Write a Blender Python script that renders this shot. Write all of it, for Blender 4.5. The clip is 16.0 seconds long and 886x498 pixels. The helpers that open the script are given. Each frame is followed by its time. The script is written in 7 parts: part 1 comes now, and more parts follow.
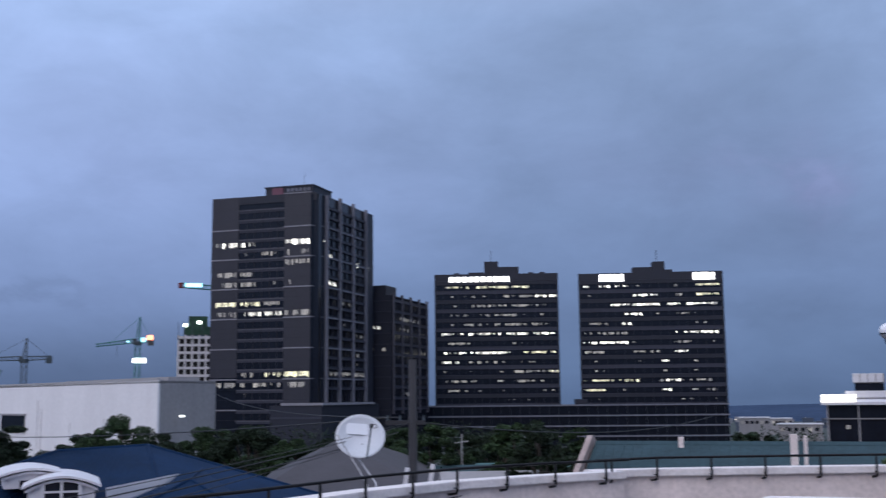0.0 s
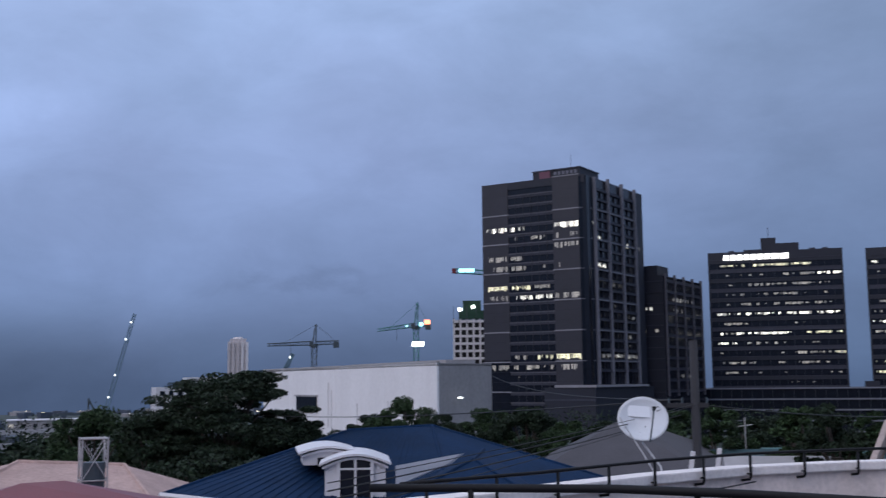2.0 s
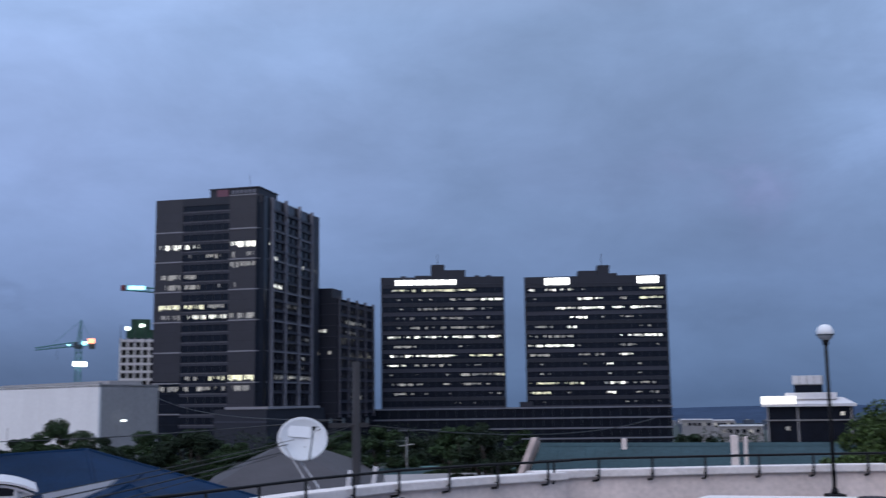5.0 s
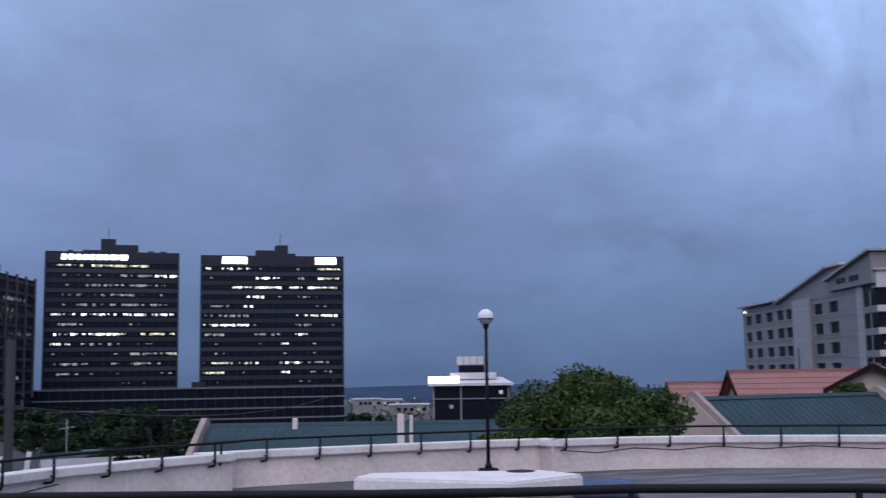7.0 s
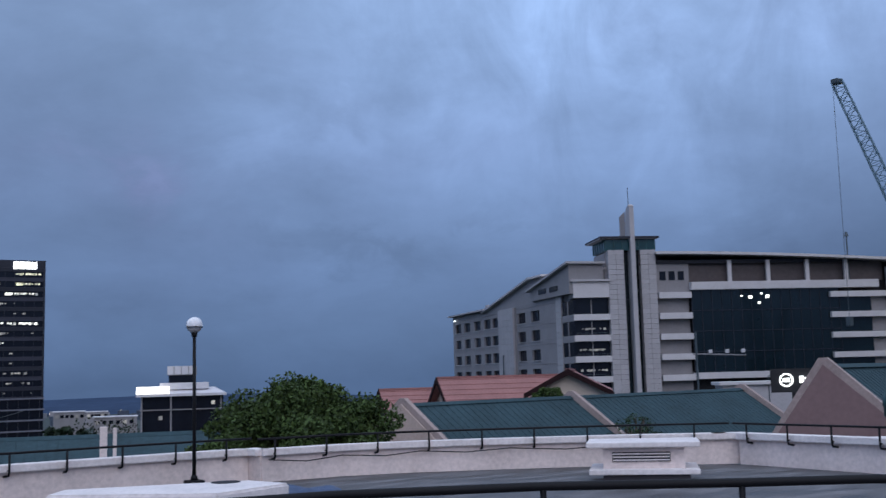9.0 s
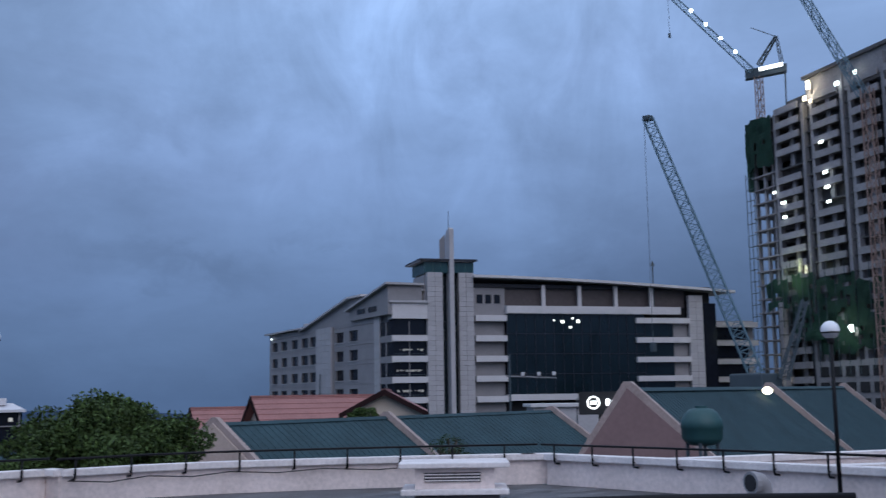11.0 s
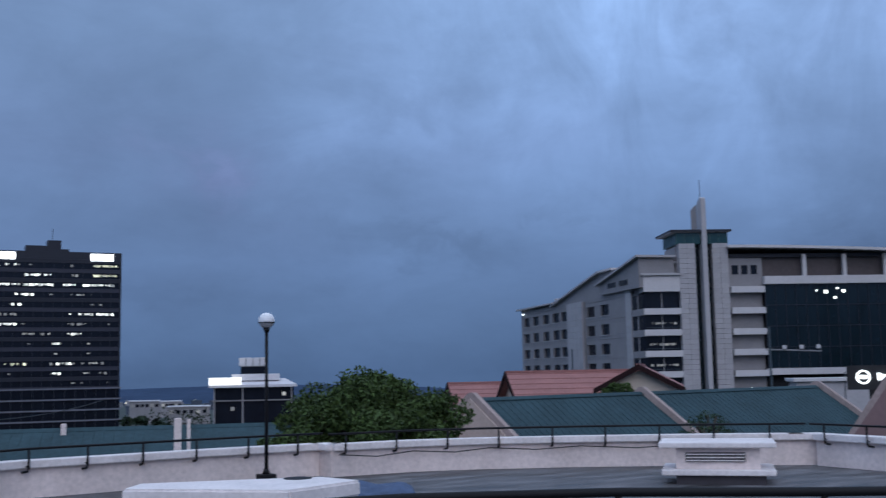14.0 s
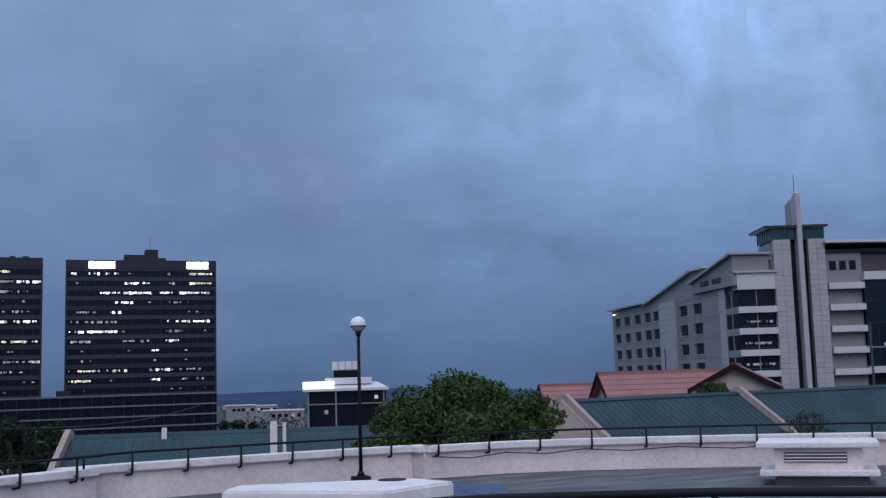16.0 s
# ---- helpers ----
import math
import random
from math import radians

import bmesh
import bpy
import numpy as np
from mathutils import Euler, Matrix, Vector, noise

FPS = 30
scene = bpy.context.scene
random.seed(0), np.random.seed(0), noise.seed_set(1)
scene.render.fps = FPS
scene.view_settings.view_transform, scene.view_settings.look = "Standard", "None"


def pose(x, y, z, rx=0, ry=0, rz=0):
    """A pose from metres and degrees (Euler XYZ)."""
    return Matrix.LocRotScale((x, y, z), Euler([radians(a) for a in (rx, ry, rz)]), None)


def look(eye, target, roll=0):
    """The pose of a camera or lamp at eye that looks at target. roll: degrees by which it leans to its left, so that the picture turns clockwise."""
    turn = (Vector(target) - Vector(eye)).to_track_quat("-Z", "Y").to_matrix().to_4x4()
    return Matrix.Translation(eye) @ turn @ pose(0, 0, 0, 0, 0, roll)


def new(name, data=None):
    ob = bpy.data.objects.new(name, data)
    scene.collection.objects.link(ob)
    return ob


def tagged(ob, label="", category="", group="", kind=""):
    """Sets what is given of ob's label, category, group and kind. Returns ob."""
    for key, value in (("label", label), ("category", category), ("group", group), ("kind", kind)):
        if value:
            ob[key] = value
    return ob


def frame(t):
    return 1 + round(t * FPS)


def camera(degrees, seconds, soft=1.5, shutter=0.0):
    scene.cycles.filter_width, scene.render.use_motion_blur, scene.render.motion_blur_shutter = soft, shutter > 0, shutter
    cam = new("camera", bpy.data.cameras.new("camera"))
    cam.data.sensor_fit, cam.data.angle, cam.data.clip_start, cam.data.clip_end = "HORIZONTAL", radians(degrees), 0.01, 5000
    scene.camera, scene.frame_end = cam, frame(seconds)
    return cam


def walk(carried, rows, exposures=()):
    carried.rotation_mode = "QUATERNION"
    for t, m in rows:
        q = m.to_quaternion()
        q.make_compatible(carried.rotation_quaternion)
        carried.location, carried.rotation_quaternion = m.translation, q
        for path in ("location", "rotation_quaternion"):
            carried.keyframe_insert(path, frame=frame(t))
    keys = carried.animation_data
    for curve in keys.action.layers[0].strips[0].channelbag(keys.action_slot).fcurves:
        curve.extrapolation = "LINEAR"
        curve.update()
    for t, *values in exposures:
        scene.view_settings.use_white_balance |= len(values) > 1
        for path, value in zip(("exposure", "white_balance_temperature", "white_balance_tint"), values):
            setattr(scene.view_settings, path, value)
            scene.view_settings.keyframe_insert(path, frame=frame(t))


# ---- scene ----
cam = camera(44.94, 16.0, soft=1.35, shutter=0.4)
# seconds, place in metres, then tilt, lean and heading in degrees
PATH = [
    (0.0, -0.072, -0.062, 1.897, 97.88, 0.56, 0.00),
    (0.5, -0.123, -0.026, 1.912, 98.21, 0.89, 4.67),
    (1.0, -0.178, 0.000, 1.911, 98.12, 1.26, 7.98),
    (1.5, -0.208, 0.013, 1.911, 97.69, 1.08, 10.91),
    (2.0, -0.242, 0.033, 1.899, 97.08, 0.58, 14.41),
    (2.5, -0.273, 0.050, 1.889, 97.07, 0.89, 17.03),
    (3.0, -0.280, 0.032, 1.881, 97.55, 1.67, 17.71),
    (3.5, -0.230, 0.020, 1.880, 97.22, 1.91, 15.81),
    (4.0, -0.140, -0.006, 1.892, 97.73, 1.84, 10.25),
    (4.5, -0.031, -0.032, 1.889, 98.11, 1.28, 3.22),
    (5.0, -0.009, 0.022, 1.867, 98.02, 0.75, -2.85),
    (5.2, -0.014, 0.028, 1.904, 97.66, 0.62, -5.38),
    (7.5, 0.083, 0.005, 1.867, 96.62, 0.82, -24.37),
    (8.0, 0.117, 0.015, 1.857, 96.47, 0.71, -29.42),
    (8.5, 0.126, 0.002, 1.860, 96.45, 1.05, -32.44),
    (9.0, 0.123, -0.044, 1.875, 96.87, 1.52, -35.06),
    (9.5, 0.127, -0.082, 1.859, 97.83, 1.63, -36.32),
    (10.0, 0.126, -0.060, 1.870, 97.14, 1.17, -37.79),
    (10.2, 0.129, -0.067, 1.852, 97.31, 1.33, -38.63),
    (11.4, 0.170, -0.020, 1.900, 97.70, 0.60, -46.30),
    (12.3, 0.195, 0.022, 1.937, 97.88, 0.55, -43.80),
    (12.5, 0.174, 0.026, 1.925, 97.69, 0.61, -42.49),
    (13.0, 0.171, 0.011, 1.937, 97.21, 0.99, -38.63),
    (13.5, 0.141, 0.023, 1.940, 97.26, 1.22, -35.42),
    (14.0, 0.128, 0.026, 1.950, 96.57, 1.02, -31.44),
    (14.5, 0.114, 0.035, 1.935, 97.04, 1.13, -27.87),
    (15.0, 0.106, 0.006, 1.936, 96.73, 1.35, -26.16),
    (15.5, 0.113, 0.005, 1.940, 96.79, 1.43, -26.64),
    (16.0, 0.107, -0.007, 1.940, 96.80, 1.63, -26.61),
]
# seconds, stops, kelvin, tint: the camera's own drift in exposure and white balance
DRIFT = [(0.0, 0.20, 6600, 10), (0.5, 0.12, 6650, 10), (1.0, 0.05, 6600, 10), (2.0, 0.04, 6700, 10), (3.0, 0.05, 6700, 9), (4.0, 0.0, 6550, 9), (5.0, 0.15, 6450, 8),
         (7.5, 0.10, 6550, 12), (8.5, 0.04, 6450, 9), (9.5, -0.04, 6200, 6), (12.5, -0.10, 6080, 6), (13.0, -0.14, 6000, 5), (14.0, -0.10, 6000, 5), (15.0, -0.04, 6150, 6), (16.0, 0.0, 6280, 7)]
walk(cam, [(r[0], pose(*r[1:])) for r in PATH], DRIFT)

# ---------------------------------------------------------------- world and light
world = bpy.data.worlds.new("dusk_sky")
scene.world = world
world.use_nodes = True
wn, wl = world.node_tree.nodes, world.node_tree.links
wn.clear()


def wnode(kind, **values):
    n = wn.new(kind)
    for k, v in values.items():
        n.inputs[k].default_value = v
    return n


w_out = wn.new("ShaderNodeOutputWorld")
w_bg = wn.new("ShaderNodeBackground")
w_co = wn.new("ShaderNodeTexCoord")
w_sep = wn.new("ShaderNodeSeparateXYZ")
wl.new(w_co.outputs["Generated"], w_sep.inputs[0])


def wmath(op, a, b=None, c=None):
    """A sum on the sky's values; a, b and c are sockets or numbers."""
    n = wn.new("ShaderNodeMath")
    n.operation = op
    for k, v in enumerate((a, b, c)):
        if v is None:
            continue
        if isinstance(v, (int, float)):
            n.inputs[k].default_value = v
        else:
            wl.new(v, n.inputs[k])
    return n.outputs[0]


def wramp(value, stops, interp="B_SPLINE"):
    n = wn.new("ShaderNodeValToRGB")
    r = n.color_ramp
    r.interpolation = interp
    r.elements[0].position, r.elements[1].position = stops[0][0], stops[-1][0]
    for q, c in stops[1:-1]:
        r.elements.new(q)
    for e, (q, c) in zip(r.elements, stops):
        e.color = (*c, 1) if isinstance(c, tuple) else (c, c, c, 1)
    wl.new(value, n.inputs["Fac"])
    return n.outputs["Color"]


def wnoise(vector, scale, detail, rough, distortion, lo, hi, span=0.2):
    n = wnode("ShaderNodeTexNoise", Scale=scale, Detail=detail, Roughness=rough, Distortion=distortion)
    wl.new(vector, n.inputs["Vector"])
    m = wnode("ShaderNodeMapRange")
    m.clamp = False
    for k, v in (("From Min", 0.5 - span), ("From Max", 0.5 + span), ("To Min", lo), ("To Max", hi)):
        m.inputs[k].default_value = v
    wl.new(n.outputs["Fac"], m.inputs["Value"])
    return m.outputs[0]


def wmapped(scale, turn):
    n = wn.new("ShaderNodeMapping")
    n.inputs["Scale"].default_value, n.inputs["Rotation"].default_value = scale, turn
    wl.new(w_co.outputs["Generated"], n.inputs["Vector"])
    return n.outputs[0]


# overcast dusk: dim blue-grey haze at the horizon, paler overhead
Z = w_sep.outputs["Z"]
w_base = wramp(Z, [(0.0, (0.079, 0.127, 0.240)), (0.04, (0.104, 0.163, 0.299)), (0.10, (0.152, 0.231, 0.419)), (0.20, (0.215, 0.313, 0.547)), (0.34, (0.272, 0.388, 0.648)),
                   (0.6, (0.50, 0.60, 0.86)), (1.0, (0.80, 0.92, 1.18))], "LINEAR")
# cloud sheets, flattened towards the horizon
flat = wmapped((1.0, 1.0, 2.1), (0.0, 0.12, 0.5))
sheets = wmath("MULTIPLY", wnoise(flat, 3.1, 6.0, 0.5, 0.25, 0.92, 1.08), wnoise(flat, 6.5, 8.0, 0.62, 0.3, 0.91, 1.10))
# bearing to the right of ahead and height, in degrees, both ruffled
az = wmath("MULTIPLY", wmath("ARCTAN2", w_sep.outputs["X"], w_sep.outputs["Y"]), math.degrees(1))
el = wmath("MULTIPLY", wmath("ARCSINE", Z), math.degrees(1))
ruffle = wmapped((1.0, 1.0, 1.6), (0.2, 0.0, 1.1))
azr = wmath("ADD", az, wnoise(ruffle, 9.0, 5.0, 0.62, 0.4, -3.2, 3.2))
elr = wmath("ADD", el, wnoise(ruffle, 14.0, 5.0, 0.6, 0.4, -1.1, 1.1))
# thicker and thinner cloud round the compass, for the upper, the lower and the lowest sky; stored at half height
turn = wmath("MULTIPLY_ADD", azr, 1 / 140, 60 / 140)


def compass(rows):
    return wramp(turn, [((a + 60) / 140, v / 2) for a, v in rows])


high = compass([(-60, 1.2), (-34, 1.26), (-20, 1.17), (-10, 1.06), (2, 0.88), (11, 0.80), (20, 0.71), (29, 0.91), (38, 1.23), (47, 1.24), (55, 1.10), (64, 1.02), (80, 1.0)])
low = compass([(-60, 1.2), (-34, 1.28), (-21, 1.21), (-10, 1.11), (1, 0.95), (11, 0.90), (20, 0.91), (30, 1.08), (41, 1.05), (48, 0.92), (54, 0.67), (62, 0.70), (80, 0.8)])
lowest = compass([(-60, 0.7), (-38, 0.74), (-26, 0.88), (-10, 1.0), (8, 1.05), (20, 1.18), (32, 1.16), (44, 1.0), (54, 0.82), (80, 0.8)])


def layer(a, b, z0, z1):
    m = wnode("ShaderNodeMapRange")
    m.interpolation_type = "SMOOTHSTEP"
    m.inputs["From Min"].default_value, m.inputs["From Max"].default_value = z0, z1
    wl.new(Z, m.inputs["Value"])
    x = wn.new("ShaderNodeMix")
    wl.new(m.outputs[0], x.inputs[0])
    wl.new(a, x.inputs[2])
    wl.new(b, x.inputs[3])
    return x.outputs[0]


thick = layer(layer(lowest, low, 0.015, 0.085), high, 0.10, 0.28)


def wisp(az0, el0, wide, tall, lean=0.0):
    """How much of one torn scrap of cloud lies in a direction."""
    u = wmath("MULTIPLY", wmath("ADD", azr, -az0), 1 / wide)
    v = wmath("MULTIPLY", wmath("MULTIPLY_ADD", wmath("ADD", azr, -az0), -lean, wmath("ADD", elr, -el0)), 1 / tall)
    return wmath("EXPONENT", wmath("MULTIPLY", wmath("ADD", wmath("MULTIPLY", u, u), wmath("MULTIPLY", v, v)), -1.0))


scraps = 1.0
for az0, el0, wide, tall, lean, amount in ((29.5, 7.0, 4.6, 0.75, -0.10, -0.15), (37.5, 8.4, 3.6, 0.5, 0.05, -0.10), (-20.5, 5.4, 4.0, 0.5, 0.03, -0.12), (14.0, 4.2, 5.0, 0.5, 0.0, -0.06), (46.0, 14.0, 2.5, 2.5, 0.2, -0.07),
                                           (19.4, 10.6, 1.8, 1.3, -0.5, 0.09), (12.5, 10.2, 2.2, 0.8, -0.2, 0.05), (30.0, 12.6, 6.0, 1.0, 0.22, 0.10), (-37.0, 13.0, 3.0, 3.0, 0.1, 0.07), (-33.0, 6.0, 2.2, 1.3, 0.0, 0.06)):
    scraps = wmath("MULTIPLY_ADD", wisp(az0, el0, wide, tall, lean), amount, scraps)
# falling streaks in the brighter upper cloud
fall = wnoise(wmapped((1.0, 1.0, 0.42), (0.35, 0.25, 0.2)), 13.0, 6.0, 0.6, 0.7, -0.24, 0.26)
where = wmath("MULTIPLY", wisp(45.0, 18.0, 15.0, 8.0), fall)
total = wmath("MULTIPLY", wmath("MULTIPLY", wmath("MULTIPLY", sheets, thick), 2.0), wmath("ADD", scraps, where))
w_mix = wn.new("ShaderNodeVectorMath")
w_mix.operation = "SCALE"
wl.new(w_base, w_mix.inputs[0])
wl.new(total, w_mix.inputs["Scale"])
# a faint rose cast where the cloud is torn
rose = wn.new("ShaderNodeMix")
rose.data_type = "RGBA"
rose.blend_type = "MULTIPLY"
rose.inputs[7].default_value = (1.10, 0.97, 1.0, 1)
wl.new(wmath("ADD", wmath("ADD", wisp(19.4, 10.4, 3.0, 1.8), wmath("MULTIPLY", wisp(-22.0, 9.0, 26.0, 12.0), 0.4)), wnoise(ruffle, 5.0, 3.0, 0.5, 0.2, -0.1, 0.12)), rose.inputs[0])
wl.new(w_mix.outputs[0], rose.inputs[6])
wl.new(rose.outputs[2], w_bg.inputs["Color"])
w_bg.inputs["Strength"].default_value = 1.0
wl.new(w_bg.outputs[0], w_out.inputs["Surface"])

# the last daylight behind the cloud: very wide and weak
sun = new("sun", bpy.data.lights.new("sun", "SUN"))
sun.data.energy, sun.data.angle, sun.data.color = 0.8, radians(50), (1.0, 0.86, 0.82)
sun.matrix_world = look((0, 0, 50), (25, 55, 10))

# ---------------------------------------------------------------- materials


def mat(name, color, rough=0.8, metal=0.0, var=0.12, scale=1.5, fine=14.0, bump=0.15, spec=0.5, per_object=0.0, stain=0.0):
    """A procedural surface: stains and grain at two scales, fine relief; sizes in metres."""
    m = bpy.data.materials.new(name)
    m.use_nodes = True
    n, l = m.node_tree.nodes, m.node_tree.links
    b = n["Principled BSDF"]
    b.inputs["Roughness"].default_value, b.inputs["Metallic"].default_value = rough, metal
    b.inputs["Specular IOR Level"].default_value = spec
    co = n.new("ShaderNodeTexCoord")
    big, small = n.new("ShaderNodeTexNoise"), n.new("ShaderNodeTexNoise")
    big.inputs["Scale"].default_value, big.inputs["Detail"].default_value = scale, 4.0
    small.inputs["Scale"].default_value, small.inputs["Detail"].default_value = fine, 3.0
    vec = co.outputs["Object"]
    if stain:
        mp = n.new("ShaderNodeMapping")
        mp.inputs["Scale"].default_value = (1.0, 1.0, 0.18)
        l.new(vec, mp.inputs["Vector"])
        l.new(mp.outputs[0], big.inputs["Vector"])
    else:
        l.new(vec, big.inputs["Vector"])
    l.new(vec, small.inputs["Vector"])
    add = n.new("ShaderNodeMath")
    add.operation = "ADD"
    l.new(big.outputs["Fac"], add.inputs[0])
    l.new(small.outputs["Fac"], add.inputs[1])
    last = add.outputs[0]
    rng = n.new("ShaderNodeMapRange")
    rng.inputs["From Min"].default_value, rng.inputs["From Max"].default_value = 0.6, 1.4
    lo = 1 - var * (1.6 if stain else 1.0)
    rng.inputs["To Min"].default_value, rng.inputs["To Max"].default_value = lo, 1 + var
    l.new(last, rng.inputs["Value"])
    fac = rng.outputs[0]
    if per_object:
        oi = n.new("ShaderNodeObjectInfo")
        r2 = n.new("ShaderNodeMapRange")
        r2.inputs["To Min"].default_value, r2.inputs["To Max"].default_value = 1 - per_object, 1 + per_object
        l.new(oi.outputs["Random"], r2.inputs["Value"])
        mu = n.new("ShaderNodeMath")
        mu.operation = "MULTIPLY"
        l.new(fac, mu.inputs[0])
        l.new(r2.outputs[0], mu.inputs[1])
        fac = mu.outputs[0]
    sc = n.new("ShaderNodeVectorMath")
    sc.operation = "SCALE"
    sc.inputs[0].default_value = color
    l.new(fac, sc.inputs["Scale"])
    l.new(sc.outputs[0], b.inputs["Base Color"])
    if bump:
        bp = n.new("ShaderNodeBump")
        bp.inputs["Strength"].default_value, bp.inputs["Distance"].default_value = bump, 0.02
        l.new(small.outputs["Fac"], bp.inputs["Height"])
        l.new(bp.outputs[0], b.inputs["Normal"])
    return m


def glow(name, color, strength, vary=0.0):
    """A lamp, a lit room behind a window or a wall given glow; vary: how unlike one another the pieces are."""
    m = bpy.data.materials.new(name)
    m.use_nodes = True
    n, l = m.node_tree.nodes, m.node_tree.links
    b = n["Principled BSDF"]
    b.inputs["Base Color"].default_value = (*[c * 0.5 for c in color], 1)
    b.inputs["Emission Color"].default_value = (*color, 1)
    b.inputs["Emission Strength"].default_value = strength
    if vary:
        oi = n.new("ShaderNodeObjectInfo")
        co = n.new("ShaderNodeTexCoord")
        ns = n.new("ShaderNodeTexNoise")
        ns.inputs["Scale"].default_value, ns.inputs["Detail"].default_value = 1.3, 2.0
        l.new(co.outputs["Object"], ns.inputs["Vector"])
        r1, r2 = n.new("ShaderNodeMapRange"), n.new("ShaderNodeMapRange")
        r1.inputs["To Min"].default_value, r1.inputs["To Max"].default_value = strength * (1 - vary), strength * (1 + vary)
        l.new(oi.outputs["Random"], r1.inputs["Value"])
        r2.inputs["From Min"].default_value, r2.inputs["From Max"].default_value = 0.35, 0.65
        r2.inputs["To Min"].default_value, r2.inputs["To Max"].default_value = 0.15, 1.6
        l.new(ns.outputs["Fac"], r2.inputs["Value"])
        mu = n.new("ShaderNodeMath")
        mu.operation = "MULTIPLY"
        l.new(r1.outputs[0], mu.inputs[0])
        l.new(r2.outputs[0], mu.inputs[1])
        l.new(mu.outputs[0], b.inputs["Emission Strength"])
    return m


M_GROUND = mat("earth_and_grass", (0.026, 0.038, 0.034), 0.95, var=0.4, scale=0.02, fine=0.3, bump=0.0)
def deck_mat(name):
    """Worn screed: damp dark patches and dry pale ones, with fine grit."""
    m = mat(name, (0.088, 0.086, 0.091), 0.7, var=0.3, scale=1.4, fine=16.0, bump=0.35)
    n, l = m.node_tree.nodes, m.node_tree.links
    b = n["Principled BSDF"]
    src = b.inputs["Base Color"].links[0].from_socket
    co = n.new("ShaderNodeTexCoord")
    mp = n.new("ShaderNodeMapping")
    mp.inputs["Rotation"].default_value, mp.inputs["Scale"].default_value = (0, 0, radians(35)), (0.35, 1.1, 1)
    ns = n.new("ShaderNodeTexNoise")
    ns.inputs["Scale"].default_value, ns.inputs["Detail"].default_value, ns.inputs["Roughness"].default_value = 1.9, 8.0, 0.66
    l.new(co.outputs["Object"], mp.inputs["Vector"])
    l.new(mp.outputs[0], ns.inputs["Vector"])
    r, r2 = n.new("ShaderNodeMapRange"), n.new("ShaderNodeMapRange")
    for q, lo, hi in ((r, 0.22, 1.75), (r2, 0.45, 0.9)):
        q.inputs["From Min"].default_value, q.inputs["From Max"].default_value = 0.40, 0.60
        q.inputs["To Min"].default_value, q.inputs["To Max"].default_value = lo, hi
        l.new(ns.outputs["Fac"], q.inputs["Value"])
    sc = n.new("ShaderNodeVectorMath")
    sc.operation = "SCALE"
    l.new(src, sc.inputs[0])
    l.new(r.outputs[0], sc.inputs["Scale"])
    l.new(sc.outputs[0], b.inputs["Base Color"])
    l.new(r2.outputs[0], b.inputs["Roughness"])
    return m


M_PARAPET = mat("painted_parapet", (0.78, 0.67, 0.635), 0.8, var=0.15, scale=0.9, fine=12.0, bump=0.2, stain=1.0)
M_DECK = deck_mat("weathered_screed")
M_CAP = mat("white_coping", (0.76, 0.70, 0.685), 0.8, var=0.17, scale=1.6, fine=15.0, bump=0.2)
M_BLACK = mat("black_enamel_pipe", (0.008, 0.008, 0.010), 0.6, spec=0.2, var=0.2, scale=3.0, fine=30.0, bump=0.1)
M_CABLE = mat("black_cable", (0.015, 0.015, 0.017), 0.6, var=0.1, bump=0.0)
M_DARKGLASS = mat("dark_tinted_glass", (0.008, 0.010, 0.017), 0.16, var=0.3, scale=0.25, fine=1.0, bump=0.0, spec=0.3)
M_DARKCLAD = mat("charcoal_cladding", (0.009, 0.012, 0.025), 0.6, var=0.18, scale=0.2, fine=1.5, bump=0.1)
M_SILL = mat("dull_grey_sill", (0.075, 0.074, 0.095), 0.6, var=0.15, scale=0.3, fine=1.5, bump=0.1)
M_BAY = mat("brown_grey_bay_panel", (0.021, 0.021, 0.032), 0.45, var=0.2, scale=0.2, fine=1.5, bump=0.1)
M_SPANDREL = mat("grey_spandrel", (0.028, 0.031, 0.052), 0.6, var=0.18, scale=0.25, fine=1.2, bump=0.1)
M_BELT = mat("pale_belt_course", (0.24, 0.235, 0.265), 0.6, var=0.1, scale=0.3, fine=2.0, bump=0.1)
M_PILASTER = mat("concrete_pilaster", (0.16, 0.165, 0.205), 0.75, var=0.12, scale=0.3, fine=2.0, bump=0.15)
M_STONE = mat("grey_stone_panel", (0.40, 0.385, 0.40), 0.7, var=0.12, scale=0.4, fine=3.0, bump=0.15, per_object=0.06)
# darker copy of the stone; puts shade into sides, soffit and recesses
M_STONE_D = mat("darkened_stone_panel", (0.25, 0.24, 0.25), 0.7, var=0.12, scale=0.4, fine=3.0, bump=0.15, per_object=0.08)
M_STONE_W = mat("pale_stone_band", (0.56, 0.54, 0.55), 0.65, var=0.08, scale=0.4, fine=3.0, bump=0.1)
M_GREENGLASS = mat("green_tinted_glass", (0.006, 0.013, 0.018), 0.10, var=0.25, scale=0.15, fine=0.6, bump=0.0, spec=0.5)
M_TEAL = mat("teal_fascia", (0.03, 0.10, 0.10), 0.5, var=0.15, scale=0.6, bump=0.1)
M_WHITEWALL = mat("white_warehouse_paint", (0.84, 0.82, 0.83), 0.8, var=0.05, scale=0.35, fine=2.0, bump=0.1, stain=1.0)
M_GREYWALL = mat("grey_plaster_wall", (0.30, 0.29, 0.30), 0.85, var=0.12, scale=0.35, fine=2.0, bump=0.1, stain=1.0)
M_BLUE = mat("blue_metal_roof", (0.004, 0.021, 0.060), 0.75, spec=0.1, var=0.3, scale=0.6, fine=6.0, bump=0.1)
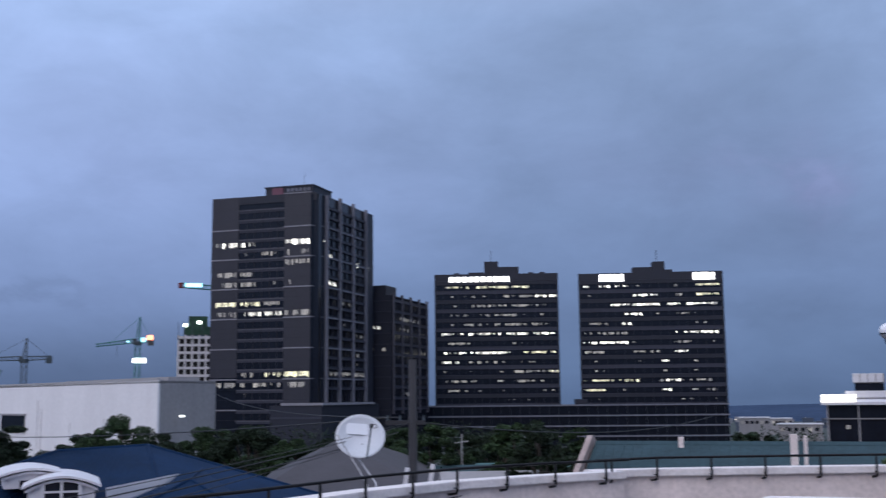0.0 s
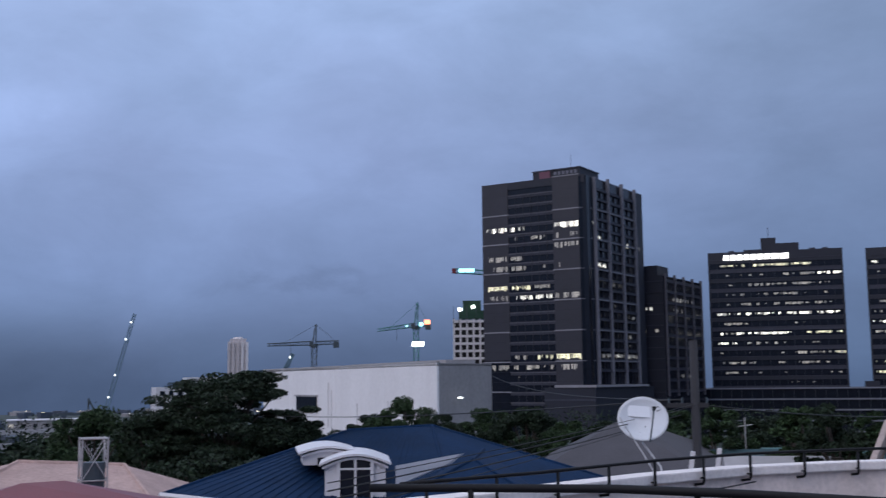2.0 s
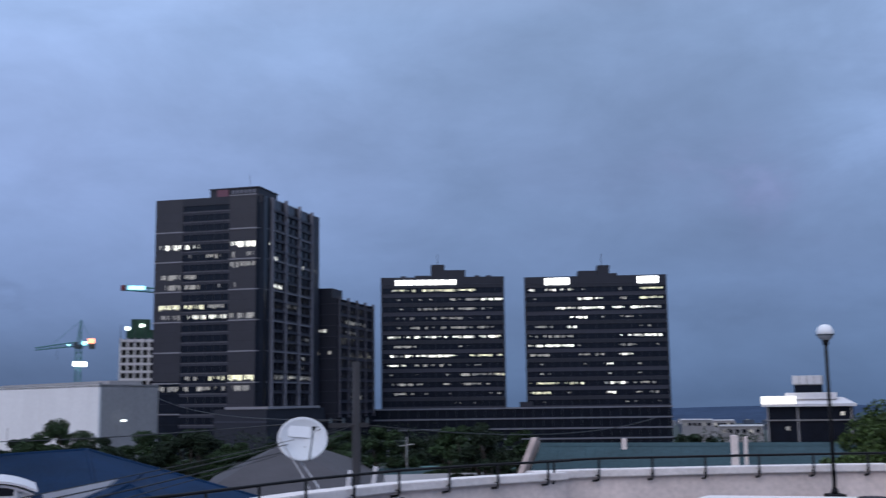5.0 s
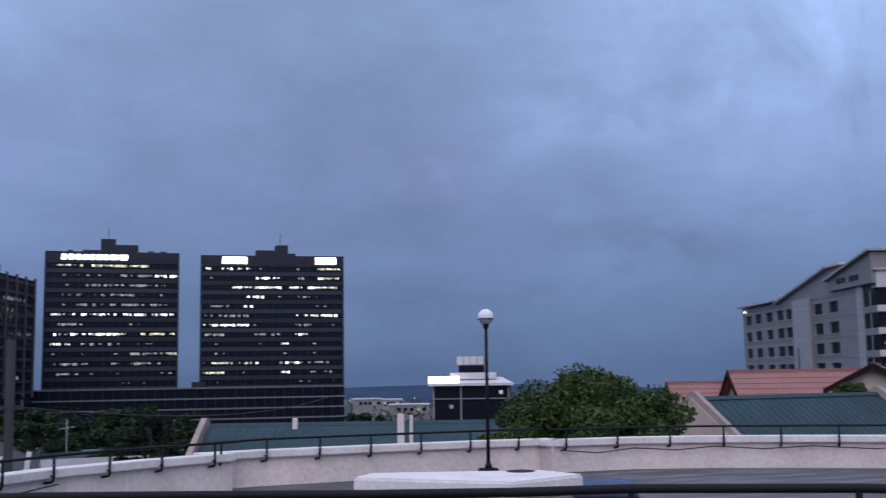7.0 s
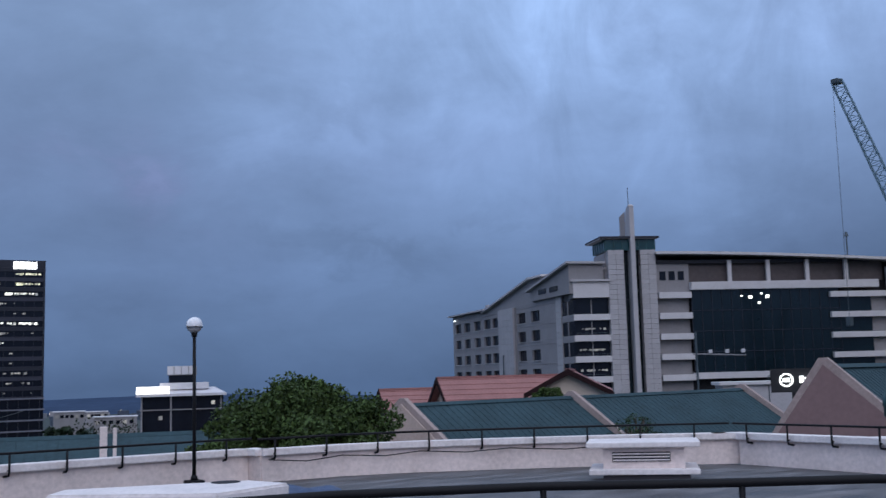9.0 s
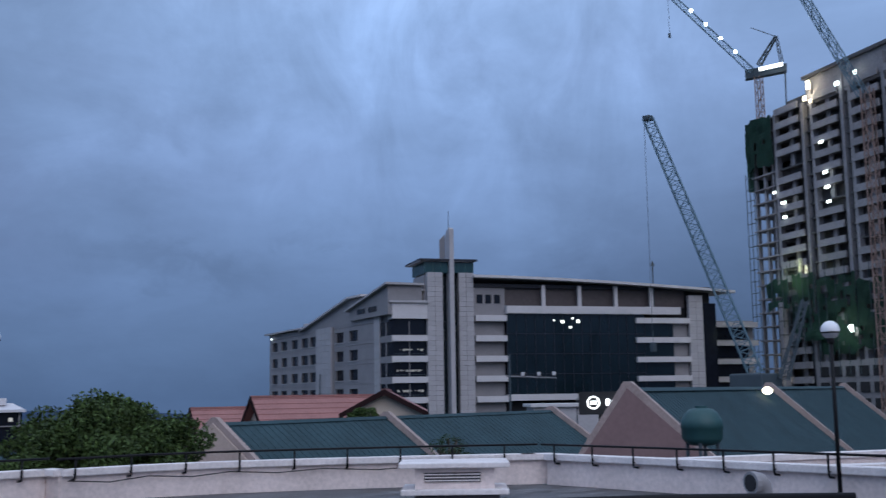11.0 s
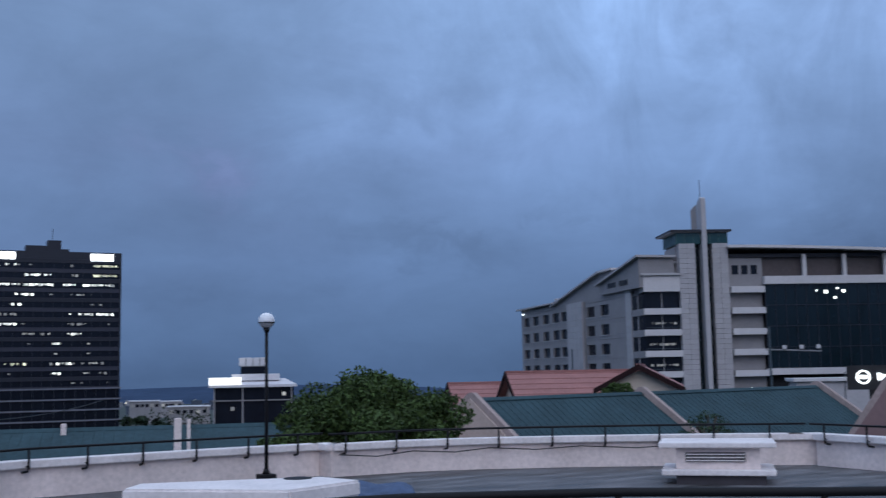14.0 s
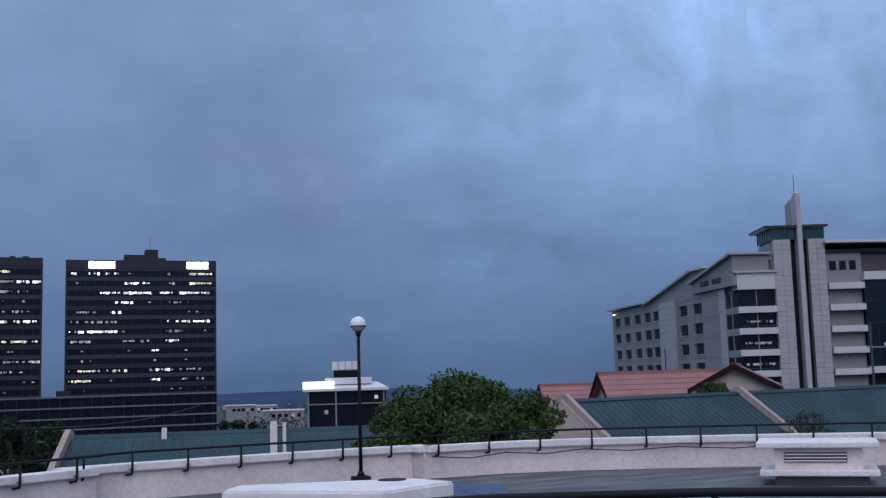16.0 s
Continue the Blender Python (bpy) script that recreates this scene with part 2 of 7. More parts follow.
M_GREENROOF = mat("green_metal_roof", (0.030, 0.059, 0.071), 0.75, spec=0.2, var=0.3, scale=0.5, fine=5.0, bump=0.1, stain=0.0)
M_REDROOF = mat("faded_red_roof", (0.28, 0.128, 0.118), 0.7, var=0.2, scale=0.7, fine=6.0, bump=0.15)
M_MAROON = mat("dark_maroon_roof", (0.16, 0.022, 0.03), 0.5, var=0.15, scale=0.8, bump=0.1)
M_PINKROOF = mat("weathered_pink_roof", (0.41, 0.28, 0.25), 0.85, var=0.25, scale=0.8, fine=7.0, bump=0.25)
M_GREYROOF = mat("dark_shingle_roof", (0.052, 0.047, 0.055), 0.85, var=0.2, scale=0.8, fine=8.0, bump=0.2)
M_TRIMWHITE = mat("white_trim_paint", (0.62, 0.605, 0.63), 0.6, var=0.06, scale=1.2, fine=9.0, bump=0.1)
M_BEIGE = mat("beige_plaster", (0.50, 0.39, 0.33), 0.85, var=0.12, scale=0.8, fine=6.0, bump=0.15, stain=1.0)
M_PINKWALL = mat("dusky_pink_plaster", (0.235, 0.15, 0.145), 0.85, var=0.1, scale=0.7, fine=6.0, bump=0.15)
M_COPING = mat("weathered_coping", (0.36, 0.28, 0.255), 0.85, var=0.22, scale=1.5, fine=8.0, bump=0.2)
M_TIMBER = mat("dark_brown_bargeboard", (0.024, 0.012, 0.013), 0.9, spec=0.1, var=0.2, bump=0.1)
M_CREAM = mat("cream_plaster", (0.55, 0.46, 0.38), 0.85, var=0.08, bump=0.1)
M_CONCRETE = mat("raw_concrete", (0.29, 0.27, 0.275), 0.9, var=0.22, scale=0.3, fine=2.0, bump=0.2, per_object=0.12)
# the raw concrete again, with shade put into a darker base colour
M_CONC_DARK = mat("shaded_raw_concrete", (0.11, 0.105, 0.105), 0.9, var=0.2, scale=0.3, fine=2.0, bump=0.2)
M_NET = mat("green_safety_net", (0.022, 0.066, 0.044), 0.9, var=0.4, scale=0.35, fine=2.5, bump=0.2, per_object=0.2)
M_STEEL_BLUE = mat("pale_blue_steel", (0.085, 0.155, 0.205), 0.6, var=0.15, scale=0.5, bump=0.0)
M_STEEL_TEAL = mat("teal_painted_steel", (0.06, 0.20, 0.20), 0.6, var=0.15, scale=0.5, bump=0.0)
M_STEEL_DARK = mat("dark_steel", (0.05, 0.07, 0.085), 0.6, var=0.15, scale=0.5, bump=0.0)
M_STEEL_RUST = mat("red_lead_steel", (0.22, 0.15, 0.13), 0.7, var=0.2, scale=0.5, bump=0.0)
M_GALV = mat("galvanised_steel", (0.40, 0.39, 0.40), 0.5, metal=0.3, var=0.15, scale=2.0, bump=0.1)
M_DISH = mat("dish_paint", (0.62, 0.64, 0.68), 0.5, var=0.06, scale=2.5, fine=20.0, bump=0.05)
M_PANEL = mat("white_sticker", (0.80, 0.82, 0.86), 0.4, var=0.03, bump=0.0)
M_TANK = mat("green_tank", (0.020, 0.072, 0.076), 0.55, var=0.15, scale=2.0, bump=0.1)
M_TARP = mat("blue_tarpaulin", (0.045, 0.075, 0.15), 0.6, var=0.25, scale=2.0, fine=12.0, bump=0.3)
# brown attic wall, darkened for the shade under the roof overhang
M_ATTIC = mat("shaded_attic_panel", (0.085, 0.068, 0.070), 0.6, var=0.25, scale=0.3, fine=1.5, bump=0.1)
M_CROWNGLASS = mat("teal_glass", (0.014, 0.055, 0.062), 0.15, var=0.3, scale=0.4, fine=1.5, bump=0.0, spec=0.5)
M_POLE = mat("aged_timber_pole", (0.030, 0.029, 0.034), 0.85, var=0.2, scale=1.0, bump=0.2)
M_BARK = mat("bark", (0.05, 0.04, 0.032), 0.9, var=0.3, scale=2.0, fine=12.0, bump=0.5)
M_SANDSTONE = mat("buff_tower_wall", (0.50, 0.46, 0.47), 0.85, var=0.1, scale=0.1, fine=0.8, bump=0.0)
# distance haze is put into these two base colours as blue
M_CITY = mat("hazed_city_walls", (0.060, 0.075, 0.105), 0.9, var=0.3, scale=0.03, fine=0.4, bump=0.0)
M_HILL = mat("hazed_far_hills", (0.048, 0.072, 0.122), 1.0, var=0.2, scale=0.004, fine=0.03, bump=0.0, spec=0.0)
# near-black base colour stands in for the darkness inside rooms and holes
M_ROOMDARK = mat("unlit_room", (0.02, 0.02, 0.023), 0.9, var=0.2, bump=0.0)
M_FROST = mat("frosted_globe", (0.80, 0.80, 0.82), 0.35, var=0.03, bump=0.0)
E_COOL = glow("lit_office_cool", (1.0, 0.98, 0.90), 1.25, 0.95)
E_WARM = glow("lit_office_yellow", (1.0, 0.96, 0.68), 0.75, 0.85)
E_DIM = glow("dim_office", (0.72, 0.68, 0.62), 0.22, 0.95)
E_SIGN = glow("sign_white", (1.0, 1.0, 1.0), 3.0)
E_FLOOD = glow("floodlight", (0.92, 1.0, 0.96), 6.0)
E_FLOODW = glow("floodlight_warm", (1.0, 0.88, 0.62), 5.0)
E_COOLB = glow("bright_spot_white", (1.0, 0.98, 0.9), 3.0)
E_LAMP = glow("small_lamp", (0.9, 0.97, 1.0), 2.0)
E_CYAN = glow("jib_sign_cyan", (0.35, 0.85, 1.0), 2.2)
E_RED = glow("jib_sign_red", (1.0, 0.35, 0.2), 2.5)
# no lamp: emission replaces the floodlight falling on the roof edge
E_ROOF = glow("glowing_roof_edge", (1.0, 0.98, 0.93), 1.6)


def leaf_mat(name, color):
    m = mat(name, color, 0.7, var=0.45, scale=0.6, fine=4.0, bump=0.0, spec=0.25)
    n, l = m.node_tree.nodes, m.node_tree.links
    b = n["Principled BSDF"]
    src = b.inputs["Base Color"].links[0].from_socket
    geo = n.new("ShaderNodeNewGeometry")
    r = n.new("ShaderNodeMapRange")
    r.inputs["To Min"].default_value, r.inputs["To Max"].default_value = 0.45, 1.6
    l.new(geo.outputs["Random Per Island"], r.inputs["Value"])
    sc = n.new("ShaderNodeVectorMath")
    sc.operation = "SCALE"
    l.new(src, sc.inputs[0])
    l.new(r.outputs[0], sc.inputs["Scale"])
    l.new(sc.outputs[0], b.inputs["Base Color"])
    return m


M_LEAF = leaf_mat("dark_leaves", (0.014, 0.026, 0.013))
M_LEAF2 = leaf_mat("mid_leaves", (0.024, 0.046, 0.018))
M_LEAF3 = leaf_mat("mango_leaves", (0.046, 0.076, 0.020))

# ---------------------------------------------------------------- building helpers


def thing(name, label, category, m=None, group="", kind=""):
    ob = new(name)
    ob.empty_display_size = 0.2
    if m is not None:
        ob.matrix_basis = m
    return tagged(ob, label, category, group, kind)


def finish(name, bm, material, smooth=False):
    me = bpy.data.meshes.new(name)
    bm.to_mesh(me)
    bm.free()
    me.materials.append(material)
    if smooth:
        for p in me.polygons:
            p.use_smooth = True
    return me


def part(name, bm, material, parent, label="", smooth=False):
    ob = new(name, finish(name, bm, material, smooth))
    ob.parent = parent
    if label:
        ob["label"] = label
    return ob


def put(name, me, parent, m):
    """A further piece on a mesh that exists."""
    ob = new(name, me)
    ob.parent = parent
    ob.matrix_basis = m
    return ob


def solo(name, bm, material, label, category, m=None, group="", kind="", smooth=False):
    ob = new(name, finish(name, bm, material, smooth))
    if m is not None:
        ob.matrix_basis = m
    return tagged(ob, label, category, group, kind)


def box(bm, x0, y0, z0, x1, y1, z1, m=None, bevel=0.0):
    mm = Matrix.Translation(((x0 + x1) / 2, (y0 + y1) / 2, (z0 + z1) / 2)) @ Matrix.Diagonal((abs(x1 - x0), abs(y1 - y0), abs(z1 - z0), 1))
    r = bmesh.ops.create_cube(bm, size=1.0, matrix=mm if m is None else m @ mm)
    if bevel:
        es = list({e for v in r["verts"] for e in v.link_edges})
        bmesh.ops.bevel(bm, geom=es, offset=bevel, segments=2, affect="EDGES", profile=0.6)
    return bm


def B(x0, y0, z0, x1, y1, z1, m=None, bevel=0.0):
    return box(bmesh.new(), x0, y0, z0, x1, y1, z1, m, bevel)


def rod(bm, a, b, r0, r1=None, seg=8):
    a, b = Vector(a), Vector(b)
    d = b - a
    m = Matrix.Translation((a + b) / 2) @ d.to_track_quat("Z", "Y").to_matrix().to_4x4()
    bmesh.ops.create_cone(bm, cap_ends=True, segments=seg, radius1=r0, radius2=r0 if r1 is None else r1, depth=d.length, matrix=m)
    return bm


def R(a, b, r0, r1=None, seg=8):
    return rod(bmesh.new(), a, b, r0, r1, seg)


def prism(bm, pts, depth_vec):
    """A solid from a flat outline pushed along a vector."""
    d = Vector(depth_vec)
    a = [bm.verts.new(Vector(p)) for p in pts]
    b = [bm.verts.new(Vector(p) + d) for p in pts]
    n = len(pts)
    bm.faces.new(a[::-1])
    bm.faces.new(b)
    for i in range(n):
        bm.faces.new((a[i], a[(i + 1) % n], b[(i + 1) % n], b[i]))
    bmesh.ops.recalc_face_normals(bm, faces=bm.faces[:])
    return bm


def tube(bm, pts, r, seg=8):
    """A pipe along a run of points, with mitred rings."""
    pts = [Vector(p) for p in pts]
    rings = []
    for i, p in enumerate(pts):
        d = (pts[min(i + 1, len(pts) - 1)] - pts[max(i - 1, 0)]).normalized()
        q = d.to_track_quat("Z", "Y")
        rings.append([bm.verts.new(p + q @ Vector((r * math.cos(k * math.tau / seg), r * math.sin(k * math.tau / seg), 0))) for k in range(seg)])
    for a, b in zip(rings, rings[1:]):
        for k in range(seg):
            bm.faces.new((a[k], a[(k + 1) % seg], b[(k + 1) % seg], b[k]))
    bm.faces.new(rings[0][::-1])
    bm.faces.new(rings[-1])
    return bm


def truss(bm, a, b, w0, w1, n, r):
    """A square lattice boom from a to b: chords and zigzag lacing."""
    a, b = Vector(a), Vector(b)
    d = b - a
    q = d.to_track_quat("Z", "X")
    cs = []
    for i in range(n + 1):
        f = i / n
        w = (w0 + (w1 - w0) * f) / 2
        c = a + d * f
        cs.append([c + q @ Vector((sx * w, sy * w, 0)) for sx, sy in ((-1, -1), (1, -1), (1, 1), (-1, 1))])
    for k in range(4):
        rod(bm, cs[0][k], cs[-1][k], r, r, 4)
    for i in range(n):
        for k in range(4):
            j = (k + 1) % 4
            rod(bm, cs[i][k if i % 2 else j], cs[i + 1][j if i % 2 else k], r * 0.65, None, 3)
            rod(bm, cs[i][k], cs[i][j], r * 0.5, None, 3)
    return bm


def polar(heading, dist, z=0.0):
    """A place by compass bearing (degrees to the left of ahead) and distance."""
    return Vector((-math.sin(radians(heading)) * dist, math.cos(radians(heading)) * dist, z))

# ---------------------------------------------------------------- ground and hills


def ground_z(x, y):
    """The town falls away from the rooftop's hill towards the sea."""
    d = math.hypot(x, y)
    if d >= 1600:
        return 1.9 - 0.0242 * d
    return -13.0 - 0.05 * min(max(0.0, d - 300), 160) - 0.0139 * max(0.0, d - 460)


bm = bmesh.new()
rings = [0, 30, 60, 100, 160, 240, 340, 460, 620, 820, 1080, 1400, 1800, 2300, 2900, 3600, 4300, 4900]
last = None
for d in rings:
    ring = []
    for k in range(96):
        a = k * math.tau / 96
        x, y = d * math.sin(a), d * math.cos(a)
        ring.append(bm.verts.new((x, y, ground_z(x, y) + (0.6 * noise.noise((x * 0.02, y * 0.02, 0)) if d > 90 else 0))))
    if last:
        for k in range(96):
            bm.faces.new((last[k], last[(k + 1) % 96], ring[(k + 1) % 96], ring[k]) if d > 30 else (last[0], ring[(k + 1) % 96], ring[k]))
    last = ring
bmesh.ops.remove_doubles(bm, verts=bm.verts[:], dist=0.001)
bmesh.ops.recalc_face_normals(bm, faces=bm.faces[:])
solo("ground", bm, M_GROUND, "dark overgrown town ground falling away to the coast", "ground", kind="structure", smooth=True)

# the low range along the horizon, its blue haze part of the colour
bm = bmesh.new()
prev = None
for k in range(0, 260):
    h = -130 + k * 1.0
    a = radians(h)
    row = []
    env = math.exp(-((h + 20) / 20.0) ** 2)
    top = -118 + 86 * env + 6 * noise.noise((h * 0.13, 3.1, 0)) + 4 * noise.noise((h * 0.5, 7.7, 0))
    for d, z in ((3300, -88), (3700, -94 + (top + 94) * 0.55), (4100, top), (4600, -125)):
        row.append(bm.verts.new((-math.sin(a) * d, math.cos(a) * d, z)))
    if prev:
        for i in range(3):
            bm.faces.new((prev[i], prev[i + 1], row[i + 1], row[i]))
    prev = row
bmesh.ops.recalc_face_normals(bm, faces=bm.faces[:])
solo("hills", bm, M_HILL, "low range of hills on the horizon, blue haze in its colour", "hills", kind="structure", smooth=True)

# ---------------------------------------------------------------- roof deck and parapet
DECK = [(-4.6, 9.3), (-3.7, 11.2), (-2.5, 12.9), (-1.15, 15.15), (0.05, 16.6), (1.45, 17.65), (3.0, 18.5)]
DECK2 = [(2.45, 18.72), (3.6, 19.0), (4.8, 19.1), (6.5, 19.25), (8.0, 19.3), (9.05, 19.25)]
DECK3 = [(9.15, 18.85), (10.85, 18.75), (12.2, 18.3), (13.9, 17.35), (15.6, 16.2), (17.45, 14.65)]
DECK4 = [(17.5, 14.45), (17.35, 11.0), (17.15, 8.0), (16.9, 4.0), (16.5, -4.0)]
CAP_Z, RAIL_Z = 0.62, 0.82

bm = bmesh.new()
outline = [(-7.0, 4.0)] + DECK + DECK2 + DECK3 + DECK4 + [(15.0, -9.0), (-6.0, -9.0)]
prism(bm, [(x, y, -0.35) for x, y in outline], (0, 0, 0.35))
solo("roof_deck", bm, M_DECK, "stained dark grey screeded flat roof deck", "roof deck", kind="structure")
bm = bmesh.new()
prism(bm, [(x * 0.97, y * 0.97, -13.0) for x, y in outline], (0, 0, 12.6))
solo("wall_below_deck", bm, M_PARAPET, "pale plastered storeys under the roof deck", "wall", kind="structure")


def strip(bm, line, off0, off1, z0, z1):
    """A wall along a plan line, between two offsets to its outer side."""
    pts = [Vector((x, y, 0)) for x, y in line]
    rows = []
    for i, p in enumerate(pts):
        d = (pts[min(i + 1, len(pts) - 1)] - pts[max(i - 1, 0)]).normalized()
        n = Vector((-d.y, d.x, 0))
        rows.append([bm.verts.new(p + n * o + Vector((0, 0, z))) for o, z in ((off0, z0), (off1, z0), (off1, z1), (off0, z1))])
    for a, b in zip(rows, rows[1:]):
        for k in range(4):
            bm.faces.new((a[k], a[(k + 1) % 4], b[(k + 1) % 4], b[k]))
    bm.faces.new(rows[0][::-1])
    bm.faces.new(rows[-1])
    bmesh.ops.recalc_face_normals(bm, faces=bm.faces[:])
    return bm


def dense(line, step=0.5):
    out = []
    for (x0, y0), (x1, y1) in zip(line, line[1:]):
        n = max(1, round(math.hypot(x1 - x0, y1 - y0) / step))
        out += [(x0 + (x1 - x0) * i / n, y0 + (y1 - y0) * i / n) for i in range(n)]
    return out + [line[-1]]


for i, line in enumerate((DECK, DECK2, DECK3, DECK4, [(9.0, 19.5), (9.1, 18.9)], [(17.2, 14.85), (17.75, 14.4)])):
    bm = strip(bmesh.new(), line, 0.03, 0.23, 0.0, CAP_Z - 0.125)
    wall = solo("parapet_wall", bm, M_PARAPET, "low pinkish-white plastered parapet wall round the roof deck", "parapet", kind="structure")
    bm = strip(bmesh.new(), line, -0.07, 0.33, CAP_Z - 0.125, CAP_Z)
    bmesh.ops.bevel(bm, geom=[e for e in bm.edges if e.calc_face_angle(0) > 1.0], offset=0.014, segments=2, affect="EDGES")
    part("coping", bm, M_CAP, wall, "white rounded coping")

# a second, lower stretch of parapet beyond the far corner
for x0, y0, x1, y1, z in ((17.9, 13.0, 27.0, 8.6, 0.50), (17.9, 10.6, 26.0, 6.0, 0.42)):
    bm = strip(bmesh.new(), [(x0, y0), (x1, y1)], 0.0, 0.3, -1.2, z - 0.12)
    w2 = solo("parapet_wall", bm, M_PARAPET, "further white parapet of the neighbouring roof", "parapet", kind="structure")
    part("coping", strip(bmesh.new(), [(x0, y0), (x1, y1)], -0.06, 0.36, z - 0.12, z), M_CAP, w2)
bm = prism(bmesh.new(), [(17.8, 14.4, -1.3), (30.0, 8.0, -1.3), (28.0, 0.0, -1.3), (17.6, 0.0, -1.3)], (0, 0, 0.2))
solo("neighbour_roof", bm, M_DECK, "lower dark flat roof beyond the parapet", "roof deck", kind="structure")


def railing(line, posts, label, z=RAIL_Z, r=0.022, inset=-0.13):
    """A pipe rail on hooked brackets that stand off the wall's inner face."""
    rail = thing("railing", label, "railing")
    pts = [Vector((x, y, 0)) for x, y in line]
    norm = []
    for i, p in enumerate(pts):
        d = (pts[min(i + 1, len(pts) - 1)] - pts[max(i - 1, 0)]).normalized()
        norm.append(Vector((-d.y, d.x, 0)))
    part("handrail", tube(bmesh.new(), [p + n * inset + Vector((0, 0, z)) for p, n in zip(pts, norm)], r), M_BLACK, rail, smooth=True)
    # brackets at even steps along the line
    run, nxt = 0.0, 0.35
    for a, b, n in zip(pts, pts[1:], norm):
        seg = (b - a).length
        while nxt < run + seg:
            p = a.lerp(b, (nxt - run) / seg) + n * inset
            bm = bmesh.new()
            tube(bm, [p + Vector((0, 0, z)), p + Vector((0, 0, 0.50)), p + n * 0.02 + Vector((0, 0, 0.45)), p + n * (0.16) + Vector((0, 0, 0.43))], 0.021, 6)
            rod(bm, p + Vector((0, 0, 0.53)) - n * 0.01, p + n * 0.15 + Vector((0, 0, 0.53)), 0.012, None, 6)
            part("bracket", bm, M_BLACK, rail, smooth=True)
            nxt += posts
        run += seg


railing([(-3.7, 11.3)] + DECK[2:], 1.02, "black pipe handrail on hooked brackets along the curved parapet")
railing([(2.4, 18.3)] + DECK2[1:], 1.0, "black pipe handrail on hooked brackets along the parapet")
railing([(9.0, 18.85)] + DECK3[1:], 1.08, "black pipe handrail on hooked brackets along the parapet")
railing(DECK4[:4], 1.0, "black pipe handrail on hooked brackets along the side parapet")

# the rail of the terrace on which one stands
bm = bmesh.new()
FR = [polar(h, d * 1.6).xy for h, d in ((19.7, 5.57), (15, 5.5), (7, 5.42), (0, 5.2), (-8, 4.95), (-16, 4.8), (-24, 4.8), (-30, 4.95), (-41, 5.1), (-51, 5.2), (-57, 5.4), (-66, 5.6))]
near_rail = thing("railing", "thick black guard rail on slim terrace posts", "railing")
part("handrail", tube(bm, [(x, y, 1.06) for x, y in FR], 0.034, 10), M_BLACK, near_rail, smooth=True)
for x, y in [polar(h, d * 1.6).xy for h, d in ((14.5, 5.48), (3, 5.3), (-8, 4.95), (-19, 4.8), (-30, 4.95), (-41, 5.1), (-51, 5.2), (-61.5, 5.5))]:
    part("post", R((x, y, 0.0), (x, y, 1.05), 0.024), M_BLACK, near_rail, smooth=True)
    part("foot_plate", B(x - 0.06, y - 0.06, 0, x + 0.06, y + 0.06, 0.012), M_BLACK, near_rail)

# ---------------------------------------------------------------- office towers


def lit(parent, x0, x1, y, z0, z1, step, dens, material, rng, axis="x"):
    """Lit panes behind a strip of glazing, hung from its top, some wide, some a mere spot."""
    n = max(1, round((x1 - x0) / step))
    w = (x1 - x0) / n
    kinds = []
    for fw, fh in ((0.96, 1.0), (0.9, 0.72), (0.6, 0.85), (0.35, 0.6)):
        h = (z1 - z0) * fh
        shape = B(0.03, -0.06, z1 - z0 - h, w * fw - 0.03, 0, z1 - z0) if axis == "x" else B(0, 0.08, z1 - z0 - h, 0.06, w * fw - 0.05, z1 - z0)
        kinds.append(finish("lit_window", shape, material))
    for i in range(n):
        if rng.random() < dens:
            at = (x0 + i * w, y, z0) if axis == "x" else (y, x0 + i * w, z0)
            put("lit_window", kinds[min(3, int(4 * rng.random() ** 1.3))], parent, Matrix.Translation(at))


def band_tower(name, label, m, width, depth, z0, z1, floor, rows, rng):
    """A dark glass block with a spandrel band at every floor."""
    t = thing(name, label, "office tower", m)
    part("core", B(0.25, 0.25, z0, width - 0.25, depth, z1 - 0.4), M_DARKGLASS, t, "dark tinted glazing")
    n = int((z1 - z0 - 3.0) / floor)
    for i in range(n):
        z = z1 - 4.6 - i * floor
        part("spandrel", B(0.0, 0.0, z, width, 0.30, z + 1.45), M_SPANDREL if i % 2 else M_DARKCLAD, t)
        part("sill", B(-0.02, -0.14, z + 1.45, width + 0.02, 0.10, z + 1.62), M_SPANDREL, t)
    k = 16
    for i in range(k + 1):
        x = i * width / k
        part("mullion", B(x - 0.09, 0.12, z0, x + 0.09, 0.30, z1 - 1), M_DARKCLAD, t)
    part("roof_parapet", B(-0.1, -0.1, z1 - 3.1, width + 0.1, depth + 0.1, z1), M_DARKCLAD, t)
    for x in (0.0, width):
        part("corner_fin", B(x - 0.35, -0.22, z0, x + 0.35, 0.5, z1), M_DARKCLAD, t)
    for r in range(0, 14):
        z = z1 - 4.6 - r * floor + 1.62
        lit(t, 0.04 * width, 0.96 * width, 0.25, z + 1.0, z + 1.6, 1.15, 0.10, E_DIM, rng)
    for r, a, b, d, kind in rows:
        z = z1 - 4.6 - r * floor + 1.62
        lit(t, a * width, b * width, 0.24, z + 0.75, z + 1.75, 1.15, d * 0.95, kind, rng)
    return t


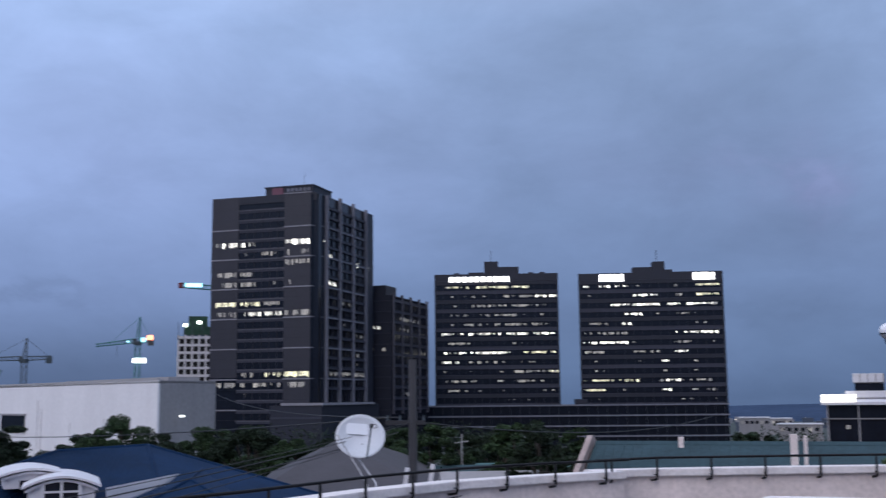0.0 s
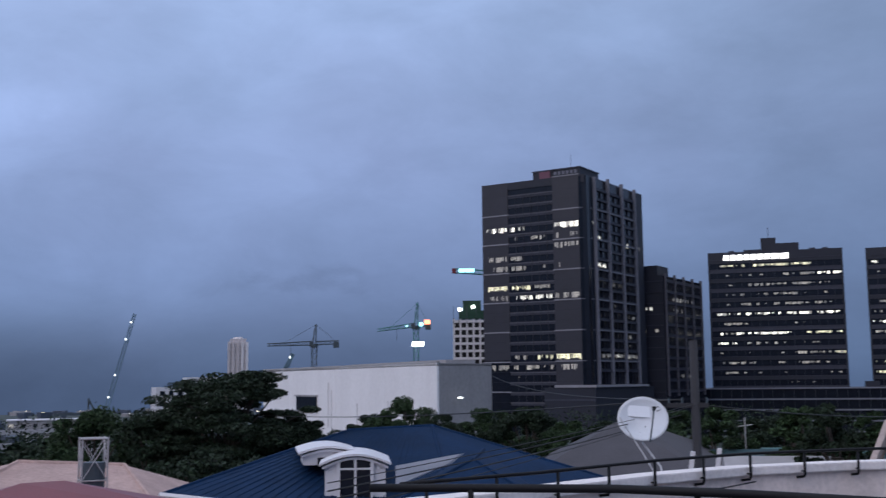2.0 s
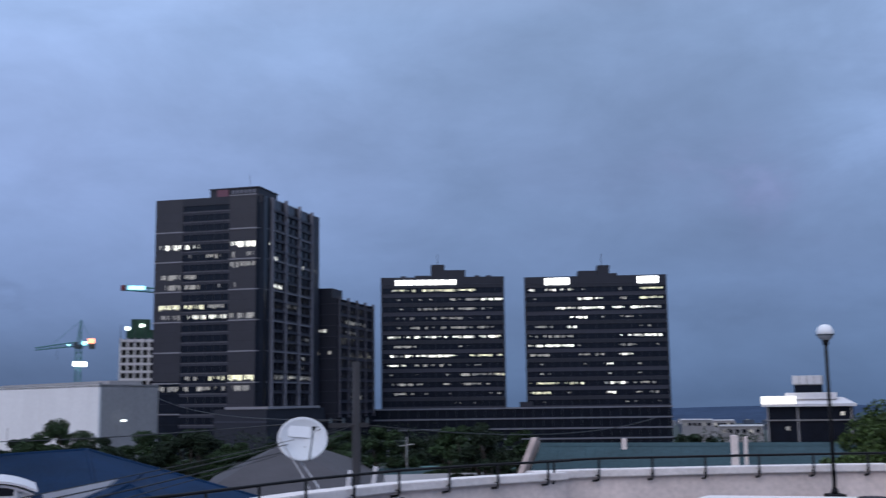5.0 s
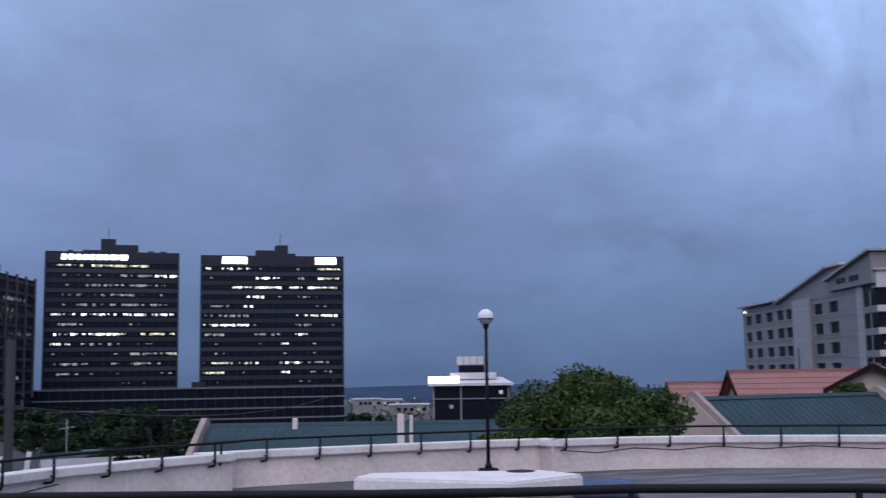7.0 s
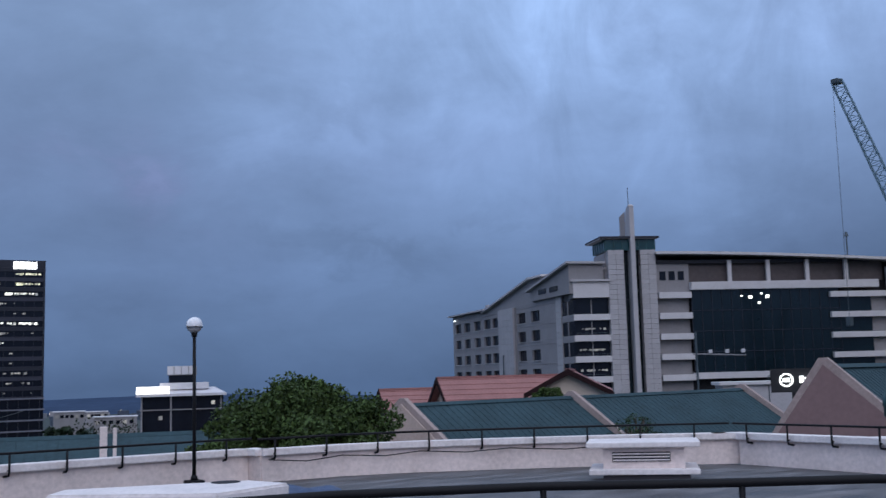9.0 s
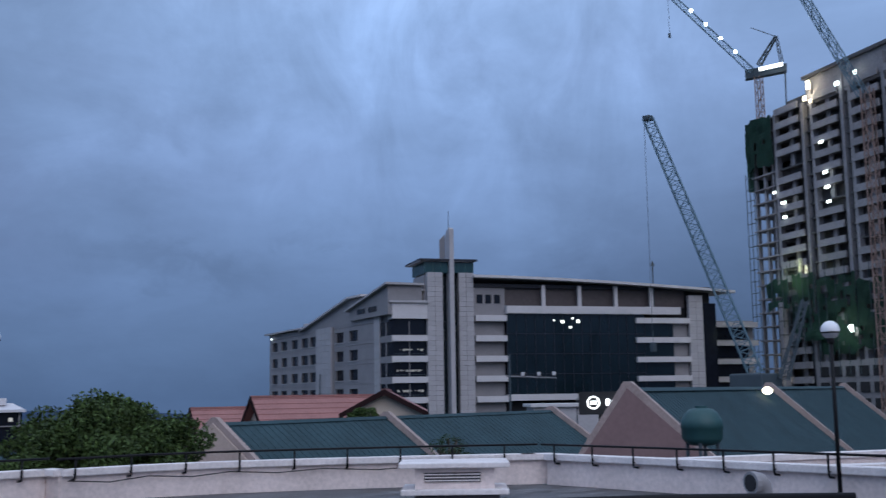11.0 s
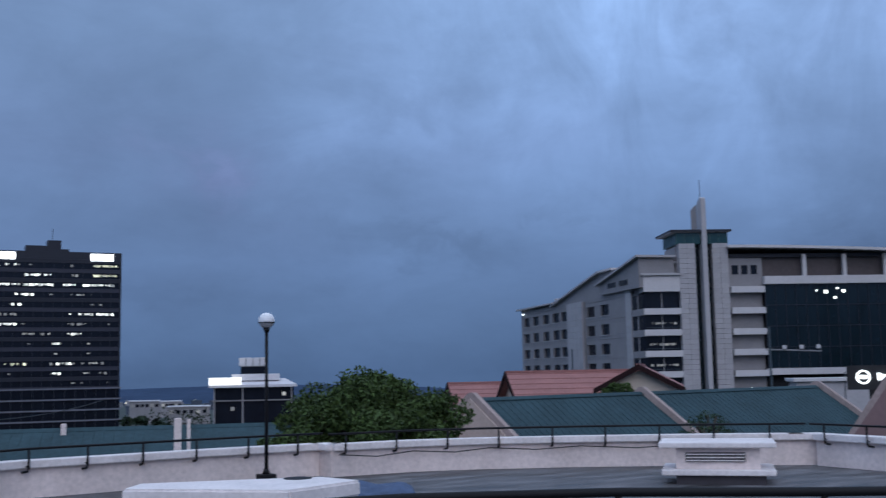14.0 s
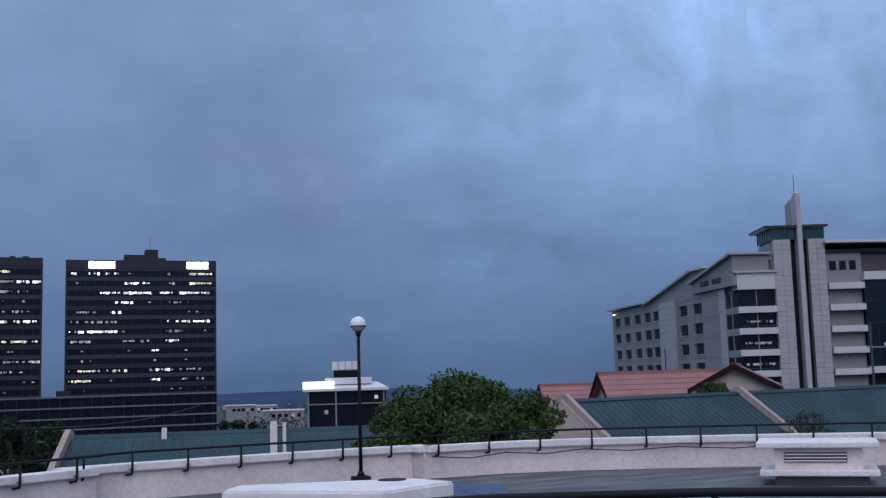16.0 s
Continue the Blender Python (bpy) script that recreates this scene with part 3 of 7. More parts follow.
rng = random.Random(4)
T2 = pose(-2.9, 458.0, 0, 0, 0, -3.0)
rows2 = [(1, .10, .78, .95, E_WARM), (2, .56, .80, .7, E_DIM), (2, .82, 1.0, .95, E_COOL), (3, .3, .98, .6, E_DIM), (4, .1, .3, .5, E_DIM), (4, .4, .95, .5, E_DIM),
         (5, .2, .9, .55, E_DIM), (6, .05, .98, .8, E_COOL), (7, .08, .24, .7, E_DIM), (8, .05, .13, .8, E_COOL), (8, .17, .62, .8, E_COOL), (8, .72, 1., .8, E_WARM),
         (9, .05, .2, .8, E_COOL), (9, .25, .52, .7, E_DIM), (10, .6, .98, .6, E_DIM), (10, .92, 1., .9, E_WARM), (11, .08, .33, .9, E_DIM), (11, .5, .8, .7, E_DIM), (12, .1, .2, .6, E_DIM)]
t2 = band_tower("office_tower", "dark banded glass office tower with a lit white rooftop sign", T2, 52.1, 38, -24, 54.1, 4.0, rows2, rng)
part("plant_room", B(21, 6, 54.0, 27, 16, 60.2), M_DARKCLAD, t2)
part("plant_room", B(27, 6, 54.0, 36, 18, 57.8), M_DARKCLAD, t2)
part("roof_screen", B(14, 5, 54.0, 20.9, 12, 55.4), M_DARKCLAD, t2)
for x in (8, 40, 45):
    part("roof_vent", B(x, 4, 54.0, x + 2.2, 7, 55.1), M_SPANDREL, t2)
part("antenna", R((24, 8, 60.0), (24, 8, 65.0), 0.12), M_STEEL_DARK, t2)
# the sign's letters are a trade name: plain white bars of their size
for i, (a, b) in enumerate(((0, 2.3), (2.7, 5.1), (5.5, 7.9), (8.3, 10.5), (10.9, 13.1), (13.5, 15.9), (16.2, 18.5), (18.9, 21.2), (21.5, 22.3), (22.7, 26.0))):
    bm = bmesh.new()
    box(bm, 6.0 + a, -0.55, 50.7, 6.0 + b - 0.25, -0.2, 52.9, bevel=0.15)
    part("sign_bar", bm, E_SIGN, t2, "glowing white sign bar")

T3 = pose(58.9, 458.2, 0, 0, 0, -7.4)
rows3 = [(0, .64, .93, .6, E_DIM), (1, .03, .33, .55, E_COOL), (1, .65, .69, .8, E_DIM), (1, .82, .98, .95, E_WARM), (2, .36, .56, .9, E_COOL), (2, .64, .72, .5, E_DIM), (2, .82, .98, .95, E_WARM),
         (3, .22, .56, .85, E_COOL), (3, .62, .96, .85, E_COOL), (4, .26, .46, .6, E_COOL), (4, .66, .7, .5, E_DIM), (5, .03, .2, .4, E_DIM), (5, .30, .36, .8, E_COOL), (6, .03, .35, .8, E_DIM), (6, .65, .96, .75, E_COOL),
         (7, .02, .35, .95, E_COOL), (7, .66, .76, .7, E_DIM), (8, .03, .18, .5, E_DIM), (8, .35, .55, .6, E_DIM), (8, .64, .76, .8, E_COOL), (9, .56, .61, 1, E_COOL), (10, .06, .12, .5, E_DIM),
         (11, .02, .4, .85, E_WARM), (11, .55, .69, .8, E_COOL), (11, .8, .92, .6, E_DIM), (12, .02, .17, .9, E_WARM), (12, .57, .62, 1, E_COOL), (12, .85, .92, .5, E_DIM), (13, .05, .1, .6, E_DIM)]
t3 = band_tower("office_tower", "dark banded glass office tower with two lit rooftop signs", T3, 60.0, 40, -24, 53.9, 4.0, rows3, rng)
part("plant_room", B(31.5, 6, 53.8, 36.8, 14, 59.2), M_DARKCLAD, t3)
part("plant_room", B(23, 6, 53.8, 31.4, 15, 56.9), M_DARKCLAD, t3)
part("plant_room", B(36.9, 6, 53.8, 40, 12, 55.6), M_DARKCLAD, t3)
part("antenna", R((33.5, 8, 59.0), (33.5, 8, 64.5), 0.12), M_STEEL_DARK, t3)
for a, b, k in ((8.6, 19.2, 4), (48.0, 57.2, 4)):
    w = (b - a) / k
    for i in range(k):
        part("sign_bar", B(a + i * w, -0.55, 50.3, a + (i + 1) * w - 0.25, -0.2, 53.3, bevel=0.1), E_SIGN, t3, "glowing white sign bar")

# the podium under both towers
pod = thing("podium", "dark banded podium joining the two office towers", "office podium", pose(-24, 452.0, 0, 0, 0, -3.2))
part("core", B(0.2, 0.2, -24, 141.4, 34, -1.6), M_DARKGLASS, pod)
for i, z in enumerate((-1.9, -6.2, -10.4, -14.6, -18.8)):
    part("band", B(0, -0.3, z - 0.3, 141.8, 0.3, z + 0.3), M_PILASTER, pod)
for k in range(36):
    part("mullion", B(k * 4 - 0.1, 0.0, -24, k * 4 + 0.1, 0.25, -1.7), M_DARKCLAD, pod)
part("link_roof", B(79, 2, -1.6, 84, 10, 0.6), M_DARKCLAD, pod)

# ---- tall tower with a ribbed flank
T1 = pose(-78.1, 360.1, 0, 0, 0, -18.07)
WL, WR, ZT, F1 = 39.9, 47.3, 69.6, 3.34
t1 = thing("office_tower", "tall dark office tower with belted bays and ribbed flank", "office tower", T1)


def storey(r):
    return 58.4 - (r - 3) * F1


part("core", B(0.3, 0.3, -24, WL - 0.3, WR - 0.3, ZT - 0.5), M_DARKGLASS, t1)
part("left_bay", B(0, 0, 8.9, 10.2, 0.9, ZT), M_BAY, t1)
part("left_bay_glazing", B(0.1, 0.2, -24, 10.2, 0.9, 8.9), M_DARKGLASS, t1)
part("roof_edge", B(0.02, 0.02, ZT - 2.6, WL - 1, WR, ZT - 0.05), M_DARKCLAD, t1)
part("right_bay", B(27.6, -0.8, -24, 37.2, 0.9, ZT), M_BAY, t1)
part("chamfer", prism(bmesh.new(), [(37.2, -0.8, -24), (WL + 0.1, 3.4, -24), (WL - 2, 5.5, -24), (34, 2, -24)], (0, 0, ZT + 23.2)), M_DARKGLASS, t1)
for i in range(7):
    z = storey(3 + 3 * i)
    part("belt", B(-0.12, -0.14, z - 0.2, 10.3, 0.2, z + 0.2), M_BELT, t1)
    part("belt", B(27.5, -0.96, z - 0.2, 37.3, -0.5, z + 0.2), M_BELT, t1)
    part("belt", prism(bmesh.new(), [(37.3, -0.96, z - 0.12), (WL + 0.25, 3.4, z - 0.12), (WL - 0.2, 3.4, z - 0.12), (37.1, -0.6, z - 0.12)], (0, 0, 0.24)), M_PILASTER, t1)
part("belt", B(27.5, -0.96, ZT - 0.2, 37.3, -0.5, ZT + 0.15), M_BELT, t1)
for i in range(1, 24):
    z = storey(i)
    part("spandrel", B(10.2, 0.05, z - 1.1, 27.6, 0.8, z - 0.4), M_SPANDREL, t1)
    part("sill", B(10.2, -0.18, z - 0.4, 27.6, 0.3, z), M_SILL, t1)
    if i % 3:
        part("panel_joint", B(0.05, -0.03, z - 0.04, 10.2, 0.1, z + 0.04), M_DARKCLAD, t1)
        part("panel_joint", B(27.65, -0.83, z - 0.04, 37.15, -0.7, z + 0.04), M_DARKCLAD, t1)
for x in (13.1, 16.0, 18.9, 21.8, 24.7):
    part("mullion", B(x - 0.1, 0.1, -13, x + 0.1, 0.32, storey(1) - 1.1), M_DARKCLAD, t1)
part("penthouse", B(19.5, 1.2, ZT - 0.6, 37.0, 16, ZT + 2.6), M_DARKCLAD, t1)
part("penthouse_cap", B(19.2, 0.9, ZT + 2.6, 37.3, 16.3, ZT + 2.95), M_SPANDREL, t1)
part("roof_emblem", B(22.2, 0.7, ZT - 1.7, 26.2, 1.1, ZT + 2.4), mat("dull_red_emblem", (0.15, 0.055, 0.085), 0.6), t1, "dull red square emblem")
part("lightning_rod", R((33, 3, ZT + 2.9), (33, 3, ZT + 7.5), 0.05, None, 5), M_STEEL_DARK, t1)
for i in range(6):
    part("roof_louvre", B(27.5 + i * 1.5, 0.95, ZT + 0.9, 28.4 + i * 1.5, 1.2, ZT + 2.0), M_PILASTER, t1)
# the ribbed flank
for y, up_z in ((5.2, -0.5), (16.3, 0.4), (27.9, 0.4), (39.5, 0.2)):
    part("rib", B(WL - 0.2, y - 0.45, 0.6, WL + 0.8, y + 0.45, ZT + up_z), M_PILASTER, t1)
    part("rib_edge", B(WL + 0.8, y - 0.14, 0.6, WL + 0.95, y + 0.14, ZT + up_z), M_PILASTER, t1)
for i in range(1, 20):
    z = storey(i)
    part("floor_edge", B(WL - 0.2, 5.0, z - 0.22, WL + 0.4, 39.5, z + 0.22), M_PILASTER if i % 3 == 0 else M_SPANDREL, t1)
    part("flank_panel", B(WL - 0.25, 5.0, z + 0.28, WL + 0.06, 39.5, z + 0.8), M_DARKCLAD, t1)
    part("floor_edge", B(WL - 0.2, 39.5, z - 0.16, WL + 0.12, WR, z + 0.16), M_DARKCLAD, t1)
for y in (10.7, 22.1, 33.7):
    part("mullion", B(WL - 0.25, y - 0.11, 0.6, WL + 0.15, y + 0.11, storey(1)), M_DARKCLAD, t1)
part("flank_end", B(WL - 0.3, 39.5, 0.6, WL + 0.06, WR, ZT - 0.4), M_DARKCLAD, t1)
part("ledge", B(28, -3.0, -0.3, WL + 3.0, WR - 6, 0.5), M_BELT, t1)
part("base_wall", B(24, -2.6, -24, WL + 2.4, WR, -0.3), M_DARKCLAD, t1)
part("base_band", B(24, -2.75, -4.6, WL + 2.5, -2.5, -4.0), M_SPANDREL, t1)
# lit rooms: storey, stretch of the wall, how many, lamp
for r, a, b, d, kind in ((4, 1.8, 9.6, .9, E_COOL), (7, 2.6, 9.6, .85, E_DIM), (8, 4.2, 9.6, .9, E_DIM), (10, 2.0, 9.6, .95, E_WARM), (11, 2.0, 9.6, .8, E_DIM), (18, 2.0, 4.4, .8, E_DIM), (18, 5.8, 9.6, .8, E_DIM), (21, 3, 5, .4, E_DIM)):
    z = storey(r)
    lit(t1, a, b, 0.0, z - 2.75, z - 1.05, 0.62, d, kind, rng)
for r, a, b, d, kind in ((4, 10.8, 16.5, .5, E_COOL), (5, 11, 26, .25, E_DIM), (7, 11.0, 15.5, .7, E_DIM), (8, 11.2, 16.5, .9, E_DIM), (8, 21, 24, .4, E_DIM), (10, 11.2, 19.0, .95, E_WARM), (10, 19.8, 26.5, .6, E_DIM),
                         (11, 11.2, 19.0, .85, E_COOL), (11, 20.2, 26.6, .85, E_COOL), (17, 20.5, 26.6, .75, E_WARM), (17, 12, 19, .3, E_DIM), (18, 11.5, 26.8, .6, E_DIM), (19, 13, 18, .35, E_DIM), (21, 24, 27, .5, E_COOL)):
    z = storey(r)
    lit(t1, a, b, 0.26, z - 2.6, z - 1.15, 0.8, d, kind, rng)
for r, d, kind in ((4, .97, E_COOL), (5, .4, E_DIM), (6, .65, E_DIM), (8, .25, E_DIM), (11, .9, E_DIM), (17, 1., E_WARM), (18, .75, E_DIM)):
    z = storey(r)
    lit(t1, 28.1, 36.8, -0.8, z - 2.8, z - 1.0, 0.72, d, kind, rng)
for r, a, b, d, kind in ((4, 3.6, 4.9, .9, E_COOL), (5.3, 7, 10, .8, E_COOL), (5.4, 29, 33, .7, E_COOL), (5.4, 41, 44, .7, E_DIM), (6.3, 29, 32, .5, E_DIM), (8, 5.8, 13.5, .75, E_COOL), (8.9, 8, 12, .3, E_DIM), (9.8, 18, 26, .25, E_DIM), (13, 30, 38, .2, E_DIM),
                         (15, 29, 34, .8, E_DIM), (16, 30, 33, .6, E_DIM), (17, 5.8, 38.5, .85, E_DIM), (17, 18, 24, .5, E_COOL), (12, 17, 24, .2, E_DIM)):
    z = storey(r)
    lit(t1, a, b, WL + 0.0, z - 2.4, z - 1.0, 1.0, d, kind, rng, "y")

# ---- its lower companion behind
t1b = thing("office_tower", "lower dark office tower with pale ribs behind the tall one", "office tower", pose(-36, 400.3, 0, 0, 0, -18.07))
part("core", B(0, 0, -24, 18.2, 41, 39.4), M_DARKGLASS, t1b)
part("front_wall", B(0, -0.3, -24, 18.0, 0.0, 39.6), M_DARKCLAD, t1b)
part("penthouse", B(1, 1, 39.4, 15.5, 12, 43.4), M_DARKCLAD, t1b)
for i in range(5):
    y = 1.2 + i * 9.6
    part("rib", B(17.9, y - 0.35, -4, 18.8, y + 0.35, 40.3), M_SILL, t1b)
for i in range(11):
    z = 37.5 - i * 4.0
    part("floor_edge", B(17.9, 1.2, z - 0.22, 18.45, 39.6, z + 0.22), M_SPANDREL, t1b)
    part("flank_panel", B(17.9, 1.2, z + 0.22, 18.3, 39.6, z + 0.9), M_DARKCLAD, t1b)
    part("front_band", B(0, -0.5, z - 0.15, 18.0, 0.0, z + 0.15), M_SPANDREL, t1b)
for r, a, b, d in ((3, 4, 14, .6), (5, 3, 16, .3), (8, 4, 12, .5), (10, 3, 12, .5)):
    lit(t1b, a, b, -0.3, 37.5 - r * 4 + 1, 37.5 - r * 4 + 2.6, 1.4, d, E_DIM if r != 3 else E_COOL, rng)
for r, a, b, d in ((2, 9, 30, .5), (3, 9, 20, .6), (9, 9, 25, .3)):
    lit(t1b, a, b, 18.2, 37.5 - r * 4 + 1, 37.5 - r * 4 + 2.4, 1.4, d, E_DIM, rng, "y")

# ---------------------------------------------------------------- grey stone office block
GX, GY = 149.7, 141.5
gb = thing("office_block", "grey stone office block with glass front and slim corner tower", "office block", pose(GX, GY, 0, 0, 0, -28.1))
SW = pose(-16.4, 0, 0, 0, 0, 99.4)


def stone_wall(x0, x1, y, z0, z1, mtx, material, w=2.4, h=1.3, thick=0.25):
    """A wall of separate stone panels with open joints."""
    nx, nz = max(1, round((x1 - x0) / w)), max(1, round((z1 - z0) / h))
    dw, dh = (x1 - x0) / nx, (z1 - z0) / nz
    me = finish("panel", B(0.022, 0, 0.022, dw - 0.022, thick, dh - 0.022), material)
    for i in range(nx):
        for j in range(nz):
            put("panel", me, gb, mtx @ Matrix.Translation((x0 + i * dw, y, z0 + j * dh)))


ID = Matrix.Identity(4)
Z0G = -12.0
part("front_core", B(0, 2.2, Z0G, 52.2, 24, 22.5), M_ROOMDARK, gb)
part("glass_front", B(6.5, 0.35, 1.6, 36.0, 0.6, 17.2), M_GREENGLASS, gb, "dark green reflective curtain wall")
for i in range(16):
    x = 6.5 + i * 1.97
    part("mullion", B(x - 0.05, 0.25, 1.6, x + 0.05, 0.4, 17.2), M_DARKCLAD, gb)
for i in range(5):
    z = 1.6 + i * 3.9
    part("transom", B(6.5, 0.22, z - 0.06, 36, 0.4, z + 0.06), M_DARKCLAD, gb)
part("top_band", B(6.3, -0.5, 17.2, 44.0, 0.9, 18.7, bevel=0.05), M_STONE_W, gb)
part("foot_band", B(6.3, -0.5, 0.4, 41.0, 0.9, 1.6, bevel=0.05), M_STONE_W, gb)
for z in (15.7, 11.8, 7.9, 4.1, 0.2):
    part("band", B(0.0, -0.25, z, 6.4, 1.2, z + 1.15, bevel=0.04), M_STONE_W, gb)
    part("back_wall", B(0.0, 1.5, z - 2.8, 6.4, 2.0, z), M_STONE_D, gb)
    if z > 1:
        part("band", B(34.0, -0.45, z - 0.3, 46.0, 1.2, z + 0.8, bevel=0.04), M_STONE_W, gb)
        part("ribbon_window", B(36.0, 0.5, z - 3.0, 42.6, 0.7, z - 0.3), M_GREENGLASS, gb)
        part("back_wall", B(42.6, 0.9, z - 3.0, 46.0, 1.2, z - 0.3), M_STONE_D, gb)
    part("band", B(52.6, 6.0, z - 0.6, 66.0, 8.0, z + 0.5), M_STONE, gb)
    part("ribbon_window", B(52.6, 7.0, z - 3.2, 64.0, 7.4, z - 0.6), M_DARKGLASS, gb)
part("attic_wall", B(0, 0.9, 16.85, 6.4, 2.0, 22.4), M_STONE_D, gb)
for x in (0.6, 2.4, 4.2):
    part("window", B(x, 0.8, 19.2, x + 1.2, 1.0, 20.9), M_DARKGLASS, gb)
part("attic_recess", B(6.4, 1.6, 18.7, 46.0, 2.2, 22.9), M_ATTIC, gb, "brown attic recess with roof shade in its colour")
for x in (14.2, 21.9, 29.8, 37.7):
    part("attic_post", B(x - 0.35, -0.1, 18.7, x + 0.35, 0.5, 22.8), M_STONE_W, gb)
stone_wall(46.0, 49.2, -0.2, Z0G + 6, 21.2, ID, M_STONE, 1.6, 1.3, 0.9)
part("side_glass", B(49.2, 0.2, Z0G, 52.4, 0.6, 19.6), M_DARKGLASS, gb)
part("back_block", B(52.6, 8.0, Z0G, 66.0, 22, 16.6), M_STONE_D, gb)
# the gently bowed roof slab
bm = bmesh.new()
prev = None
for i in range(13):
    s = -0.6 + i * 56.5 / 12
    z = 24.1 - 2.3 * (i / 12) ** 1.6
    row = [bm.verts.new(p) for p in ((s, -1.6, z - 0.15), (s, -1.6, z + 0.25), (s, 25, z + 0.9), (s, 25, z + 0.3))]
    if prev:
        for k in range(4):
            bm.faces.new((prev[k], prev[(k + 1) % 4], row[(k + 1) % 4], row[k]))
    else:
        bm.faces.new(row[::-1])
    prev = row
bm.faces.new(prev)
bmesh.ops.recalc_face_normals(bm, faces=bm.faces[:])
part("roof_slab", bm, M_STONE, gb, "thin bowed grey roof slab")
prev = None
bm = bmesh.new()
for i in range(13):
    s = -0.7 + i * 56.7 / 12
    z = 24.1 - 2.3 * (i / 12) ** 1.6
    row = [bm.verts.new(p) for p in ((s, -1.75, z - 0.1), (s, -1.75, z + 0.4), (s, -1.61, z + 0.4), (s, -1.61, z - 0.1))]
    if prev:
        for k in range(4):
            bm.faces.new((prev[k], prev[(k + 1) % 4], row[(k + 1) % 4], row[k]))
    else:
        bm.faces.new(row[::-1])
    prev = row
bm.faces.new(prev)
bmesh.ops.recalc_face_normals(bm, faces=bm.faces[:])
part("roof_fascia", bm, M_STONE_W, gb, "pale edge of the roof slab")
part("roof_recess", B(0, 0.6, 22.3, 51.5, 24, 23.0), M_DARKCLAD, gb)
part("roof_mast", R((38.5, 0.5, 16), (38.5, 0.5, 27.2), 0.14), M_STEEL_DARK, gb)
part("mast_head", R((38.5, 0.5, 27.2), (38.5, 0.5, 28.2), 0.45, 0.1), M_STEEL_DARK, gb)
# corner tower with fin
part("tower_core", B(-9.4, 1.2, Z0G, -0.5, 9, 26.95), M_GREENGLASS, gb)
stone_wall(-9.6, -6.5, -0.2, Z0G + 8, 25.0, ID, M_STONE, 1.55, 0.95, 1.5)
stone_wall(-3.3, -0.3, -0.2, Z0G + 8, 25.0, ID, M_STONE, 1.5, 0.95, 1.5)
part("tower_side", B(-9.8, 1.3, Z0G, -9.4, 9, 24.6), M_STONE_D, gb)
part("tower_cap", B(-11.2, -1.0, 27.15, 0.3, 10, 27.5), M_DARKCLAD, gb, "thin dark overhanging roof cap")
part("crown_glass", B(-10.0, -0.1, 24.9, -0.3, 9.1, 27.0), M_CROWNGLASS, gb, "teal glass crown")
# the soffit gets its shade from the darker stone colour
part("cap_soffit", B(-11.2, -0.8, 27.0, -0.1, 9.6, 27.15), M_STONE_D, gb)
for i in range(7):
    part("crown_bar", B(-10.02 + i * 1.61, -0.2, 24.9, -9.94 + i * 1.61, -0.1, 27.0), M_TEAL, gb)
for i in range(6):
    part("crown_bar", B(-10.1, 0.4 + i * 1.6, 24.9, -10.0, 0.5 + i * 1.6, 27.0), M_TEAL, gb)
for i in range(14):
    part("tower_transom", B(-6.5, 1.05, 2.0 + i * 1.7, -3.3, 1.25, 2.08 + i * 1.7), M_DARKCLAD, gb)
for i in range(19):
    part("side_course", B(-9.86, 1.35, -8.0 + i * 1.7, -9.8, 8.95, -6.36 + i * 1.7), M_STONE_D, gb)
part("fin", prism(bmesh.new(), [(-5.35, -1.2, Z0G), (-5.35, 1.6, Z0G), (-5.35, 1.6, 31.8), (-5.35, 0.9, 33.0), (-5.35, -0.6, 33.6), (-5.35, -1.2, 33.3)], (0.85, 0, 0)), M_STONE, gb, "tall slim stone fin")
# the fin's shaded side is coloured with the darker stone too
part("fin_side", prism(bmesh.new(), [(-6.3, 2.0, 27.1), (-5.4, 1.6, 27.1), (-5.4, 1.6, 32.6), (-6.3, 2.0, 31.6)], (0, 0.4, 0)), M_STONE_D, gb)
part("lightning_rod", R((-5.0, 0.4, 33.5), (-5.0, 0.4, 37.0), 0.06), M_STEEL_DARK, gb)
# rounded-off corner bay with balconies
part("bay_core", B(-16.0, 1.0, Z0G, -9.5, 12, 19.2), M_DARKGLASS, gb)
part("bay_top", B(-16.5, -0.1, 16.1, -9.5, 12, 19.1), M_STONE_W, gb)
part("upper_storey", B(-16.0, 1.8, 19.5, -9.5, 12, 21.5), M_STONE_D, gb)
part("bay_roof", B(-17.0, -0.6, 19.1, -9.3, 12, 19.5), M_STONE, gb)
part("upper_roof", B(-16.6, 1.2, 21.5, -9.4, 12, 21.9), M_STONE, gb)
for z in (11.85, 7.95, 4.05, 0.25):
    part("bay_band", B(-16.5, -0.1, z, -9.5, 3.0, z + 1.15, bevel=0.04), M_STONE_W, gb)
    part("bay_post", B(-13.0, 0.85, z + 1.15, -12.85, 1.0, z + 3.9), M_STONE_D, gb)
    if z < 11:
        part("bay_rail", B(-16.2, 0.2, z + 1.5, -9.6, 0.26, z + 1.56), M_STEEL_DARK, gb)
        lit(gb, -15.4, -10.2, 1.0, z + 2.1, z + 2.5, 0.55, 0.8, E_DIM, rng)
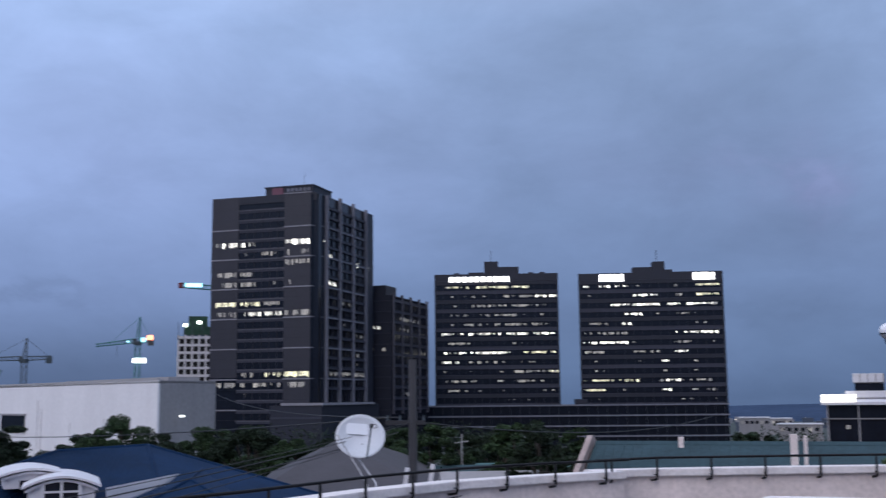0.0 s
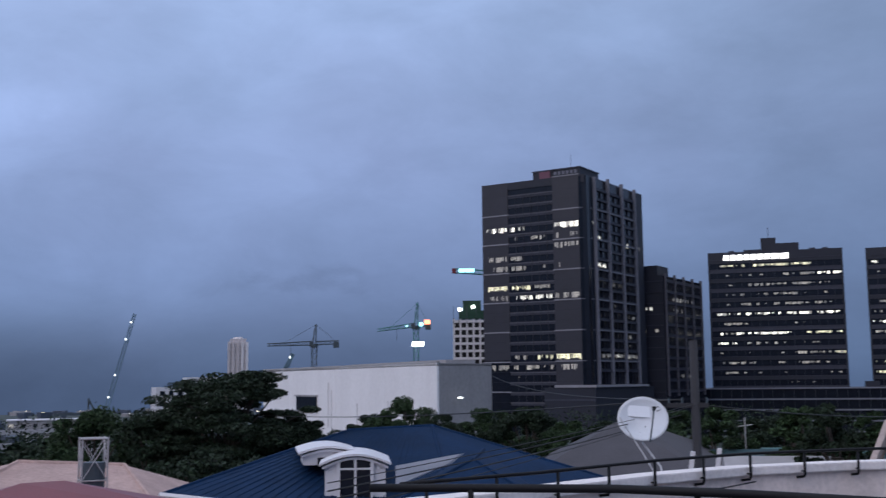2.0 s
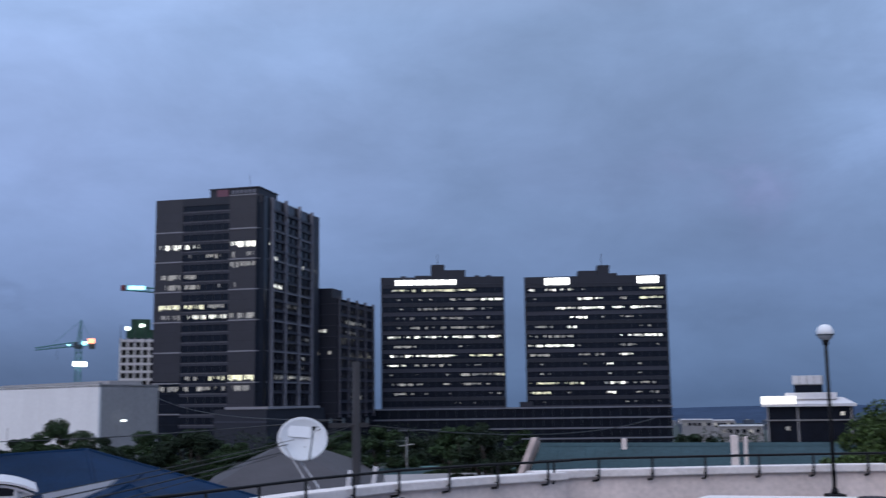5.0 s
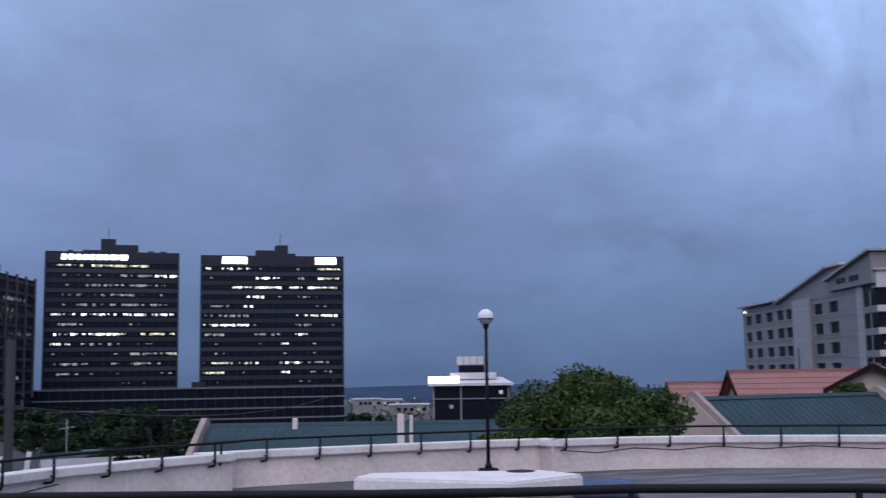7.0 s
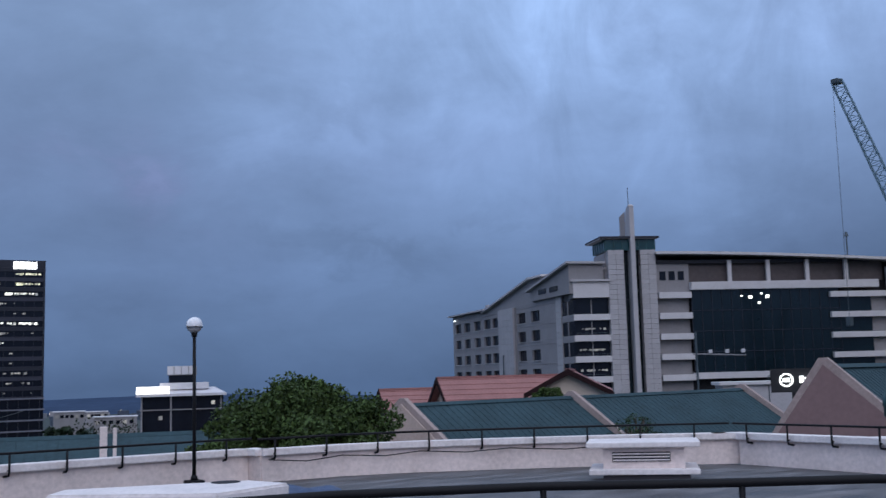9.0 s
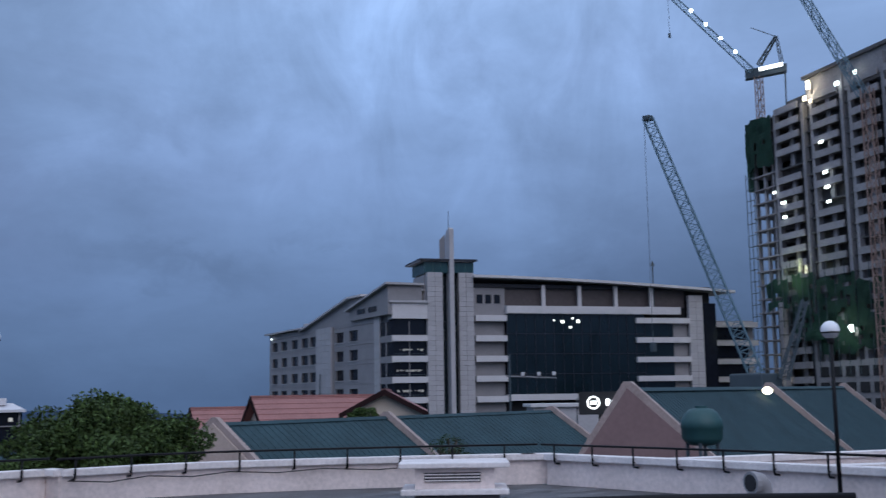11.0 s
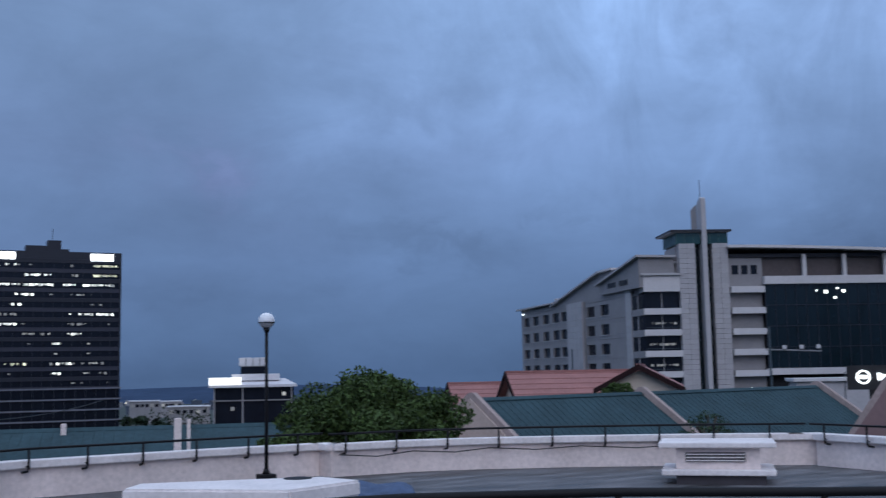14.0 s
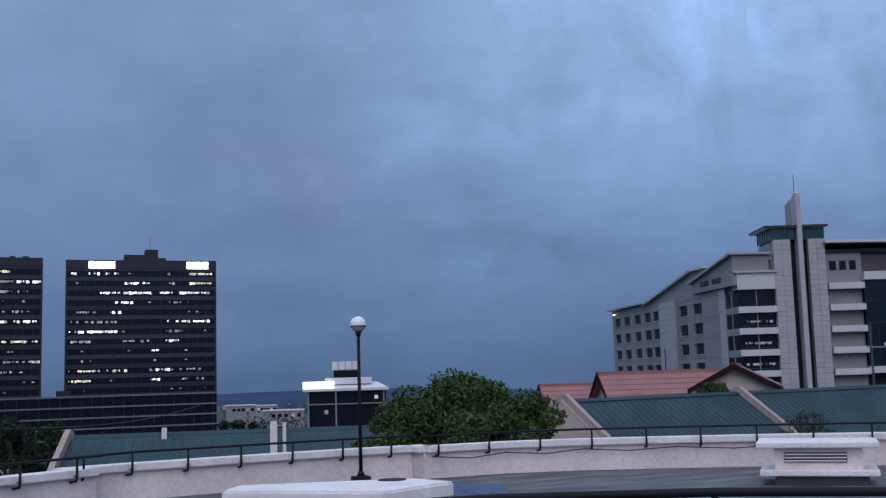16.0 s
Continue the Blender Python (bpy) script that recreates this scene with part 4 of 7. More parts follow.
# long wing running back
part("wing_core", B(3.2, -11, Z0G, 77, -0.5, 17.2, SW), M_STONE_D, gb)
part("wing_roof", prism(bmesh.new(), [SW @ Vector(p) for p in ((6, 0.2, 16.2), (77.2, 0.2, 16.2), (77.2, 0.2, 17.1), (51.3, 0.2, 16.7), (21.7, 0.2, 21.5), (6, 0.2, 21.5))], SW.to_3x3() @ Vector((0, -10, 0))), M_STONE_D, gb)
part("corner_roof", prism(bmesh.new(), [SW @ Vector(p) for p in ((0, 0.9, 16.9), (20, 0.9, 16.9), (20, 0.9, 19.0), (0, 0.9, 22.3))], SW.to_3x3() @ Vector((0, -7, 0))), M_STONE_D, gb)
part("corner_eave", prism(bmesh.new(), [SW @ Vector(p) for p in ((-0.8, 1.7, 22.5), (21, 1.7, 18.8), (21, 1.7, 19.15), (-0.8, 1.7, 22.9))], SW.to_3x3() @ Vector((0, -8, 0))), M_STONE, gb)
for x in (5.5, 11.5):
    part("clerestory", B(x, 0.7, 17.9, x + 4.2, 0.98, 18.9, SW), M_DARKGLASS, gb)
part("wing_eave", prism(bmesh.new(), [SW @ Vector(p) for p in ((21.0, 1.1, 21.5), (52, 1.1, 16.5), (52, 1.1, 16.85), (21.0, 1.1, 21.95))], SW.to_3x3() @ Vector((0, -11, 0))), M_STONE, gb)
part("wing_eave", B(13.5, -10, 21.5, 21.6, 1.1, 21.9, SW), M_STONE_W, gb)
part("wing_eave", B(50, -10, 17.1, 78.3, 1.3, 17.45, SW), M_STONE, gb)
for x, z, h in ((45.5, 17.4, 1.6), (48.5, 17.4, 0.9), (52.5, 17.4, 1.0), (56.0, 17.4, 1.4), (60.5, 17.4, 0.7)):
    part("roof_duct", B(x, -3.5, z, x + 1.7, -2.0, z + h, SW, bevel=0.1), M_GALV, gb)
part("eave_lamp", B(73.8, 0.5, 15.8, 74.5, 0.9, 16.2, SW, bevel=0.08), E_LAMP, gb, "small bright lamp under the eave")
part("wing_downpipe", R(SW @ Vector((36.5, 1.4, Z0G)), SW @ Vector((36.5, 1.4, 6.5)), 0.12, None, 6), M_STEEL_DARK, gb)
for x in (59, 65, 71):
    part("roof_unit", B(x, -6, 17.4, x + 3.2, -3, 18.3, SW), M_STEEL_DARK, gb)
stone_wall(5.7, 8.4, 0.0, Z0G + 8, 21.5, SW, M_STONE, 2.5, 1.3, 0.3)
WZ = (12.7, 8.75, 4.8, 0.9, -3.0)
for c0, c1, xs in ((8.4, 30.6, (17.2, 25.2)), (40, 77, (42.0, 47.8, 55.0, 63.0, 70.4))):
    for z in WZ:
        zt = z + 4.05 if z < 12 else 16.6
        zm = (z + 2.3 + zt) / 2
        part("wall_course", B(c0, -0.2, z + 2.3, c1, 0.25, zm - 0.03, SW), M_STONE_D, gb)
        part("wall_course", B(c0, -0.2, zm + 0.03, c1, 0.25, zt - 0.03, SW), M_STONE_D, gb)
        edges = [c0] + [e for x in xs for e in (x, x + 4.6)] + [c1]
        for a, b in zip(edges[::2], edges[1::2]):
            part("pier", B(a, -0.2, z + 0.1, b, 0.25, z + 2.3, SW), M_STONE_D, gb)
        for x in xs:
            w = part("window", B(x, -0.3, z + 0.1, x + 4.6, -0.15, z + 2.3, SW), M_DARKGLASS, gb)
            part("window_bar", B(x + 1.5, -0.15, z + 0.1, x + 1.6, -0.05, z + 2.3, SW), M_DARKCLAD, w)
            part("window_bar", B(x + 3.0, -0.15, z + 0.1, x + 3.1, -0.05, z + 2.3, SW), M_DARKCLAD, w)
            part("window_sill", B(x - 0.15, -0.15, z - 0.05, x + 4.75, 0.42, z + 0.1, SW), M_STONE, w)
stone_wall(30.6, 40, 0.6, Z0G + 8, 16.4, SW, M_STONE, 2.35, 1.3, 0.5)
part("mid_block", B(30.6, -0.4, Z0G, 40, 0.7, 16.4, SW), M_STONE_D, gb)
for x0, x1, z in ((0.2, 5.6, 13.0), (0.2, 5.6, 9.1), (0.2, 5.6, 5.2), (0.2, 5.6, 1.3), (0.2, 5.6, -2.6)):
    part("corner_window", B(x0, -0.4, z, x1, 0.1, z + 2.6, SW), M_DARKGLASS, gb)
    part("corner_band", B(x0, -0.4, z - 1.25, x1, 0.2, z - 0.02, SW), M_STONE_D, gb)
    part("corner_mullion", B(2.6, 0.1, z, 2.9, 0.2, z + 2.6, SW), M_STONE_D, gb)
# small bright boxes standing just before the glass front
for x, z, w in ((17.8, 15.4, 0.7), (19.6, 14.4, 0.5), (21.2, 15.5, 0.7), (16.2, 15.8, 0.35), (20.2, 16.2, 0.4)):
    part("glass_spot", B(x, 0.20, z, x + w, 0.30, z + w * 0.8, bevel=0.04), E_COOLB, gb, "bright spot on the glass front")
# entrance sign: a ring and plain bars
p = polar(-52.75, 120)
sg = thing("lit_sign", "round white lit sign with a row of bars", "sign", pose(p.x, p.y, 0.7, 0, 0, -53))
part("ring", tube(bmesh.new(), [(0.64 * math.cos(a * math.tau / 24), 0, 0.64 * math.sin(a * math.tau / 24)) for a in range(25)], 0.075), E_SIGN, sg)
for x in (-0.36, -0.1, 0.16):
    part("emblem_bar", B(x, -0.1, -0.2, x + 0.2, 0.0, 0.2), E_SIGN, sg)
for i in range(6):
    part("bar", B(1.35 + i * 0.52, -0.1, -0.33, 1.75 + i * 0.52, 0.0, 0.25 + (0.0 if i % 3 else 0.15)), E_SIGN, sg)
part("backing", B(-1.6, 0.15, -1.3, 5.2, 0.3, 1.2), M_ROOMDARK, sg)
part("post", B(1.5, 0.3, -13.7, 1.9, 0.6, 1.0), M_ROOMDARK, sg)

# ---------------------------------------------------------------- houses and roofs in the middle distance


def ribbed(bm, a, b, c, d, n, h=0.05, t=0.04):
    """Standing seams over a roof plane a-b (ridge) to d-c (eave)."""
    a, b, c, d = (Vector(p) for p in (a, b, c, d))
    nrm = (b - a).cross(d - a).normalized()
    if nrm.z < 0:
        nrm = -nrm
    for i in range(n + 1):
        f = i / n
        p, q = a.lerp(b, f), d.lerp(c, f)
        u = (b - a).normalized() * t
        prism(bm, [p - u, p + u, q + u, q - u], nrm * h)
    return bm


def row_house(name, label, p0, heading, length, zr, walls, run=7.0, slope=0.62, seams=0.42, end_mat=None, back=1.0):
    """A terrace with a seamed metal roof, cross walls that stand through it and gable ends. p0: the ridge's end; heading of the ridge."""
    t = thing(name, label, "terrace house", pose(p0[0], p0[1], 0, 0, 0, heading))
    dz = run * slope
    body = bmesh.new()
    prism(body, [(0.15, -run + 0.4, -13), (0.15, (run - 0.4) * back, -13), (0.15, (run - 0.4) * back, zr - dz - 0.1), (0.15, 0, zr - 0.35), (0.15, -run + 0.4, zr - dz - 0.1)], (length - 0.3, 0, 0))
    part("wall", body, end_mat or M_BEIGE, t)
    for s in (-1, 1):
        sl = bmesh.new()
        rn = run if s < 0 else run * back
        prism(sl, [(0.3, 0, zr), (0.3, s * rn, zr - dz), (0.3, s * rn, zr - dz - 0.12), (0.3, 0, zr - 0.14)], (length - 0.6, 0, 0))
        roof = part("roof", sl, M_GREENROOF, t)
        if s < 0:
            part("seams", ribbed(bmesh.new(), (0.4, 0, zr), (length - 0.4, 0, zr), (length - 0.4, s * run, zr - dz), (0.4, s * run, zr - dz), int(length / seams), 0.018, 0.015), M_GREENROOF, roof)
    part("ridge_cap", prism(bmesh.new(), [(0.3, -0.22, zr - 0.08), (0.3, 0, zr + 0.07), (0.3, 0.22, zr - 0.08)], (length - 0.6, 0, 0)), M_GREENROOF, t)
    for x in walls:
        w = bmesh.new()
        prism(w, [(x - 0.16, -run, zr - dz - 0.5), (x - 0.16, -run, zr - dz + 0.24), (x - 0.16, -0.15, zr + 0.30), (x - 0.16, 0.15, zr + 0.30), (x - 0.16, run * back, zr - dz + 0.24), (x - 0.16, run * back, zr - dz - 0.5), (x - 0.16, 0, zr - 0.5)], (0.24, 0, 0))
        part("cross_wall", w, M_COPING, t, "weathered plaster cross wall")
    return t


row_house("terrace_house", "terrace with a green seamed metal roof and plaster cross walls", (26.6, 40.9), 6.3, 27.2, 0.72, (0.1, 11.4, 27.0), 8.0, 0.64)
row_house("terrace_house", "terrace with a steep green metal roof and a pink gable end", (34.3, 24.3), 15.0, 46, 1.95, (0.05, 22.2, 45), 6.5, 0.86, end_mat=M_PINKWALL, back=0.64)
row_house("terrace_house", "low terrace with a green metal roof and white cross walls", (6.4, 48.2), -19.0, 17.0, -0.14, (0.1,), 7.0, 0.42)
# gable wall with pink plaster at the end of the steep terrace
gw = bmesh.new()
prism(gw, [(-0.12, -6.5, -3.6), (-0.12, 0, 2.0), (-0.12, 4.16, -3.6)], (0.1, 0, 0))
solo("gable_wall", gw, M_PINKWALL, "dusky pink plastered gable end of the terrace", "wall", pose(34.3, 24.3, 0, 0, 0, 15.0), kind="structure")
gw = bmesh.new()
prism(gw, [(-0.12, -8, -4.5), (-0.12, 0, 0.76), (-0.12, 8, -4.5)], (0.1, 0, 0))
solo("gable_wall", gw, M_BEIGE, "beige plastered gable end of the terrace", "wall", pose(26.6, 40.9, 0, 0, 0, 6.3), kind="structure")
# white posts standing through the low roof
for h, d, z0, z1, hw in ((-17.8, 44.0, -2.0, 0.35, 0.14), (-18.35, 44.0, -2, 0.3, 0.07), (-12.26, 47.6, -2, 0.12, 0.11)):
    p = polar(h, d)
    solo("roof_post", B(-hw, -hw, z0 - 10, hw, hw, z1, bevel=0.03), M_PARAPET, "weathered white plaster post through the green roof", "post", pose(p.x, p.y, 0, 0, 0, h))


def gable_house(label, p, heading, w, length, zr, slope, roof_mat, wall_mat, overhang=0.5):
    t = thing("house", label, "house", pose(p[0], p[1], 0, 0, 0, heading))
    dz = w * slope
    part("wall", prism(bmesh.new(), [(-w + 0.3, 0, -13), (w - 0.3, 0, -13), (w - 0.3, 0, zr - dz + 0.05), (0, 0, zr - 0.35), (-w + 0.3, 0, zr - dz + 0.05)], (0, length, 0)), wall_mat, t)
    for s in (-1, 1):
        r = part("roof", prism(bmesh.new(), [(0, -overhang, zr), (s * w, -overhang, zr - dz), (s * w, -overhang, zr - dz - 0.14), (0, -overhang, zr - 0.16)], (0, length + 2 * overhang, 0)), roof_mat, t)
        bm = bmesh.new()
        for i in range(7):
            f = (i + 0.5) / 7
            box(bm, s * w * f - 0.04, -overhang, zr - dz * f - 0.02, s * w * f + 0.04, length + overhang, zr - dz * f + 0.025)
        part("tile_course", bm, roof_mat, r)
        part("bargeboard", prism(bmesh.new(), [(0, -overhang - 0.08, zr + 0.05), (s * (w + 0.1), -overhang - 0.08, zr - dz - 0.03), (s * (w + 0.1), -overhang - 0.08, zr - dz - 0.36), (0, -overhang - 0.08, zr - 0.32)], (0, 0.07, 0)), M_TIMBER, t, "dark brown bargeboard")
    part("ridge_cap", B(-0.15, -overhang, zr - 0.06, 0.15, length + overhang, zr + 0.07), roof_mat, t)
    return t


gable_house("house with a faded red tiled roof and dark bargeboards", polar(-35.2, 75), -112, 3.8, 9, 1.9, 0.62, M_REDROOF, M_CREAM)
gable_house("house with a faded red roof and cream gable", polar(-41.8, 68), -44, 2.7, 8, 2.2, 0.52, M_REDROOF, M_CREAM)
gable_house("small house with a faded red roof and dark bargeboard", polar(-32.1, 80), -112, 3.6, 6, 1.15, 0.62, M_REDROOF, M_CREAM)


def hip(bm, ridge, eaves):
    """A hip roof: a ridge of two points over four eave corners, with a soffit."""
    a, b = (bm.verts.new(p) for p in ridge)
    e = [bm.verts.new(p) for p in eaves]
    bm.faces.new((a, e[0], e[1], b))
    bm.faces.new((b, e[1], e[2]))
    bm.faces.new((b, e[2], e[3], a))
    bm.faces.new((a, e[3], e[0]))
    bm.faces.new(e[::-1])
    bmesh.ops.recalc_face_normals(bm, faces=bm.faces[:])
    return bm


def at(h, d, z):
    return tuple(polar(h, d, z))


# ---- blue-roofed house with eyebrow dormers
bh = thing("house", "white house with a blue metal hip roof and arched dormers", "house")
A, Bq = at(19.6, 45, -0.02), at(15.3, 45, 0.12)
eave = [at(29.3, 36.5, -1.62), at(14.0, 33.5, -2.5), at(4.6, 42.5, -2.2), at(18, 56, -2.2)]
roof = part("roof", hip(bmesh.new(), (A, Bq), eave), M_BLUE, bh, "deep blue metal hip roof")
rb = bmesh.new()
for p, q in ((A, Bq), (A, eave[0]), (Bq, eave[1]), (Bq, eave[2])):
    tube(rb, [p, q], 0.07, 6)
part("ridge_cap", rb, M_BLUE, roof)
part("seams", ribbed(bmesh.new(), A, Bq, eave[1], eave[0], 26, 0.012, 0.016), M_BLUE, roof)
part("seams", ribbed(bmesh.new(), Bq, Bq, eave[2], eave[1], 18, 0.012, 0.016), M_BLUE, roof)
S0, S1 = at(13.2, 38.0, -0.78), at(12.6, 43, -0.75)
e2 = [at(18.6, 34.5, -2.2), at(8.0, 34.0, -2.4), at(9.0, 40.5, -2.5), at(17, 44, -1.9)]
r2 = part("front_roof", hip(bmesh.new(), (S0, S1), [e2[0], e2[1], e2[2], e2[3]]), M_BLUE, bh)
rb = bmesh.new()
for p, q in ((S0, S1), (S0, e2[0]), (S0, e2[1])):
    tube(rb, [p, q], 0.06, 6)
part("ridge_cap", rb, M_BLUE, r2)
rb = bmesh.new()
for p, q in ((eave[0], eave[1]), (eave[1], eave[2])):
    tube(rb, [p, q], 0.10, 6)
part("gutter", rb, M_TRIMWHITE, bh)
part("wall", prism(bmesh.new(), [at(28.0, 37.2, -13), at(14.2, 34.5, -13), at(5.6, 42.5, -13), at(18, 54, -13)], (0, 0, 10.6)), M_TRIMWHITE, bh)


def dormer(m, w, z0, zs, rise, win=True):
    """An eyebrow dormer: a white front under a curved white eave."""
    d = new("dormer")
    d.parent, d.matrix_basis = bh, m
    n = 12
    arc = lambda ww, zz, rr: [((i / n * 2 - 1) * ww, zz + rr * math.cos((i / n * 2 - 1) * 1.25) - rr * math.cos(1.25)) for i in range(n + 1)]
    face = [(x, 0, z) for x, z in arc(w, zs, rise)]
    part("front", prism(bmesh.new(), [(-w, 0, z0)] + face + [(w, 0, z0)], (0, 4.0, 0)), M_TRIMWHITE, d)
    for k, (ww, z, t, y0, dep) in enumerate(((w + 0.18, zs + 0.04, 0.075, -0.24, 3.6), (w + 0.08, zs - 0.08, 0.08, -0.13, 0.5))):
        top, bot = arc(ww, z + t, rise), arc(ww, z, rise)
        part("eave_moulding", prism(bmesh.new(), [(x, y0, q) for x, q in bot] + [(x, y0, q) for x, q in top[::-1]], (0, dep, 0)), M_TRIMWHITE, d)
    if win:
        ww = w * 0.55
        gl = [(x, -0.05, z) for x, z in arc(ww, zs + 0.22, 0.2)]
        part("pane", prism(bmesh.new(), [(-ww, -0.05, z0)] + gl + [(ww, -0.05, z0)], (0, 0.08, 0)), M_DARKGLASS, d)
        part("window_bar", B(-0.04, -0.11, z0, 0.04, -0.03, zs + 0.30), M_TRIMWHITE, d)
        part("window_bar", B(-ww, -0.11, zs - 0.10, ww, -0.03, zs - 0.04), M_TRIMWHITE, d)
        for s in (-1, 1):
            part("jamb", B(s * ww - 0.05, -0.12, z0, s * ww + 0.05, 0.0, zs + 0.24), M_TRIMWHITE, d)
    else:
        part("pane", B(-w * 0.45, -0.06, zs - 0.38, w * 0.3, 0.02, zs - 0.08), M_DARKGLASS, d)


p = polar(19.4, 36.2)
dormer(pose(p.x, p.y, 0, 0, 0, 19.0), 1.00, -3.0, -0.84, 0.46)
p = polar(20.75, 38.2)
dormer(pose(p.x, p.y, 0, 0, 0, 24.0), 0.88, -0.92, -0.58, 0.30, False)
# low white gable ledge beside the dormer
part("side_cheek", prism(bmesh.new(), [at(17.3, 36.4, -1.5), at(17.3, 36.4, -0.85), at(13.9, 38.5, -0.62), at(14.6, 38.0, -0.95)], (0.1, 0.25, 0)), M_TRIMWHITE, bh)

# ---- weathered pink roof, maroon roof and the steel tank stand
ph = thing("house", "house with a large weathered pinkish-brown hip roof", "house")
ridge = (at(36.0, 41, -0.72), at(31.0, 41, -0.95))
ev = [at(42.5, 33, -2.1), at(29.4, 35.5, -1.93), at(27.8, 44, -1.9), at(40, 50, -2)]
rf = part("roof", hip(bmesh.new(), ridge, ev), M_PINKROOF, ph)
part("tile_course", ribbed(bmesh.new(), ridge[0], ridge[1], ev[1], ev[0], 34, 0.014, 0.02), M_PINKROOF, rf)
part("ridge_cap", tube(tube(tube(bmesh.new(), [ridge[0], ridge[1]], 0.09, 6), [ridge[1], ev[1]], 0.08, 6), [ridge[0], ev[0]], 0.08, 6), M_PINKROOF, ph)
part("wall", prism(bmesh.new(), [at(41.5, 34, -13), at(30.2, 36.5, -13), at(29, 43, -13), at(39, 48, -13)], (0, 0, 10.9)), M_CREAM, ph)
mh = thing("house", "low building with a dark maroon metal roof", "house")
part("roof", hip(bmesh.new(), (at(36.0, 24.5, -0.10), at(34.0, 25, -0.12)), [at(47, 20, -0.95), at(24.5, 23.5, -1.05), at(26, 32, -1.6), at(42, 32, -1.6)]), M_MAROON, mh)
part("wall", prism(bmesh.new(), [at(45, 21, -13), at(26, 24, -13), at(27, 31, -13), at(41, 31, -13)], (0, 0, 11.2)), M_CREAM, mh)
p = polar(32.6, 31.0)
ts = thing("tank_stand", "galvanised steel tank stand with crossed braces round a dark tank", "tank stand", pose(p.x, p.y, 0, 0, 0, 40))
W4 = 0.33
for sx in (-1, 1):
    for sy in (-1, 1):
        part("leg", R((sx * W4, sy * W4, -3.2), (sx * W4, sy * W4, 0.52), 0.024, None, 6), M_GALV, ts)
for k in range(4):
    a = [(-1, -1), (1, -1), (1, 1), (-1, 1)][k]
    b = [(1, -1), (1, 1), (-1, 1), (-1, -1)][k]
    for z in (0.48, -0.62, -1.0):
        part("ring_beam", R((a[0] * W4, a[1] * W4, z), (b[0] * W4, b[1] * W4, z), 0.024, None, 5), M_GALV, ts)
    for (za, zb) in ((-0.62, 0.45), (0.45, -0.62)):
        part("brace", R((a[0] * W4, a[1] * W4, za), (b[0] * W4, b[1] * W4, zb), 0.013, None, 5), M_GALV, ts)
part("tank", rod(bmesh.new(), (0, 0, -1.05), (0, 0, -0.15), 0.32, 0.32, 16), M_STEEL_DARK, ts, smooth=False)
part("platform", B(-0.5, -0.5, -1.12, 0.5, 0.5, -1.05), M_GALV, ts)

# ---- dark shingle roof behind the dish
dk = thing("house", "house with a dark grey hip roof", "house")
part("roof", hip(bmesh.new(), (at(5.6, 57, -0.25), at(4.6, 59, -0.28)), [at(10.8, 49, -2.6), at(0.6, 49, -2.4), at(-0.3, 66, -2.4), at(9, 66, -2.4)]), M_GREYROOF, dk)
part("wall", prism(bmesh.new(), [at(10.2, 50, -13), at(1.0, 50, -13), at(0.3, 65, -13), at(8.5, 65, -13)], (0, 0, 10.4)), M_CREAM, dk)
for h, d, z0, z1, w, m_, lab in ((-0.6, 60, -3.2, -1.9, 3.0, M_GREENROOF, "small teal-roofed shed among the trees"), (-2.6, 52, -3.2, -1.7, 2.2, M_GREYWALL, "small pale outbuilding among the trees"), (-4.4, 62, -3.4, -1.9, 2.6, M_TEAL, "small shed with a teal wall among the trees")):
    p = polar(h, d)
    sh = thing("shed", lab, "shed", pose(p.x, p.y, 0, 0, 0, h + 8))
    part("wall", B(-w, 0, -13, w, 3, z0 + 0.6), M_GREYWALL, sh)
    part("roof", prism(bmesh.new(), [(-w - 0.3, -0.4, z0 + 0.5), (-w - 0.3, 1.5, z1), (-w - 0.3, 3.4, z0 + 0.5)], (2 * w + 0.6, 0, 0)), m_, sh)

# ---- white warehouse
wh = thing("warehouse", "long white flat-roofed warehouse with streaked walls and one window", "warehouse")
c, l0, r0 = polar(14.8, 165), polar(23.9, 218), polar(11.9, 176)
back = l0 + (r0 - c)
part("front_wall", prism(bmesh.new(), [(*c.xy, -13), (*l0.xy, -13), (*l0.xy, 4.5), (*c.xy, 4.85)], (r0 - c).normalized() * 0.5), M_WHITEWALL, wh)
# side wall and roof use a much darker grey than the white front
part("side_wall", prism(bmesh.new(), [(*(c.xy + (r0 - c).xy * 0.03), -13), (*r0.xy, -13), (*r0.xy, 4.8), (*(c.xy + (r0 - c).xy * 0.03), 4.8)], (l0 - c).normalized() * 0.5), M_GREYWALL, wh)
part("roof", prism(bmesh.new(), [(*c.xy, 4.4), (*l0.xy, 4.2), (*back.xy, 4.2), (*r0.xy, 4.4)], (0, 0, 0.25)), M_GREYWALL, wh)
u = (l0 - c).normalized()
out = Vector((u.y, -u.x, 0)) if Vector((u.y, -u.x, 0)).dot(c) < 0 else Vector((-u.y, u.x, 0))
part("roof_edge", prism(bmesh.new(), [(*(c + out * 0.1).xy, 4.85), (*(l0 + out * 0.1).xy, 4.5), (*(l0 + out * 0.1).xy, 4.75), (*(c + out * 0.1).xy, 5.1)], -out * 0.7), M_STONE, wh)
part("roof_plant", prism(bmesh.new(), [(*(c + u * 40 - out * 8).xy, 4.5), (*(c + u * 9 - out * 8).xy, 4.5), (*(c + u * 9 - out * 8).xy, 5.55), (*(c + u * 40 - out * 8).xy, 5.3)], -out * 6), M_GREYWALL, wh)
